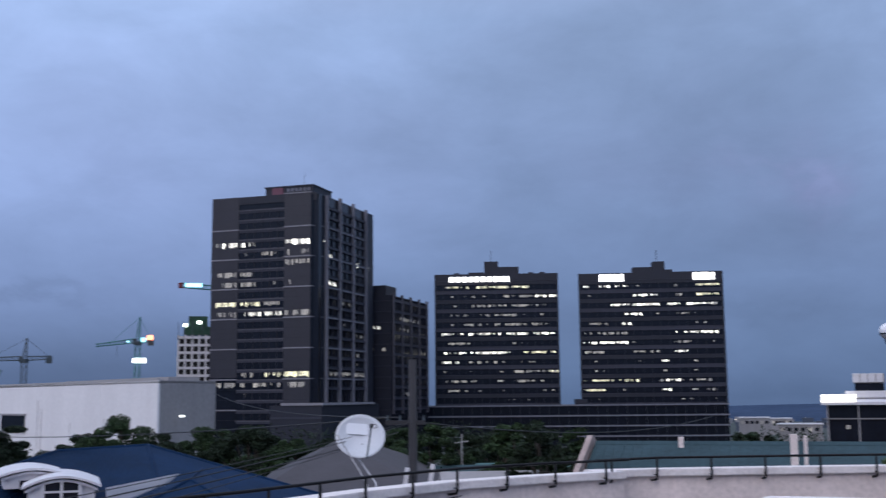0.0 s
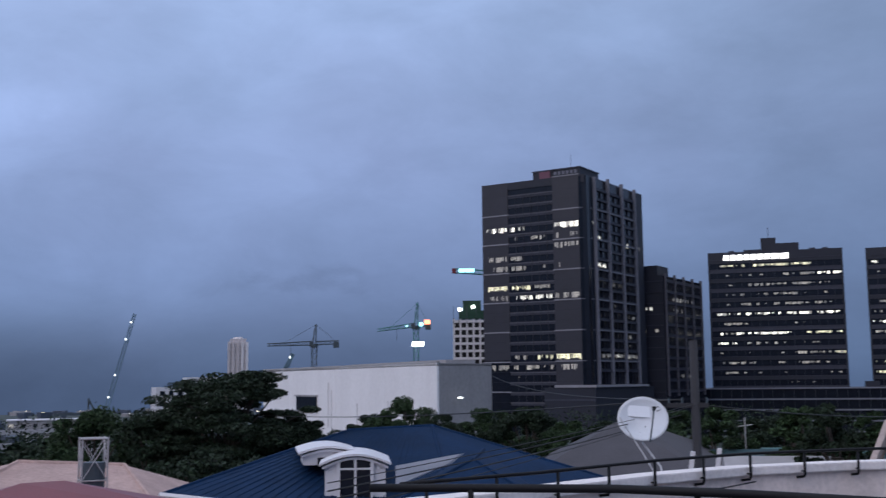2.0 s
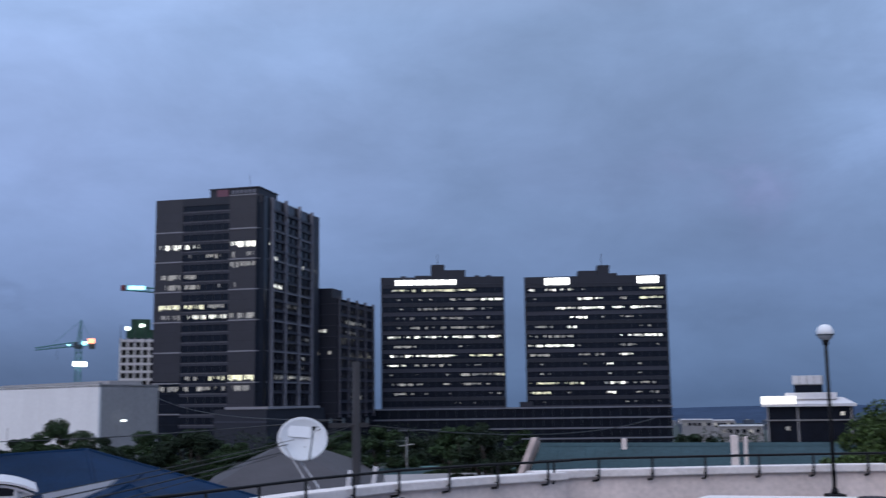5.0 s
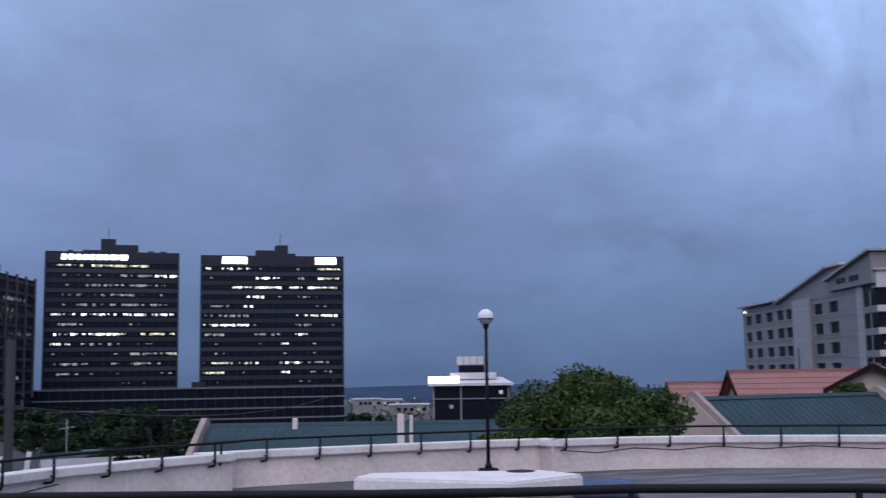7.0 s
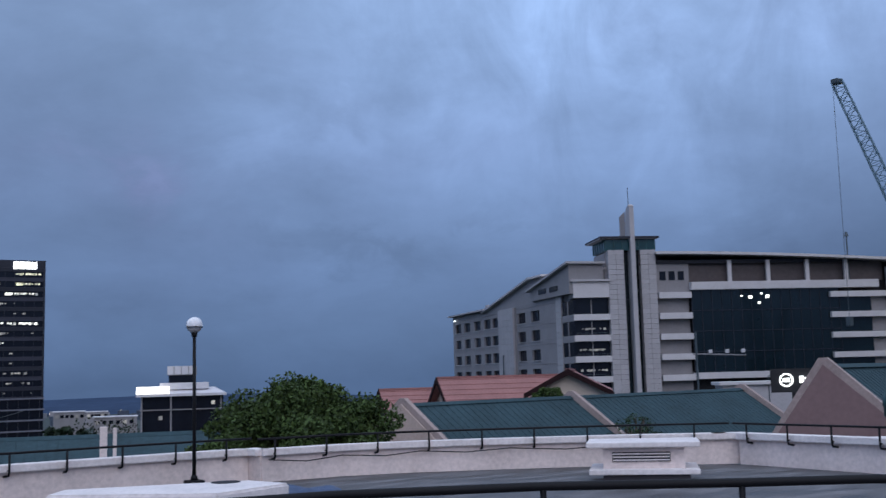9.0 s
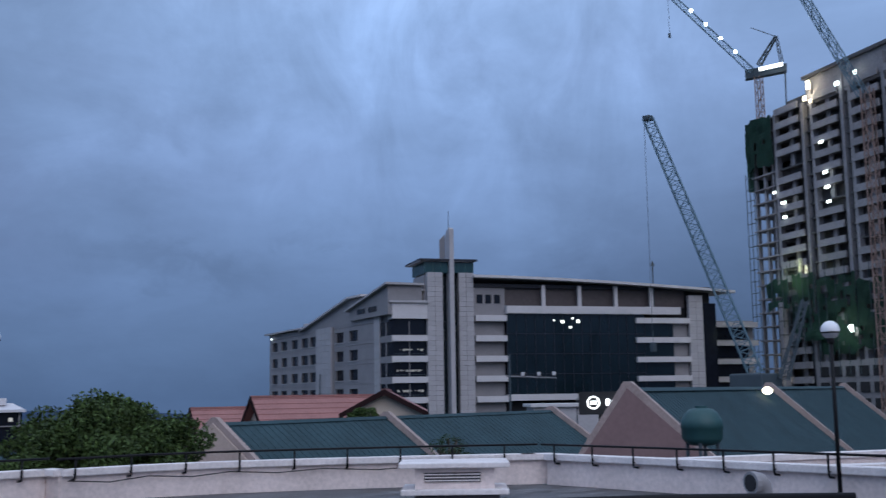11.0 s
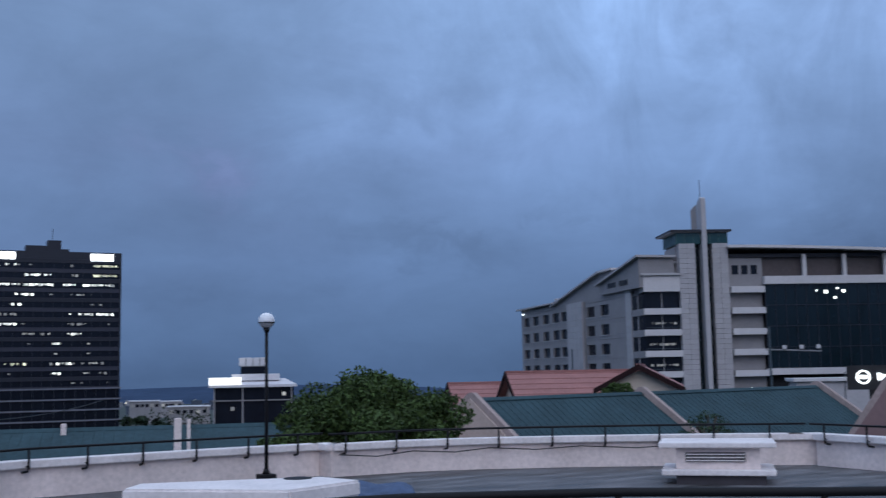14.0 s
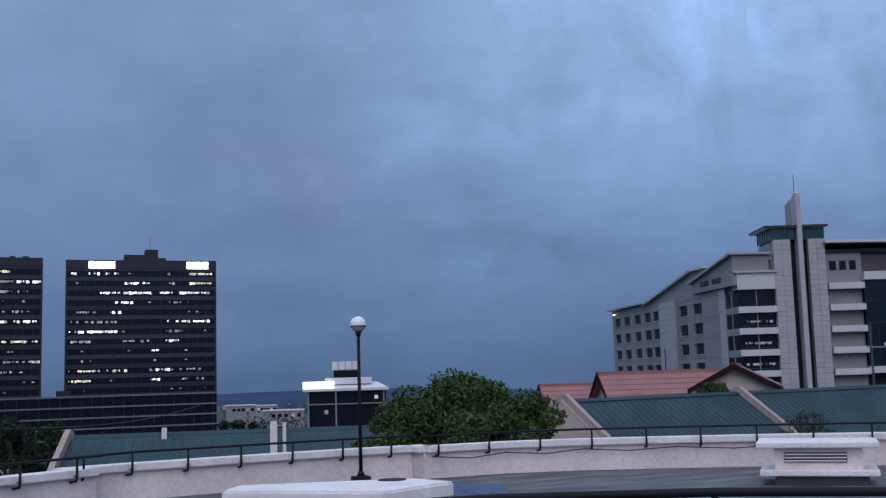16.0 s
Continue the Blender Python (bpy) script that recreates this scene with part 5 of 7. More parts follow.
for s0, s1, z0, z1, m_ in ((38.5, 46.5, -3.0, -0.5, M_DARKGLASS), (38.1, 46.9, -0.5, -0.2, M_GREYWALL), (38.1, 46.9, -3.3, -3.0, M_GREYWALL)):
    a, b = c + u * s0 + out * 0.06, c + u * s1 + out * 0.06
    part("window" if m_ is M_DARKGLASS else "window_trim", prism(bmesh.new(), [(*a.xy, z0), (*b.xy, z0), (*b.xy, z1), (*a.xy, z1)], out * (0.1 if m_ is M_DARKGLASS else 0.25)), m_, wh)
for s in (15, 31.5, 48):
    a = c + u * s + out * 0.03
    part("panel_joint", R((*a.xy, -8), (*a.xy, 4.6), 0.03, None, 4), M_WHITEWALL, wh)
for s, z1 in ((24, -1.6), (33, 0.6), (34.2, 2.0), (14, -1.0)):
    a = c + u * s + out * 0.1
    part("downpipe", R((*a.xy, -6), (*a.xy, z1), 0.06, None, 6), M_STONE_W, wh)
p = c + (r0 - c) * 0.35 - u * 1.0
wl_ = thing("wall_lamp", "bright white lamp on the warehouse side", "lamp")
part("lamp_glass", B(p.x - 0.4, p.y - 0.5, -0.7, p.x + 0.4, p.y - 0.2, -0.4, bevel=0.1), E_LAMP, wl_)
part("arm", R((p.x, p.y - 0.3, -0.5), (p.x + u.x * 1.5, p.y + 1.2, -0.4), 0.05), M_STEEL_DARK, wl_)

# ---- pavilion-topped building
p = polar(-21.5, 150)
pv = thing("pavilion_building", "dark building with a tiered white floodlit roof", "building", pose(p.x, p.y, 0, 0, 0, -21.5))
part("body", B(-5.3, 0, -13, 5.5, 9, 0.4), M_DARKGLASS, pv)
part("roof_tier", B(-5.9, -0.8, 0.4, 5.9, 9.8, 0.75), M_TRIMWHITE, pv)
# left half of the fascia glows itself where floodlight would fall
part("fascia", B(-5.9, -0.9, 0.75, -1.6, -0.5, 1.75, bevel=0.05), E_ROOF, pv, "white fascia with its floodlight put in as glow")
part("roof_tier", prism(bmesh.new(), [(-5.8, -0.5, 0.75), (5.8, -0.5, 0.75), (4.4, 2, 1.55), (-4.4, 2, 1.55)], (0, 5, 0.0)), M_TRIMWHITE, pv)
part("roof_tier", B(-2.9, 0.6, 1.3, 3.6, 7, 2.2, bevel=0.1), M_TRIMWHITE, pv)
part("lantern_wall", B(-1.7, 1.5, 2.2, 1.9, 5.5, 3.2), M_DARKGLASS, pv)
for i in range(4):
    part("lantern_panel", B(-1.9 + i * 0.95, 1.2, 3.3, -1.05 + i * 0.95, 1.5, 4.45, bevel=0.05), M_TRIMWHITE, pv)
part("lantern_roof", B(-1.8, 1.5, 3.2, 2.0, 5.6, 4.4), M_GREYWALL, pv)
for x in (-5.2, -1.4, 5.2):
    part("column", B(x - 0.1, -0.2, -8, x + 0.1, 0.0, 0.4), M_STONE_D, pv)
part("ledge", B(-5.5, -0.35, -1.45, 5.6, 0.0, -1.3), M_STONE_D, pv)
for x, z in ((-3.0, -2.7), (3.9, -0.8)):
    part("lit_window", B(x, -0.1, z, x + 0.5, -0.02, z + 0.5), E_DIM, pv)

# ---- buff residential tower far off, and a white block beside it
p = polar(25.2, 900)
rt = thing("apartment_tower", "slender buff apartment tower with a domed top far away", "apartment tower", pose(p.x, p.y, 0, 0, 0, 25))
part("shaft", B(-8.2, 0, -20, 8.2, 15, 36.5), M_SANDSTONE, rt)
part("crown", B(-6.5, 1, 36.5, 6.5, 14, 39.0), M_SANDSTONE, rt)
part("dome", rod(bmesh.new(), (0, 7, 39.0), (0, 7, 40.6), 5.0, 3.0, 16), M_SANDSTONE, rt)
for x in (-8.2, -4.6, -0.9, 2.7, 6.4):
    part("bay", B(x, -0.9, -20, x + 1.9, 0, 36.0), M_TRIMWHITE if x > 0 else M_SANDSTONE, rt)
for i in range(14):
    part("floor_line", B(-8.25, -0.5, -12 + i * 3.4, 8.25, 0.0, -11.7 + i * 3.4), M_STONE, rt)
for h, d, w, z0, z1 in ((28.6, 320, 4, -8, 1.2), (22.5, 500, 6, -5, 7.0), (27.0, 420, 6, -6, 4.6)):
    p = polar(h, d)
    hb = thing("apartment_block", "white apartment block seen past the big tree", "apartment block", pose(p.x, p.y, 0, 0, 0, h + 10))
    part("wall", B(-w, 0, -26, w, 9, z1), M_TRIMWHITE, hb)
    for k in range(3):
        for j in range(3):
            part("window", B(-w + 1 + k * w * 0.62, -0.05, z1 - 2.4 - j * 3, -w + 2.4 + k * w * 0.62, 0.1, z1 - 1.1 - j * 3), M_DARKGLASS, hb)

# ---- unfinished white frame beside the tall tower
p = polar(13.0, 450)
fr = thing("unfinished_block", "pale concrete frame of an unfinished high-rise under green netting", "building site", pose(p.x, p.y, 0, 0, 0, 13))
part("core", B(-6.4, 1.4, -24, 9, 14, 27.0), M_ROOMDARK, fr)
for i in range(6):
    part("column", B(-6.9 + i * 2.75, 0, -24, -6.1 + i * 2.75, 1.3, 28.2), M_TRIMWHITE, fr)
for i in range(11):
    part("slab_edge", B(-6.9, -0.1, 26.6 - i * 3.1, 9, 1.2, 27.6 - i * 3.1), M_TRIMWHITE, fr)
part("netting", B(-4.2, -0.2, 28.2, 7, 8, 31.5), M_NET, fr)
part("netting", B(-2.6, 0.2, 31.5, 5, 7, 35.8), M_NET, fr)
for x, z in ((-4.6, 31.4), (0.9, 32.6)):
    part("floodlight", B(x, -0.8, z, x + 1.5, -0.4, z + 1.2, bevel=0.2), E_FLOOD, fr)
for x in (-6.6, -4.4, -1.0, 3.0):
    part("scaffold_tube", R((x, -0.2, 26), (x, -0.2, 33.5), 0.12, None, 5), M_STEEL_DARK, fr)


# ---------------------------------------------------------------- tower cranes


def hammerhead(label, p, heading, z0, zj, ztop, jib, back, tilt, steel, lights):
    """A tower crane: lattice mast, jib, counter-jib, A-frame and hook line."""
    t = thing("tower_crane", label, "tower crane", pose(p.x, p.y, 0, 0, 0, heading))
    part("mast", truss(bmesh.new(), (0, 0, z0), (0, 0, zj), 1.9, 1.9, max(4, int((zj - z0) / 2.2)), 0.18), steel, t)
    part("slewing_ring", rod(bmesh.new(), (0, 0, zj - 0.8), (0, 0, zj + 0.6), 1.5, 1.5, 12), M_STEEL_DARK, t)
    part("cab", B(-1.8, -1.4, zj - 0.4, -0.3, 0.4, zj + 1.6, bevel=0.1), M_STEEL_DARK, t)
    part("jib", truss(bmesh.new(), (-1, 0, zj + 0.9), (-jib, 0, zj + 0.9 + tilt), 1.5, 0.9, int(jib / 2.0), 0.16), steel, t)
    part("counter_jib", truss(bmesh.new(), (1, 0, zj + 0.9), (back, 0, zj + 1.2), 1.4, 1.2, max(3, int(back / 2.0)), 0.16), steel, t)
    part("counterweight", B(back - 2.2, -0.9, zj - 0.9, back, 0.9, zj + 1.4, bevel=0.1), M_STEEL_DARK, t)
    part("tower_head", truss(bmesh.new(), (0, 0, zj + 0.6), (0.6, 0, ztop), 1.5, 0.4, 5, 0.16), steel, t)
    for q in ((-jib * 0.7, zj + 0.9 + tilt * 0.7), (back - 1, zj + 1.4)):
        part("tie_bar", R((0.6, 0, ztop - 0.2), (q[0], 0, q[1]), 0.06, None, 4), steel, t)
    part("hook_line", R((-jib * 0.5, 0, zj + 0.8 + tilt * 0.5), (-jib * 0.5, 0, zj - 5.0), 0.07, None, 4), M_STEEL_DARK, t)
    for x, z, w, h, m_ in lights:
        part("lamp", B(x, -1.6, z, x + w, -1.2, z + h, bevel=0.15), m_, t)
    return t


p = polar(21.25, 420)
hammerhead("blue-grey hammerhead tower crane over the warehouse roof", p, 21, -24, 16.5, 24.7, 18.0, 9.5, -0.6, M_STEEL_DARK, ())
p = polar(15.85, 420)
hammerhead("teal tower crane with lit signs and a floodlight on its mast", p, 14, -24, 23.2, 33.0, 15.0, 5.8, -1.8, M_STEEL_TEAL, ((1.2, 23.6, 1.6, 1.5, E_CYAN), (3.2, 24.3, 2.4, 1.8, E_RED), (-1.6, 15.8, 4.6, 1.7, E_FLOOD), (-4.0, 23.4, 1.0, 0.6, E_CYAN)))
p = polar(12.0, 430)
cj = thing("crane_jib", "crane counter-jib with a cyan lit sign reaching past the tower", "tower crane", pose(p.x, p.y, 0, 0, 0, 13))
part("jib", truss(bmesh.new(), (-13.4, 0, 46.4), (6, 0, 45.0), 1.6, 1.6, 9, 0.2), M_STEEL_TEAL, cj)
part("sign", B(-11.5, -1.3, 45.6, -5.2, -1.0, 47.1), E_CYAN, cj, "cyan lit sign panel")
part("end_block", B(-14.2, -1, 45.3, -12.6, 1, 47.3, bevel=0.1), M_MAROON, cj)
part("mast", truss(bmesh.new(), (6, 3, -24), (6, 3, 50), 1.9, 1.9, 26, 0.18), M_STEEL_TEAL, cj)
# thin luffing booms at the far left
for h0, z0, h1, z1, d, lamps in ((31.8, -14, 30.45, 40, 600, (0.914, 0.747, 0.394, 0.18)), (22.95, 5, 22.35, 15.5, 500, (0.85,))):
    lb = thing("luffing_crane", "thin luffing crane boom with small white lamps far away", "crane")
    a, b = polar(h0, d, z0), polar(h1, d, z1)
    part("boom", truss(bmesh.new(), a, b, 2.2, 1.3, 22, 0.22), M_STEEL_BLUE, lb)
    part("base", B(a.x - 2, a.y - 2, -26, a.x + 2, a.y + 2, z0 + 0.5), M_STEEL_DARK, lb)
    for f in lamps:
        q = a.lerp(b, f)
        part("lamp", B(q.x - 0.4, q.y - 1.6, q.z - 0.5, q.x + 0.4, q.y - 1.2, q.z + 0.5, bevel=0.15), E_LAMP, lb)
p = polar(32.6, 280)
gc = thing("gantry_frame", "blue steel gantry with a slanted strut beyond the trees", "gantry", pose(p.x, p.y, 0, 0, 0, 32))
part("post", R((0, 0, -16), (0, 0, -1.2), 0.25, None, 6), M_STEEL_DARK, gc)
part("strut", R((0, 0, -1.4), (3.6, 0, -8), 0.22, None, 6), M_STEEL_DARK, gc)
part("beam", B(-8, -0.3, -5.3, -0.5, 0.3, -4.7), M_STEEL_DARK, gc)
part("post", R((-7.8, 0, -16), (-7.8, 0, -5), 0.22, None, 6), M_STEEL_DARK, gc)

# ---- mobile crane boom before the building site
bc = thing("lattice_crane", "pale blue lattice boom crane with a hook line", "crane")
foot, tip = polar(-61.0, 188, 4.5), polar(-56.15, 190, 50.0)
part("boom", truss(bmesh.new(), foot, tip, 2.3, 1.7, 34, 0.125), M_STEEL_BLUE, bc)
part("boom_head", B(tip.x - 0.9, tip.y - 0.7, tip.z - 0.4, tip.x + 0.8, tip.y + 0.7, tip.z + 0.5, bevel=0.2), M_STEEL_DARK, bc)
part("hook_line", R(tip + Vector((-0.4, 0.6, 0)), (tip.x - 0.4, tip.y + 0.6, 10.0), 0.05, None, 4), M_STEEL_DARK, bc)
part("hook_block", B(tip.x - 0.9, tip.y + 0.2, 8.6, tip.x + 0.1, tip.y + 1.0, 10.2, bevel=0.15), M_STEEL_DARK, bc)
part("machine_body", B(foot.x - 3.5, foot.y - 3, -12.5, foot.x + 3.5, foot.y + 3, foot.z, bevel=0.3), M_STEEL_DARK, bc)
part("mast", truss(bmesh.new(), foot + Vector((2, -4, -1)), foot + Vector((5, -7, 12)), 1.4, 0.8, 7, 0.14), M_STEEL_DARK, bc)

# ---------------------------------------------------------------- high-rise under construction
cs = thing("unfinished_tower", "concrete high-rise under construction with green nets and work lamps", "building site", pose(217.6, 119.3, 0, 0, 0, -117.0))
F = 3.05


def net(a, b, y, z0, z1):
    """A hanging net: sagging, with ragged edges and torn openings."""
    bm = bmesh.new()
    nx, nz = max(4, int((b - a) / 0.8)), max(4, int((z1 - z0) / 0.8))
    g = [[bm.verts.new((a + (b - a) * i / nx, y + 0.5 * noise.noise((i * 0.35 + a, j * 0.3, z0)), z0 + (z1 - z0) * j / nz + (0.9 * noise.noise((i * 0.6, a, z1)) if j in (0, nz) else 0))) for i in range(nx + 1)] for j in range(nz + 1)]
    for j in range(nz):
        for i in range(nx):
            if noise.noise((i * 0.45 + a * 3.1, j * 0.45 + z0, 5.0)) < (0.42 if z0 > 40 else 0.27):
                bm.faces.new((g[j][i], g[j][i + 1], g[j + 1][i + 1], g[j + 1][i]))
    r = bmesh.ops.solidify(bm, geom=bm.faces[:], thickness=0.06)
    part("netting", bm, M_NET, cs, "torn green safety net")


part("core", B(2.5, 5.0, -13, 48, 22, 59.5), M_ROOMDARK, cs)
# set-back walls and slabs take the concrete that has shade in its colour
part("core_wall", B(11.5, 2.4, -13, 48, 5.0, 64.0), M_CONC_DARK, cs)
for i in range(24):
    z = 61.3 - i * F
    part("slab", B(0.0, 0.3, z - 0.28, 10.0, 20, z), M_CONCRETE, cs)
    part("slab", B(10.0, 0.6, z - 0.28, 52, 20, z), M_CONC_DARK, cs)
    # parapet panels of the balconies
    for a, b in ((10.3, 18.4), (22.6, 31.0), (34.6, 43.0), (45.0, 52.0)):
        if (i * 7 + int(a)) % 11 == 5:
            continue
        part("balcony_panel", B(a, -0.35, z - 0.45, b, 0.0, z + 0.95), M_CONCRETE, cs)
        part("infill", B(a + 3.6, 0.9, z - F, a + 4.8, 1.3, z), M_CONCRETE, cs)
for x in (9.2, 18.9, 22.0, 31.5, 34.0, 43.6):
    part("column", B(x, 0.1, -13, x + 0.9, 1.3, 61.5 if x < 20 else 65.0), M_CONCRETE, cs)
for x in (0.4, 3.8, 7.0):
    part("column", B(x, 0.8, -13, x + 0.6, 1.5, 61.5), M_CONCRETE, cs)
part("top_storey", B(20.5, 0.6, 60.5, 54, 18, 66.2), M_CONCRETE, cs, "lit top storey of bare concrete")
part("roof_edge", B(20.0, 0.0, 66.2, 54.5, 18.4, 66.9), M_CONC_DARK, cs)
net(-0.4, 9.4, -0.5, 50.5, 61.6)
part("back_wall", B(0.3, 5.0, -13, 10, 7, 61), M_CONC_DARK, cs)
part("netting", B(-0.5, -0.4, 46.0, -0.2, 10, 61.6), M_NET, cs)
for a, b, z0, z1, y in ((7.0, 14.6, 18.6, 24.6, -2.2), (14.6, 22.0, 15.6, 25.4, -1.4), (22.0, 34.0, 8.5, 24.0, -0.9), (34, 50, 9.5, 22.5, -0.9), (16, 26, 11.5, 17.0, -1.7)):
    net(a, b, y, z0, z1)
    for k in range(5):
        x = a + (b - a) * k / 4
        part("scaffold_tube", R((x, y - 0.1, z0 - 4), (x, y - 0.1, z1 + 3), 0.07, None, 5), M_STEEL_DARK, cs)
for i in range(22):
    z = 49 - i * 2.6
    part("scaffold_ledger", R((-0.9, -0.7, z), (2.2, -0.7, z), 0.09, None, 5), M_STEEL_DARK, cs)
for x in (-0.9, 0.6, 2.2):
    part("scaffold_tube", R((x, -0.7, -13), (x, -0.7, 50), 0.09, None, 5), M_STEEL_DARK, cs)
part("lower_wall", B(20, -0.4, -13, 52, 0.4, 7.2), M_CONCRETE, cs, "lower storeys with square window holes")
# boxes proud of the wall, their near-black colour painting the holes' shade
for k in range(8):
    for j in range(4):
        part("window_hole", B(21.2 + k * 3.9, -0.55, 4.1 - j * 3.1, 23.8 + k * 3.9, -0.3, 6.1 - j * 3.1), M_ROOMDARK, cs)
for x, z, w, h, m_ in ((22.6, 63.4, 1.6, 2.6, E_FLOODW), (21.4, 61.2, 1.2, 1.6, E_FLOODW), (23.2, 60.4, 1.0, 1.0, E_FLOODW), (31.5, 61.6, 1.6, 1.2, E_FLOOD), (37.0, 62.3, 1.4, 1.2, E_FLOOD), (25.5, 51.2, 1.7, 0.8, E_FLOOD), (26.2, 44.8, 1.9, 0.9, E_FLOOD),
                       (26.6, 41.7, 1.9, 0.9, E_FLOOD), (26.8, 38.7, 1.8, 0.8, E_FLOOD), (12.0, 41.0, 1.8, 0.9, E_FLOOD), (12.2, 37.9, 1.8, 0.8, E_FLOOD), (9.2, 43.8, 1.2, 0.8, E_FLOOD), (31.0, 12.6, 2.0, 2.0, E_FLOOD), (16.6, 26.0, 1.4, 4.0, E_WARM), (18.6, 25.4, 1.0, 2.6, E_WARM)):
    part("work_lamp", B(x, -0.9, z, x + w * 0.7, -0.6, z + h * 0.7, bevel=0.15), m_, cs)
part("hoist_shaft", B(11.2, -2.4, -13, 12.4, -1.2, 20.0), M_CONCRETE, cs, "pale concrete hoist shaft")
for k in range(11):
    part("hoist_tie", B(11.0, -2.5, -10.2 + k * 2.9, 12.6, -1.1, -9.95 + k * 2.9), M_CONC_DARK, cs)
for x, y, z, e, c in ((16.8, -4.2, 25.5, 700, (0.9, 1.0, 0.6)), (31.0, -4.5, 13.6, 600, (0.85, 1.0, 0.75)), (23.0, -2.8, 63.0, 900, (1.0, 0.85, 0.6)), (9.0, -3.2, 4.0, 250, (1.0, 0.9, 0.7))):
    wlp = new("work_light", bpy.data.lights.new("work_light", "POINT"))
    wlp.data.energy, wlp.data.color, wlp.data.shadow_soft_size = e, c, 0.5
    wlp.parent, wlp.matrix_basis = cs, Matrix.Translation((x, y, z))
# the luffing tower crane on its roof
lc = thing("luffing_crane", "luffing tower crane with a lamp-strung boom on the unfinished tower", "tower crane")
b0 = polar(-61.95, 246, 61.0)
part("mast", truss(bmesh.new(), b0, b0 + Vector((0, 0, 11.0)), 1.35, 1.35, 8, 0.12), M_STEEL_RUST, lc)
rt_ = polar(-63.4, 243)
lt_ = polar(-61.3, 247)
part("deck", prism(bmesh.new(), [(*lt_.xy, 72.0), (*rt_.xy, 71.8), (*rt_.xy, 73.6), (*lt_.xy, 74.2)], (1.6, 1.0, 0)), M_STEEL_DARK, lc, "dark machinery deck")
part("lit_panel", prism(bmesh.new(), [(*polar(-62.0, 242.5).xy, 72.3), (*polar(-63.2, 240.5).xy, 72.4), (*polar(-63.2, 240.5).xy, 73.2), (*polar(-62.0, 242.5).xy, 73.1)], (0.3, 0.2, 0)), E_SIGN, lc, "glowing white panel")
part("a_frame", truss(bmesh.new(), polar(-62.0, 244, 74), polar(-62.95, 243, 80.0), 0.9, 0.5, 5, 0.12), M_STEEL_DARK, lc)
part("a_frame", truss(bmesh.new(), polar(-63.15, 243, 74), polar(-62.95, 243, 80.0), 0.7, 0.4, 4, 0.1), M_STEEL_DARK, lc)
part("boom", truss(bmesh.new(), polar(-61.6, 244, 73.0), polar(-53.5, 250, 114.9), 1.3, 0.9, 34, 0.085), M_STEEL_BLUE, lc)
part("pendant_line", R(polar(-62.95, 243, 79.9), polar(-61.7, 243, 82.6), 0.09, None, 4), M_STEEL_DARK, lc)
part("pendant_line", R(polar(-63.3, 243, 72.0), polar(-63.25, 243, 61.8), 0.16, None, 4), M_STEEL_DARK, lc)
for f in (0.109, 0.196, 0.285, 0.375, 0.463, 0.553, 0.64, 0.73, 0.82, 0.91):
    q = polar(-61.6, 243, 72.9).lerp(polar(-53.5, 249, 114.6), f)
    part("boom_lamp", B(q.x - 0.4, q.y - 0.9, q.z - 0.38, q.x + 0.4, q.y - 0.5, q.z + 0.38, bevel=0.12), E_FLOOD, lc)
part("hook_line", R(polar(-57.47, 246, 84), polar(-57.47, 246, 96.5), 0.05, None, 4), M_STEEL_DARK, lc)
part("hook_block", B(-0.22, -0.22, -0.6, 0.22, 0.22, 0.6, Matrix.Translation(polar(-57.47, 246, 83.6)), bevel=0.08), M_STEEL_DARK, lc)
lc2 = thing("luffing_crane", "second pale lattice boom rising behind the unfinished tower", "tower crane")
part("boom", truss(bmesh.new(), polar(-67.0, 214, 57.0), polar(-62.4, 226, 100.0), 1.5, 1.1, 26, 0.12), M_STEEL_BLUE, lc2)
part("mast", truss(bmesh.new(), polar(-67.2, 213, -13), polar(-67.2, 213, 58.0), 1.8, 1.8, 30, 0.14), M_STEEL_RUST, lc2)

# ---------------------------------------------------------------- trees


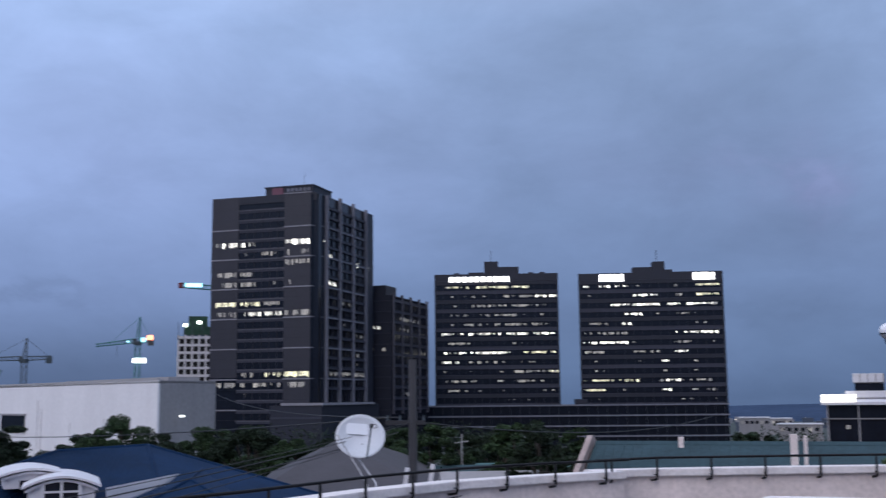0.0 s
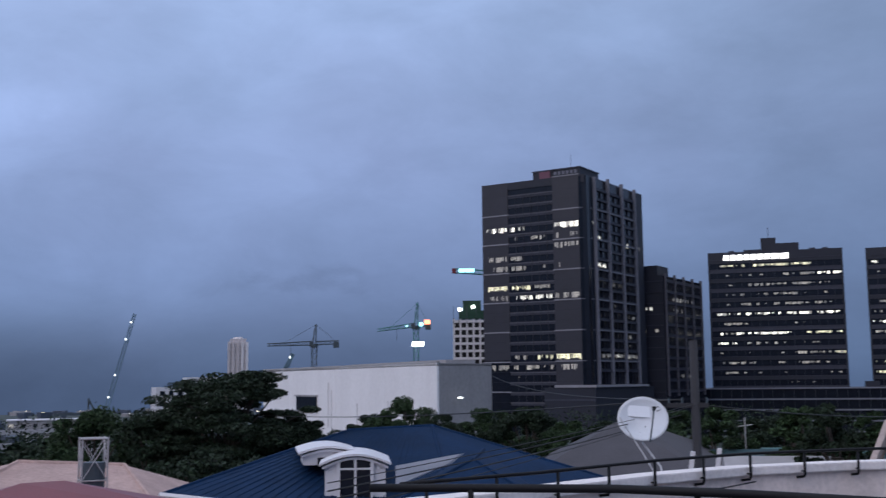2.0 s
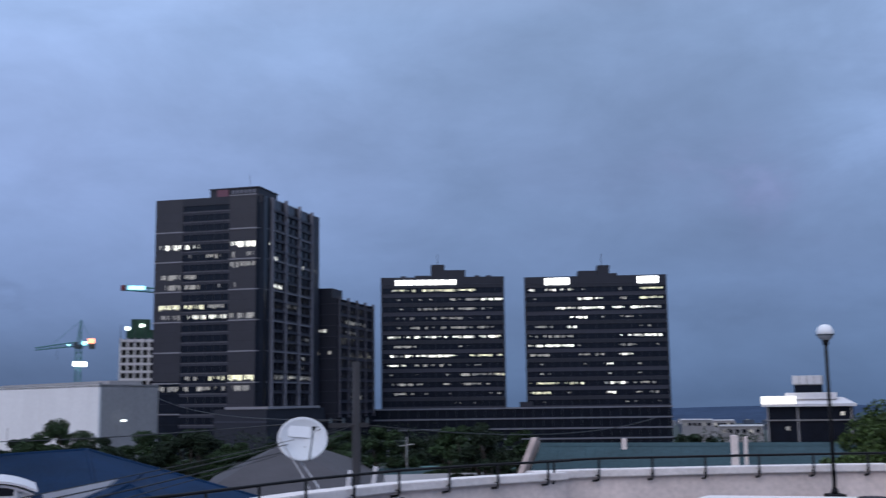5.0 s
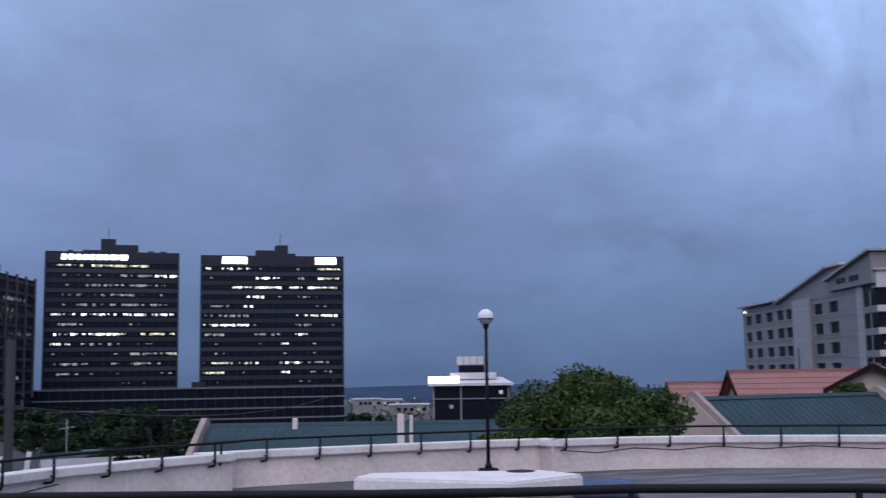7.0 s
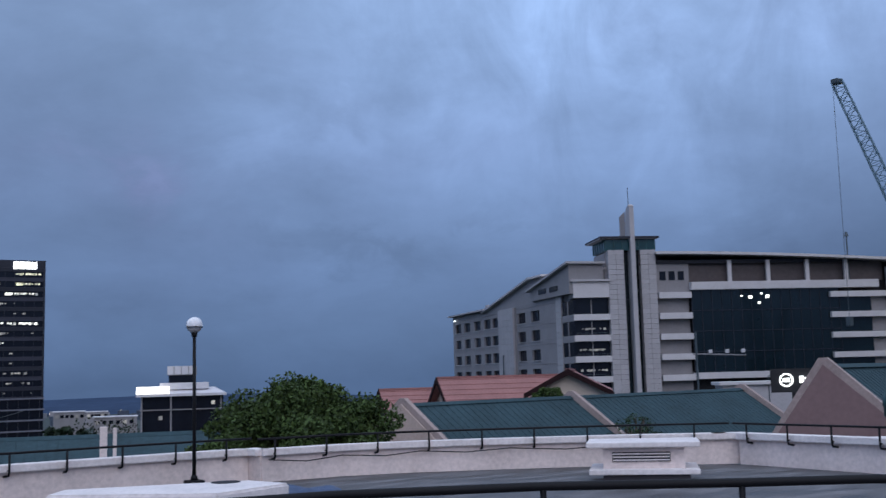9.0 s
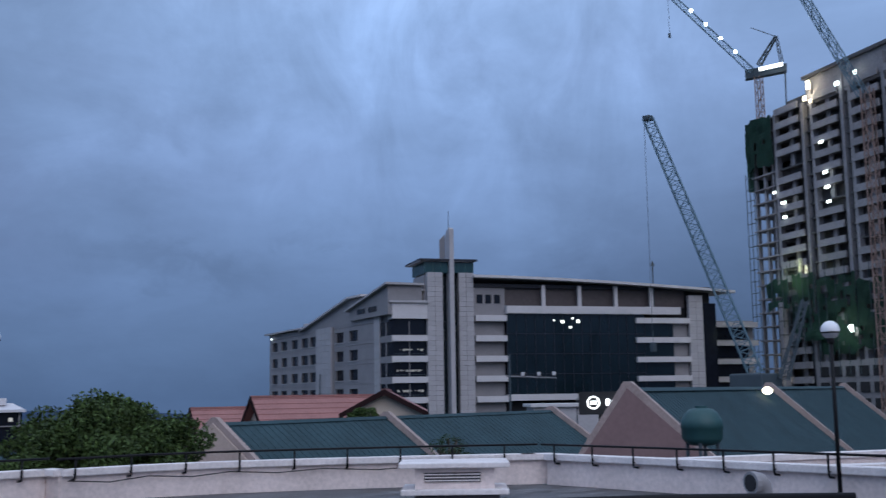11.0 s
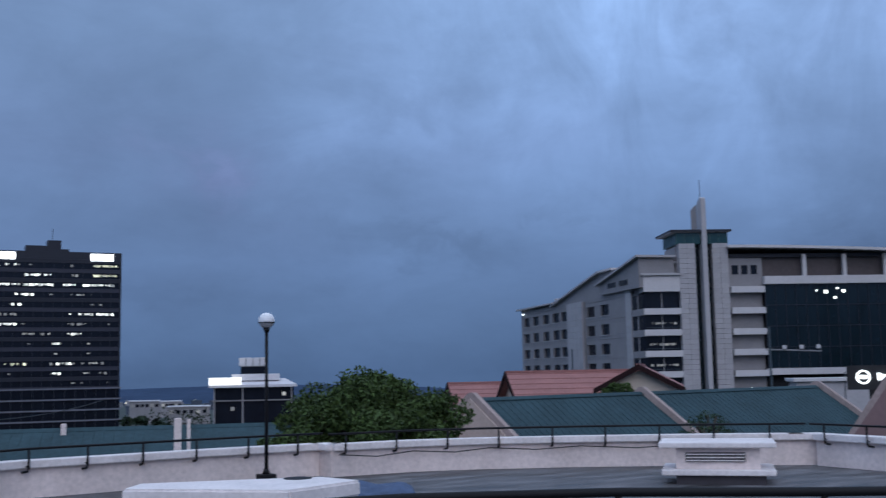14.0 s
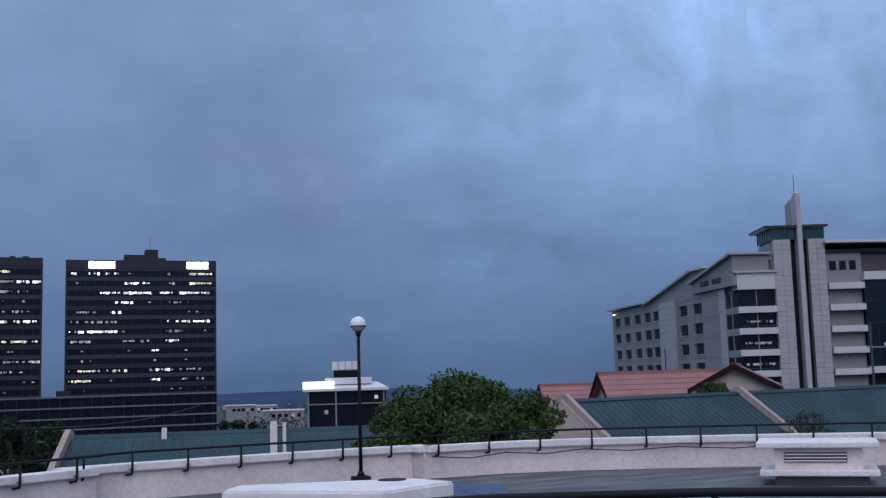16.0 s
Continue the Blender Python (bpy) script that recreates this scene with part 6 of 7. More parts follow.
def tree(label, base, height, crown_w, crown_h, leaf, leaf_size, clumps, per, seed, name="tree", flat=0.6):
    """Trunk and limbs with a crown of many small leaves gathered in uneven clumps."""
    r = np.random.RandomState(seed)
    rr = random.Random(seed)
    t = thing(name, label, "tree", pose(base[0], base[1], base[2]))
    top = height
    cz = height - crown_h * 0.5
    bm = bmesh.new()
    tube(bm, [(0, 0, 0), (0.15, 0.1, height * 0.25), (-0.1, 0.2, height * 0.5), (0, 0, cz)], max(0.12, height * 0.022), 8)
    cents = []
    for i in range(clumps):
        a, u = r.uniform(0, 2 * math.pi), r.uniform(-0.75, 1.0)
        q = math.sqrt(max(0.0, 1 - u * u)) * r.uniform(0.45, 1.0)
        bulge = 1.0 + 0.22 * math.sin(3 * a + seed) + 0.12 * math.sin(7 * a + 2 * seed)
        c = Vector((math.cos(a) * q * crown_w / 2 * bulge, math.sin(a) * q * crown_w / 2 * bulge, cz + u * crown_h / 2 * r.uniform(0.75, 1.0)))
        cents.append(c)
        if i % 4 == 0:
            tube(bm, [(0, 0, cz - crown_h * 0.45), tuple(Vector((0, 0, cz - crown_h * 0.2)).lerp(c, 0.5)), tuple(c)], 0.05 + 0.02 * rr.random(), 5)
    part("trunk", bm, M_BARK, t, smooth=True)
    n = clumps * per
    cc = np.repeat(np.array([tuple(c) for c in cents]), per, axis=0)
    rad = np.repeat(r.uniform(0.55, 1.15, clumps) * crown_w * 0.13, per)
    d = r.normal(size=(n, 3))
    d /= np.linalg.norm(d, axis=1)[:, None]
    pos = cc + d * (rad * r.uniform(0.3, 1.0, n) ** 0.5)[:, None] * np.array([1, 1, flat])
    u = r.normal(size=(n, 3))
    u /= np.linalg.norm(u, axis=1)[:, None]
    v = np.cross(u, r.normal(size=(n, 3)))
    v /= np.linalg.norm(v, axis=1)[:, None]
    s = leaf_size * r.uniform(0.6, 1.3, n)[:, None]
    u, v = u * s, v * s * 0.45
    vs = np.stack([pos - u, pos + v, pos + u, pos - v], 1).reshape(-1, 3)
    me = bpy.data.meshes.new("crown")
    me.from_pydata([tuple(p) for p in vs], [], [(4 * i, 4 * i + 1, 4 * i + 2, 4 * i + 3) for i in range(n)])
    me.materials.append(leaf)
    ob = new("crown", me)
    ob.parent = t
    return t


def grow(label, h, d, ztop, width, crown_h, leaf, size, clumps, per, seed, name="tree", flat=0.6):
    p = polar(h, d)
    zb = -13.0
    return tree(label, (p.x, p.y, zb), ztop - zb, width, crown_h, leaf, size, clumps, per, seed, name, flat)


grow("broad dark rain tree with a ragged flat crown", 25.6, 68, 2.75, 9.4, 7.0, M_LEAF, 0.11, 140, 500, 11, flat=0.3)
grow("dark rounded tree beside the rain tree", 22.3, 70, -0.2, 5.6, 6.0, M_LEAF, 0.135, 70, 323, 12, flat=0.5)
grow("dark tree with dense foliage", 29.4, 70, 0.1, 7.6, 7.0, M_LEAF, 0.135, 80, 323, 13)
grow("leafy green tree with a rough outline", 32.4, 78, 0.15, 8.4, 7.0, M_LEAF2, 0.135, 90, 323, 14)
grow("dark tree at the edge of the town", 38.9, 62, 0.7, 3.4, 6.0, M_LEAF, 0.18, 50, 140, 15)
grow("dark bushy tree over the pink roof", 40.2, 58, -0.9, 5.0, 5.5, M_LEAF, 0.15, 40, 180, 16)
grow("low dark tree among the roofs", 35.2, 90, -2.4, 8.0, 4.5, M_LEAF, 0.28, 40, 100, 17)
grow("dark tree below the rain tree", 27.2, 60, -1.9, 7.5, 5.5, M_LEAF, 0.15, 60, 220, 18)
grow("dark shrubby tree behind the blue roof", 23.8, 56, -2.0, 6.5, 4.5, M_LEAF, 0.15, 50, 200, 19)
for i, (h, z, w) in enumerate(((18.6, -0.4, 4.6), (16.7, 0.75, 5.4), (14.4, -0.2, 5.0), (12.4, -0.1, 5.2), (10.2, 0.1, 5.2), (8.0, -0.7, 4.6), (6.4, -1.0, 4.6))):
    grow("green garden tree in front of the warehouse", h, 80 - (i % 3) * 5, z, w, 5.5, M_LEAF2 if i % 2 else M_LEAF, 0.095, 66, 450, 30 + i)
for i, (h, d, z, w) in enumerate(((0.6, 62, 0.3, 3.6), (-1.4, 66, -0.1, 3.2), (-3.6, 56, 0.6, 3.4), (-5.2, 52, 0.85, 3.6), (-6.7, 55, 0.4, 2.6), (-2.6, 74, -0.3, 5.0), (2.6, 80, -0.4, 5.0), (4.4, 84, -0.5, 5.0), (-4.6, 60, -0.4, 4.4))):
    grow("thin dark tree in front of the office podium", h, d, z, w, 5.0, M_LEAF if i % 2 else M_LEAF2, 0.11, 46, 280, 50 + i)
grow("round mango tree with glossy drooping leaves", -27.7, 33, 1.9, 5.3, 4.7, M_LEAF3, 0.078, 320, 300, 71, "mango_tree", 0.6)
grow("low spreading side of the mango tree", -24.2, 32, 0.45, 3.4, 3.0, M_LEAF3, 0.075, 120, 200, 72, "mango_tree", 0.6)
grow("small bush before the red roof", -40.7, 63, 1.15, 3.0, 2.0, M_LEAF3, 0.08, 40, 220, 73, "bush")
grow("sparse bush leaning over the green roof", -45.4, 44, 0.2, 2.6, 1.8, M_LEAF2, 0.05, 36, 55, 74, "bush")
grow("dark tree beyond the office podium", -15.8, 150, -3.3, 9, 6, M_LEAF, 0.4, 40, 90, 75)
grow("dark tree beside the pavilion building", -25.6, 140, -2.2, 9, 6, M_LEAF, 0.4, 40, 90, 76)
grow("slender conifer beside the pink roof", 38.5, 27.5, -0.08, 0.8, 3.2, M_LEAF, 0.12, 30, 60, 77, "conifer", 1.2)
grow("leafy bush under the dormer", 21.0, 30.5, -1.75, 2.2, 2.0, M_LEAF, 0.16, 30, 70, 78, "bush")

# tree belt that closes the middle distance
rr = random.Random(9)
vs, fs = [], []
for i in range(5200):
    h = rr.uniform(-70, 46)
    d = rr.uniform(95, 150) if rr.random() < 0.5 else rr.uniform(150, 330)
    if -16.5 < h < -7.5:
        continue
    c = polar(h, d, ground_z(0, d) + rr.uniform(0.5, 6.0))
    for k in range(16):
        p = c + Vector((rr.gauss(0, 1.6), rr.gauss(0, 1.6), rr.gauss(0, 1.2)))
        u = Vector((rr.gauss(0, 1), rr.gauss(0, 1), rr.gauss(0, 1))).normalized() * 0.42
        v = u.cross(Vector((rr.gauss(0, 1), rr.gauss(0, 1), 1))).normalized() * 0.25
        b = len(vs)
        vs += [tuple(p - u), tuple(p + v), tuple(p + u), tuple(p - v)]
        fs.append((b, b + 1, b + 2, b + 3))
me = bpy.data.meshes.new("tree_belt")
me.from_pydata(vs, [], fs)
me.materials.append(M_LEAF)
tagged(new("tree_belt", me), "dark belt of garden trees across the town", "trees", kind="stuff")

# low roofs and far blocks of the town, with their lamps
bm_w, bm_p, bm_l = bmesh.new(), bmesh.new(), bmesh.new()
for i in range(1100):
    h = rr.uniform(-75, 48)
    d = 330 * (8.5 ** rr.random())
    p = polar(h, d)
    if -16 < h < 13 and d < 520:
        continue
    if h < -34 and d < 420:
        continue
    if -36 < h < -13 and d < 850:
        continue
    s = d / 500
    w, dp, ht = rr.uniform(2.2, 6) * max(1, s * 0.5), rr.uniform(3, 8), rr.uniform(2.5, 6.0) * (1.5 if rr.random() < 0.12 else 1.0)
    if h > 30 and d < 650:
        ht, w = ht * 0.45, w * 0.6
    z = ground_z(p.x, p.y)
    box(bm_p if rr.random() < 0.35 else bm_w, -w, -dp, -2, w, dp, ht, Matrix.Translation((p.x, p.y, z)) @ pose(0, 0, 0, 0, 0, h + rr.uniform(-30, 30)))
    if rr.random() < 0.42:
        q = p * 0.985
        e = 0.00017 * d + 0.04
        box(bm_l, -e, -e, -e, e, e, e, Matrix.Translation((q.x + rr.uniform(-w, w), q.y, z + ht + 0.6)))
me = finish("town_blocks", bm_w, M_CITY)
tagged(new("town_blocks", me), "low roofs and blocks of the far town, haze in their colour", "buildings", kind="stuff")
me = finish("town_roofs", bm_p, M_GREYWALL)
tagged(new("town_roofs", me), "pale small roofs scattered through the far town", "buildings", kind="stuff")
me = finish("town_lamps", bm_l, E_FLOODW)
tagged(new("town_lamps", me), "tiny lamps scattered through the far town", "lamps", kind="stuff")
# flyover deck among the far roofs
for h0, h1, d, z in ((42, 33.0, 260, -9.0), (43, 35.2, 190, -8.6)):
    a, b = polar(h0, d, z), polar(h1, d * 1.05, z)
    fo = thing("flyover", "pale concrete flyover crossing beyond the trees", "flyover")
    part("deck", prism(bmesh.new(), [a, b, b + Vector((0, 0, 1.0)), a + Vector((0, 0, 1.0))], (3, 5, 0)), M_STONE, fo)
    for k in range(4):
        q = a.lerp(b, k / 3)
        part("pier", R((q.x + 1.5, q.y + 2.5, -16), (q.x + 1.5, q.y + 2.5, z), 0.7), M_STONE, fo)
for h, d, w, z1, lab in ((-16.0, 620, 8.2, -11.2, "pale low apartment block in the far town"), (-18.2, 540, 10, -12.6, "long low building with a lit frontage in the far town"), (-17.3, 760, 7, -14.6, "white shed in the far town"), (38.2, 520, 8, -14.2, "large pale shed beyond the flyover"), (34.6, 520, 16, -13.5, "long pale shed in the far town")):
    p = polar(h, d)
    fb = thing("town_building", lab, "building", pose(p.x, p.y, 0, 0, 0, h))
    part("wall", B(-w, 0, -30, w, 14, z1), M_GREYWALL, fb)
    part("roof_edge", B(-w - 0.3, -0.4, z1, w + 0.3, 14.2, z1 + 0.5), M_TRIMWHITE, fb)
    for k in range(6):
        part("window", B(-w + 1 + k * w / 3.2, -0.1, z1 - 3, -w + 2.8 + k * w / 3.2, 0.1, z1 - 1.4), M_DARKGLASS if (k * 5 + int(d)) % 4 else E_DIM, fb)

# ---------------------------------------------------------------- things on the roof deck


def globe_lamp(p, z0, ztop, label):
    t = thing("globe_lamp", label, "lamp post", pose(p.x, p.y, 0))
    tagged(t, group="globe lamps on the deck")
    r = 0.15
    zc = ztop - r
    part("base", B(-0.15, -0.15, z0, 0.15, 0.15, z0 + 0.15, bevel=0.02), M_BLACK, t)
    part("collar", R((0, 0, z0 + 0.15), (0, 0, z0 + 0.24), 0.075, 0.05, 12), M_BLACK, t, smooth=True)
    part("pole", R((0, 0, z0 + 0.2), (0, 0, zc - r * 0.9), 0.036, 0.03, 12), M_BLACK, t, smooth=True)
    part("gallery", R((0, 0, zc - r - 0.07), (0, 0, zc - r * 0.85), 0.045, 0.065, 16), M_BLACK, t, smooth=True)
    bm = bmesh.new()
    bmesh.ops.create_uvsphere(bm, u_segments=28, v_segments=18, radius=r, matrix=Matrix.Translation((0, 0, zc)))
    bmesh.ops.delete(bm, geom=[v for v in bm.verts if v.co.z < zc - 0.045], context="VERTS")
    part("globe", bm, M_FROST, t, "frosted white globe top", smooth=True)
    bm = bmesh.new()
    bmesh.ops.create_uvsphere(bm, u_segments=28, v_segments=18, radius=r * 0.985, matrix=Matrix.Translation((0, 0, zc)))
    bmesh.ops.delete(bm, geom=[v for v in bm.verts if v.co.z > zc - 0.035], context="VERTS")
    part("globe_bowl", bm, M_GREYGLASS, t, "smoky lower bowl", smooth=True)
    part("seam", tube(bmesh.new(), [(r * math.cos(k * math.tau / 28), r * math.sin(k * math.tau / 28), zc - 0.04) for k in range(29)], 0.006, 5), M_BLACK, t)
    return t


M_GREYGLASS = mat("smoked_globe_bowl", (0.34, 0.34, 0.36), 0.25, var=0.05, bump=0.0)
globe_lamp(polar(-22.45, 20.4), 0.0, 3.12, "white globe lamp on a slim black post by the parapet")
globe_lamp(polar(-65.0, 18.6), 0.0, 2.96, "white globe lamp on a slim black post by the side parapet")

# louvred vent with white slabs
p = polar(-45.9, 19.2)
vt = thing("roof_vent", "white plastered roof vent with louvres between two slabs", "roof vent", pose(p.x, p.y, 0, 0, 0, -45.5))
part("plinth", B(-0.74, -0.30, 0.0, 0.72, 0.90, 0.15), M_GREYROOF, vt)
part("base_slab", B(-0.98, -0.38, 0.155, 0.88, 0.95, 0.25, bevel=0.02), M_CAP, vt)
part("wall", B(-0.74, -0.2, 0.25, 0.64, 0.85, 0.61), M_PARAPET, vt)
# dark panel proud of the wall, painting the shade between the louvres
part("louvre_shade", B(-0.58, -0.225, 0.37, 0.40, -0.1, 0.53), M_GREYROOF, vt)
for i in range(3):
    part("louvre", B(-0.57, -0.25, 0.385 + i * 0.052, 0.39, -0.2, 0.405 + i * 0.052), M_CAP, vt)
part("cap_slab", B(-1.02, -0.36, 0.61, 0.90, 0.85, 0.70, bevel=0.02), M_CAP, vt)

# low white slab-topped box, blue tarpaulin
sb = thing("roof_hatch", "low white concrete hatch with a wide slab top", "roof hatch")
q = [(3.72, 13.5), (4.1, 14.05), (6.3, 13.3), (6.5, 12.5), (5.3, 12.0)]
bm = prism(bmesh.new(), [(x, y, 0.40) for x, y in q], (0, 0, 0.20))
bmesh.ops.bevel(bm, geom=bm.edges[:], offset=0.03, segments=2, affect="EDGES")
part("slab", bm, M_CAP, sb, "white weathered slab")
part("body", prism(bmesh.new(), [(4.2, 13.2, 0), (4.4, 13.7, 0), (6.1, 13.0, 0), (6.2, 12.6, 0), (5.3, 12.3, 0)], (0, 0, 0.40)), M_PARAPET, sb)
part("lid", rod(bmesh.new(), (5.95, 13.25, 0.597), (5.95, 13.25, 0.608), 0.19, 0.19, 20), M_BLACK, sb, "dark round lid")
bm = bmesh.new()
bmesh.ops.create_grid(bm, x_segments=18, y_segments=10, size=1.0, matrix=Matrix.Translation((0, 0, 0)) @ Matrix.Diagonal((0.48, 0.36, 1, 1)))
for v in bm.verts:
    v.co.z = 0.23 + 0.08 * noise.noise((v.co.x * 4, v.co.y * 5, 1.5)) - 0.25 * max(0.0, abs(v.co.x) - 0.35) - 0.35 * max(0, -v.co.y - 0.1)
ext = bmesh.ops.extrude_face_region(bm, geom=bm.faces[:])
for v in [g for g in ext["geom"] if isinstance(g, bmesh.types.BMVert)]:
    v.co.z = 0.0
bmesh.ops.recalc_face_normals(bm, faces=bm.faces[:])
pt = polar(-28.5, 17.0)
solo("tarpaulin", bm, M_TARP, "crumpled blue tarpaulin over a low pile", "tarpaulin", pose(pt.x, pt.y, 0, 0, 0, -25), smooth=True)

# elbow vent pipe by the side parapet
p = polar(-61.4, 16.2)
ev_ = thing("vent_pipe", "grey metal elbow vent pipe on the roof deck", "vent pipe", pose(p.x, p.y, 0, 0, 0, -20))
part("pipe", tube(bmesh.new(), [(0, 0, 0), (0, 0, 0.42), (-0.03, -0.02, 0.52), (-0.10, -0.04, 0.58), (-0.22, -0.06, 0.58)], 0.14, 14), M_GREYWALL, ev_, smooth=True)
part("collar", R((-0.18, -0.06, 0.58), (-0.26, -0.06, 0.58), 0.16, None, 14), M_GREYWALL, ev_)
# a near-black disc paints the dark inside of the pipe
part("opening", R((-0.262, -0.06, 0.58), (-0.27, -0.06, 0.58), 0.12, None, 14), M_ROOMDARK, ev_)
# loose cable along the parapet
for pts in ([(9.2, 18.7, 0.43), (10.0, 18.66, 0.36), (10.8, 18.68, 0.42), (11.6, 18.4, 0.37), (12.3, 18.18, 0.43), (13.1, 17.7, 0.38), (13.9, 17.28, 0.43), (14.8, 16.6, 0.38), (15.6, 16.12, 0.43)],
            [(-0.9, 15.4, 0.42), (-0.3, 16.0, 0.36), (0.2, 16.6, 0.41)]):
    solo("wall_cable", tube(bmesh.new(), pts, 0.012, 5), M_CABLE, "loose black cable sagging along the parapet wall", "cable", smooth=True)

# green water tank beyond the side parapet
p = polar(-58.4, 30.0)
tk = thing("water_tank", "round dark green water tank on a dark stand", "water tank", pose(p.x, p.y, 0))
bm = bmesh.new()
prof = [(0.02, 1.42), (0.30, 1.38), (0.44, 1.26), (0.545, 1.06), (0.57, 0.88), (0.545, 0.86), (0.545, 0.62), (0.46, 0.5), (0.3, 0.42), (0.02, 0.4)]
rows_ = [[bm.verts.new((r * math.cos(k * math.tau / 24), r * math.sin(k * math.tau / 24), z)) for k in range(24)] for r, z in prof]
for a, b in zip(rows_, rows_[1:]):
    for k in range(24):
        bm.faces.new((a[k], a[(k + 1) % 24], b[(k + 1) % 24], b[k]))
bm.faces.new(rows_[0])
bm.faces.new(rows_[-1][::-1])
bmesh.ops.recalc_face_normals(bm, faces=bm.faces[:])
part("tank", bm, M_TANK, tk, smooth=True)
part("lid", R((0, 0, 1.40), (0, 0, 1.46), 0.16, None, 14), M_TANK, tk)
for k in range(4):
    a = k * math.tau / 4 + 0.4
    part("leg", R((0.4 * math.cos(a), 0.4 * math.sin(a), -12.8), (0.4 * math.cos(a), 0.4 * math.sin(a), 0.52), 0.05), M_STEEL_DARK, tk)

# ---------------------------------------------------------------- satellite dish on the parapet
dp_ = polar(4.55, 24.0, 1.07)
ds = thing("satellite_dish", "pale grey satellite dish with a white sticker on a bent mount", "satellite dish")
nrm = (Vector((1.6, 0.0, 6.0)) - Vector((dp_.x, dp_.y, 0))).normalized()
face = Vector((nrm.x, nrm.y, 0.42)).normalized()
dm = Matrix.Translation(dp_) @ face.to_track_quat("Z", "Y").to_matrix().to_4x4()
bm = bmesh.new()
prev = None
for side in (0, 1):
    for j in range(9):
        f = (j if side == 0 else 8 - j) / 8
        zz = 0.17 * f * f - 0.17 - (0.02 if side else 0.0)
        ring = [bm.verts.new((0.55 * max(f, 0.02) * math.cos(k * math.tau / 36), 0.51 * max(f, 0.02) * math.sin(k * math.tau / 36), zz)) for k in range(36)]
        if prev:
            for k in range(36):
                bm.faces.new((prev[k], prev[(k + 1) % 36], ring[(k + 1) % 36], ring[k]))
        else:
            bm.faces.new(ring)
        prev = ring
bmesh.ops.recalc_face_normals(bm, faces=bm.faces[:])
bm.transform(dm)
part("reflector", bm, M_DISH, ds, smooth=True)
inv = dm.to_3x3().inverted()
up = (inv @ Vector((0, 0, 1)))
right = (inv @ Vector((1, 0, 0)))
upd, rgt = Vector((up.x, up.y, 0)).normalized(), Vector((right.x, right.y, 0)).normalized()
bm = bmesh.new()
c0 = upd * 0.20 - rgt * 0.04
vs_ = [c0 + rgt * a + upd * b for a, b in ((-0.27, -0.12), (0.22, -0.12), (0.22, 0.12), (-0.27, 0.12))]
prism(bm, [(v.x, v.y, 0.17 * (v.length / 0.6) ** 2 - 0.160) for v in vs_], (0, 0, 0.006))
bm.transform(dm)
part("sticker", bm, M_PANEL, ds, "white rectangular sticker")
for a in ((0.05, -0.13), (-0.1, -0.3), (0.1, -0.42)):
    v = rgt * a[0] + upd * a[1]
    bm = R((v.x, v.y, 0.17 * (v.length / 0.6) ** 2 - 0.17), (v.x, v.y, 0.17 * (v.length / 0.6) ** 2 - 0.155), 0.012)
    bm.transform(dm)
    part("bolt", bm, M_STEEL_DARK, ds)
tip_ = dm @ (Vector((0, 0, 0.38)) + rgt * 0.22 + upd * 0.10)
low = dm @ (Vector((0, 0, -0.02)) - upd * 0.52 + rgt * 0.12)
part("feed_arm", tube(bmesh.new(), [low, low.lerp(tip_, 0.5) + Vector((0, 0, -0.03)), tip_], 0.018, 6), M_STEEL_DARK, ds)
bm = R(tip_, tip_ + (dm.to_3x3() @ Vector((0, 0, -0.12))), 0.045, 0.03, 12)
part("feed_horn", bm, M_BLACK, ds)
part("feed_cable", tube(bmesh.new(), [tip_, tip_ + Vector((0.09, 0, 0.03)), tip_ + Vector((0.13, 0, -0.03)), tip_ + Vector((0.06, 0, -0.07))], 0.010, 5), M_BLACK, ds)
back_ = dm @ Vector((0, 0, -0.2))
part("mount_strut", tube(bmesh.new(), [back_, back_ + Vector((0.0, -0.1, -0.45)), polar(3.75, 23.0, 0.12), polar(3.6, 22.4, -0.3)], 0.020, 8), M_GALV, ds)
part("mount_strut", tube(bmesh.new(), [dm @ Vector((-rgt.x * 0.5, -rgt.y * 0.5, -0.02)), polar(4.6, 23.4, 0.35), polar(3.7, 22.6, -0.25)], 0.014, 6), M_GALV, ds)
part("mount_base", B(-1.75, 22.0, -0.35, -1.05, 23.0, 0.0), M_CAP, ds)
part("mount_pier", B(-1.75, 22.0, -13, -1.05, 23.0, -0.35), M_PARAPET, ds)

# short white stub posts beyond the rail
for h, d, z in ((2.2, 24.0, 0.37), (0.89, 24.0, 0.44)):
    p = polar(h, d)
    solo("stub_post", B(-0.05, -0.05, -13, 0.05, 0.05, z, bevel=0.01), M_TRIMWHITE, "short pale steel stub post behind the parapet", "post", pose(p.x, p.y, 0, 0, 8, 0))

# ---------------------------------------------------------------- utility pole and wires
p = polar(1.75, 30.0)
up_ = thing("utility_pole", "grey weathered utility pole with a crossarm", "utility pole", pose(p.x, p.y, 0))
part("shaft", R((0, 0, -13), (0, 0, 2.95), 0.17, 0.11, 12), M_POLE, up_, smooth=True)
part("crossarm", B(-0.75, -0.08, 1.15, 0.35, 0.08, 1.27), M_POLE, up_)
for x in (-0.7, -0.35, 0.3):
    part("insulator", R((x, 0, 1.27), (x, 0, 1.42), 0.035, 0.02, 8), M_STEEL_DARK, up_)


def wire(a, b, sag, r=0.012, label="thin black overhead wire"):
    a, b = Vector(a), Vector(b)
    pts = [a.lerp(b, i / 14) - Vector((0, 0, sag * 4 * (i / 14) * (1 - i / 14))) for i in range(15)]
    solo("overhead_wire", tube(bmesh.new(), pts, r, 5), M_CABLE, label, "wire", smooth=True)


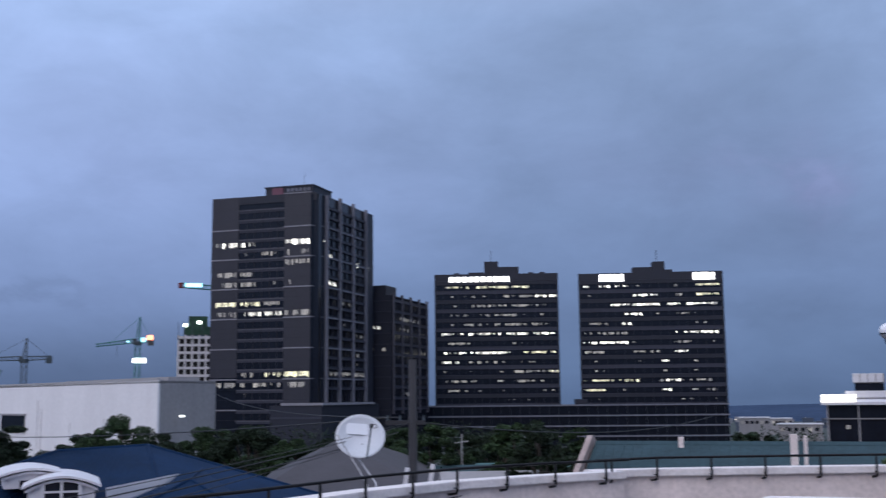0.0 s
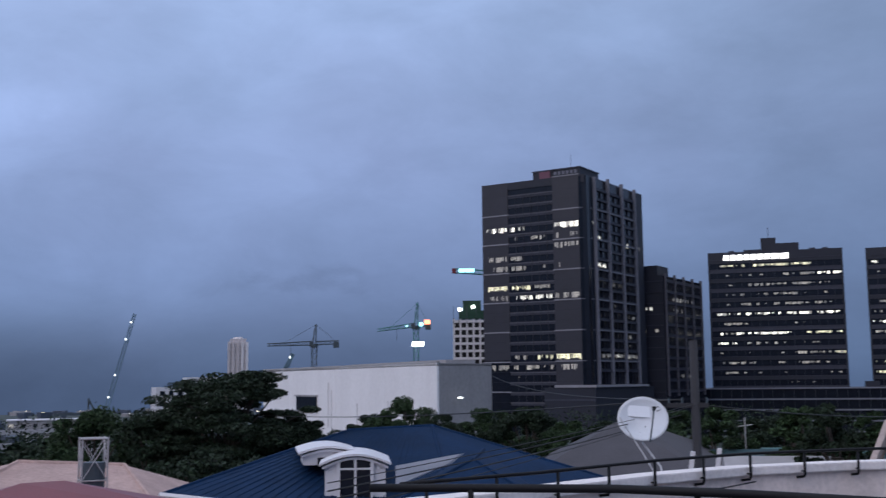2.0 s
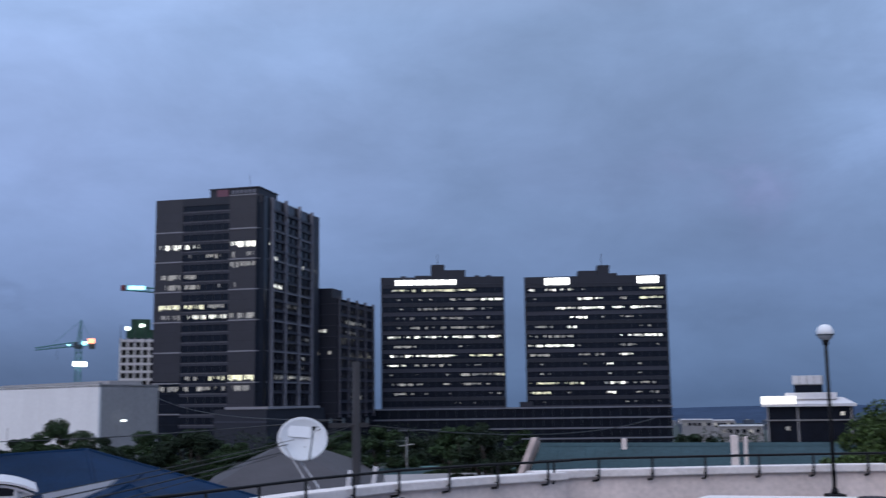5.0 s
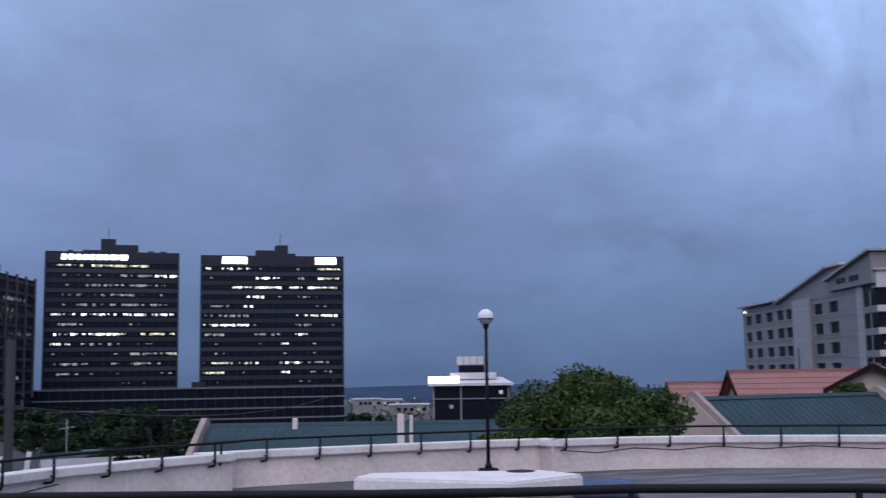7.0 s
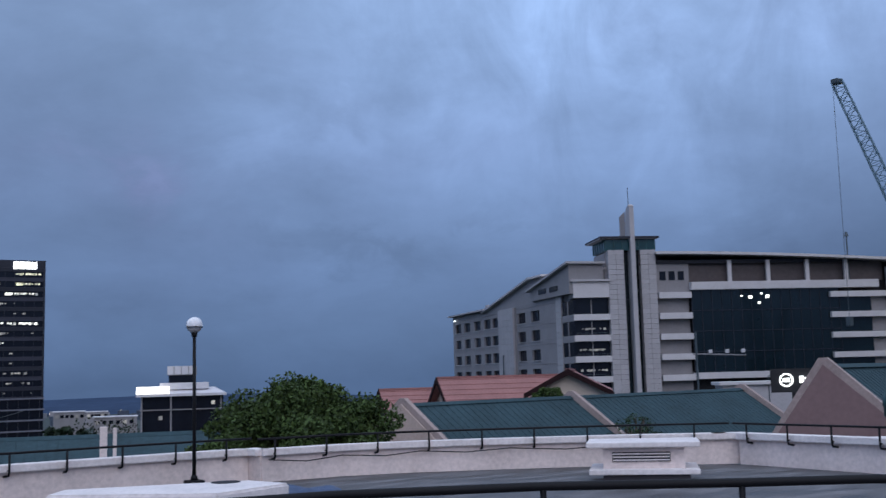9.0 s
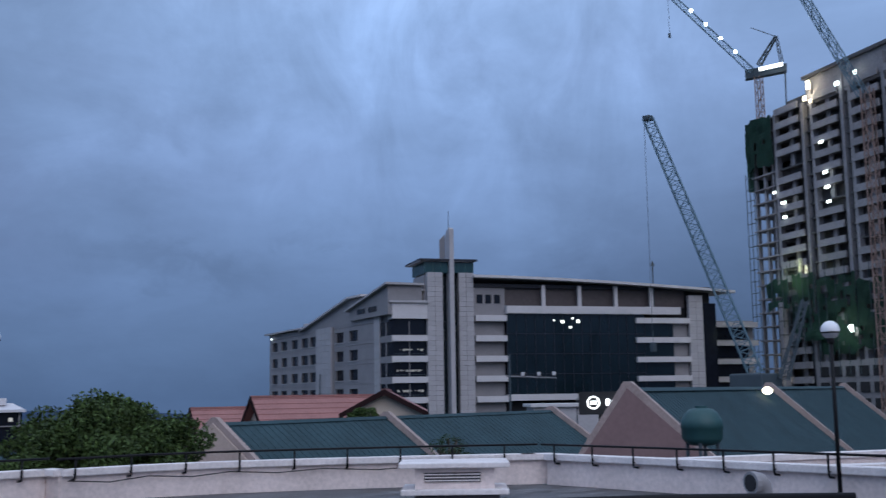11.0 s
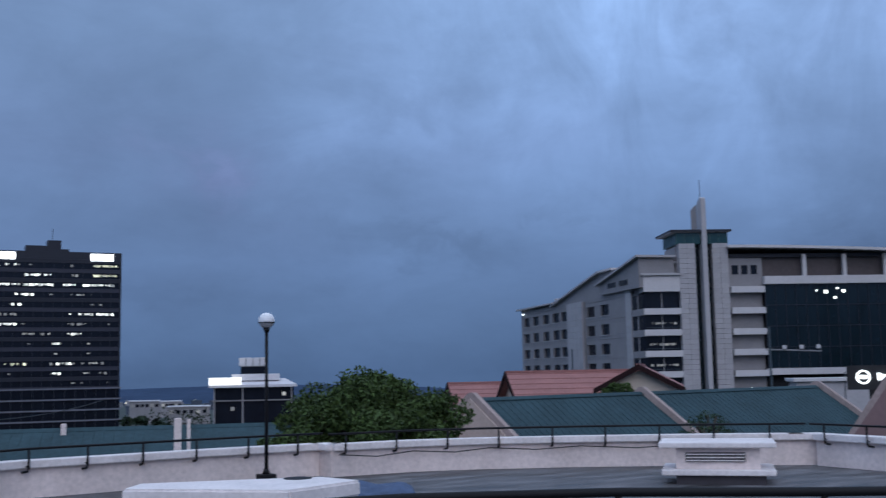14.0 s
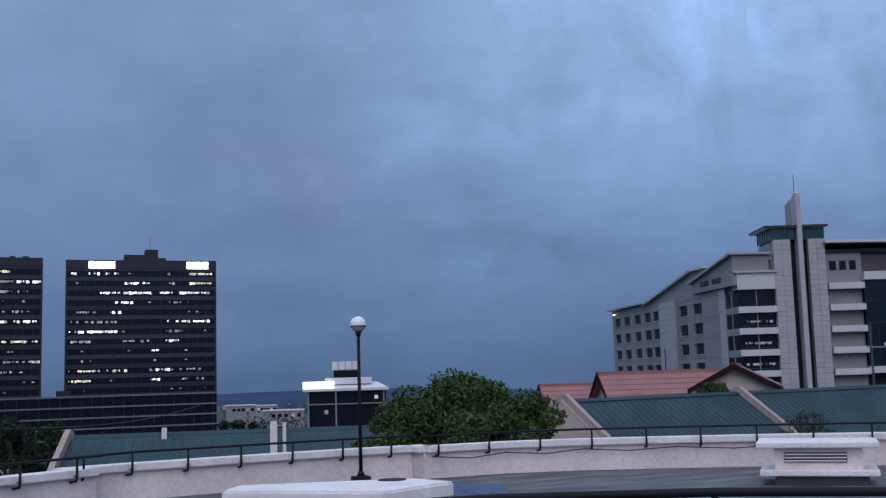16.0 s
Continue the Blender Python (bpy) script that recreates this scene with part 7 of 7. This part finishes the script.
top = Vector((p.x, p.y, 0))
for k, (h, d, z, zz, r) in enumerate(((21.5, 12.5, 0.78, 1.25, 0.007), (21.5, 12.4, 0.70, 1.15, 0.010), (21.0, 12.6, 0.60, 0.95, 0.012), (19.5, 12.4, 0.56, 0.9, 0.007))):
    wire(top + Vector((-0.2 * k, 0, zz)), polar(h, d, z), 0.06, r, "black overhead wire running to the utility pole")
wire(top + Vector((-0.6, 0, 1.35)), polar(26.0, 80, -0.1), 0.4, 0.02)
wire(top + Vector((0.3, 0, 1.2)), polar(-14, 70, 0.6), 0.6, 0.02)
wire(top + Vector((-0.3, 0, 1.35)), polar(12, 90, 2.4), 0.5, 0.02)
# thin masts among the roofs
for h, d, z0, z1, lab in ((-0.9, 62, -13, -0.2, "thin pale mast with short arms among the trees"), (-10.9, 60, -13, -0.6, "thin pale pipe above the low roof"), (-9.3, 70, -13, -1.2, "thin pale pipe above the low roof")):
    p = polar(h, d)
    ms = thing("mast", lab, "mast", pose(p.x, p.y, 0))
    part("pole", R((0, 0, z0), (0, 0, z1), 0.045, None, 6), M_GALV, ms)
    part("arm", R((-0.4, 0, z1 - 0.5), (0.4, 0, z1 - 0.4), 0.03, None, 5), M_GALV, ms)

# street lamps and poles in front of the grey block
for h, d, z, m_ in ((-47.3, 120, -0.35, E_FLOOD), (-52.0, 150, 1.0, E_FLOODW), (-61.35, 60, 1.8, E_FLOODW), (-60.7, 60, 1.55, E_FLOODW)):
    p = polar(h, d)
    s_ = d / 150
    sl = thing("street_lamp", "lit street lamp on a thin pole beyond the roofs", "street lamp", pose(p.x, p.y, 0))
    part("pole", R((0, 0.4, -13), (0, 0.4, z), 0.07, None, 8), M_STEEL_DARK, sl)
    part("arm", R((0, 0.4, z), (0, -0.2, z + 0.1), 0.05, None, 6), M_STEEL_DARK, sl)
    bm = bmesh.new()
    bmesh.ops.create_uvsphere(bm, u_segments=14, v_segments=8, radius=0.22 * s_ if h > -60 else (0.26 if h < -61 else 0.13), matrix=Matrix.Translation((0, -0.3, z)) @ Matrix.Diagonal((1.2, 1, 0.8, 1)))
    part("lamp_head", bm, m_, sl, smooth=True)
p = polar(-48.4, 130)
lp = thing("utility_pole", "pole with a bar of three floodlight heads", "utility pole", pose(p.x, p.y, 0, 0, 0, -48))
part("shaft", R((0, 0, -13), (0, 0, 6.5), 0.12, None, 8), M_STEEL_DARK, lp)
part("bar", R((-0.4, 0, 3.9), (5.6, 0, 3.6), 0.09, None, 6), M_STONE_D, lp)
for x in (1.6, 3.5, 5.3):
    part("lamp_head", B(x - 0.22, -0.25, 3.9, x + 0.22, 0.25, 4.35, bevel=0.08), M_STONE_W, lp)
p = polar(-51.3, 150)
kb = thing("entrance_canopy", "pale concrete entrance block before the grey office", "canopy", pose(p.x, p.y, 0, 0, 0, -40))
part("block", B(-4.5, 0, -13, 4.5, 6, -0.1), M_STONE, kb)
part("slab", B(-5.0, -0.5, -0.1, 5.0, 6.3, 0.35, bevel=0.05), M_STONE_W, kb)
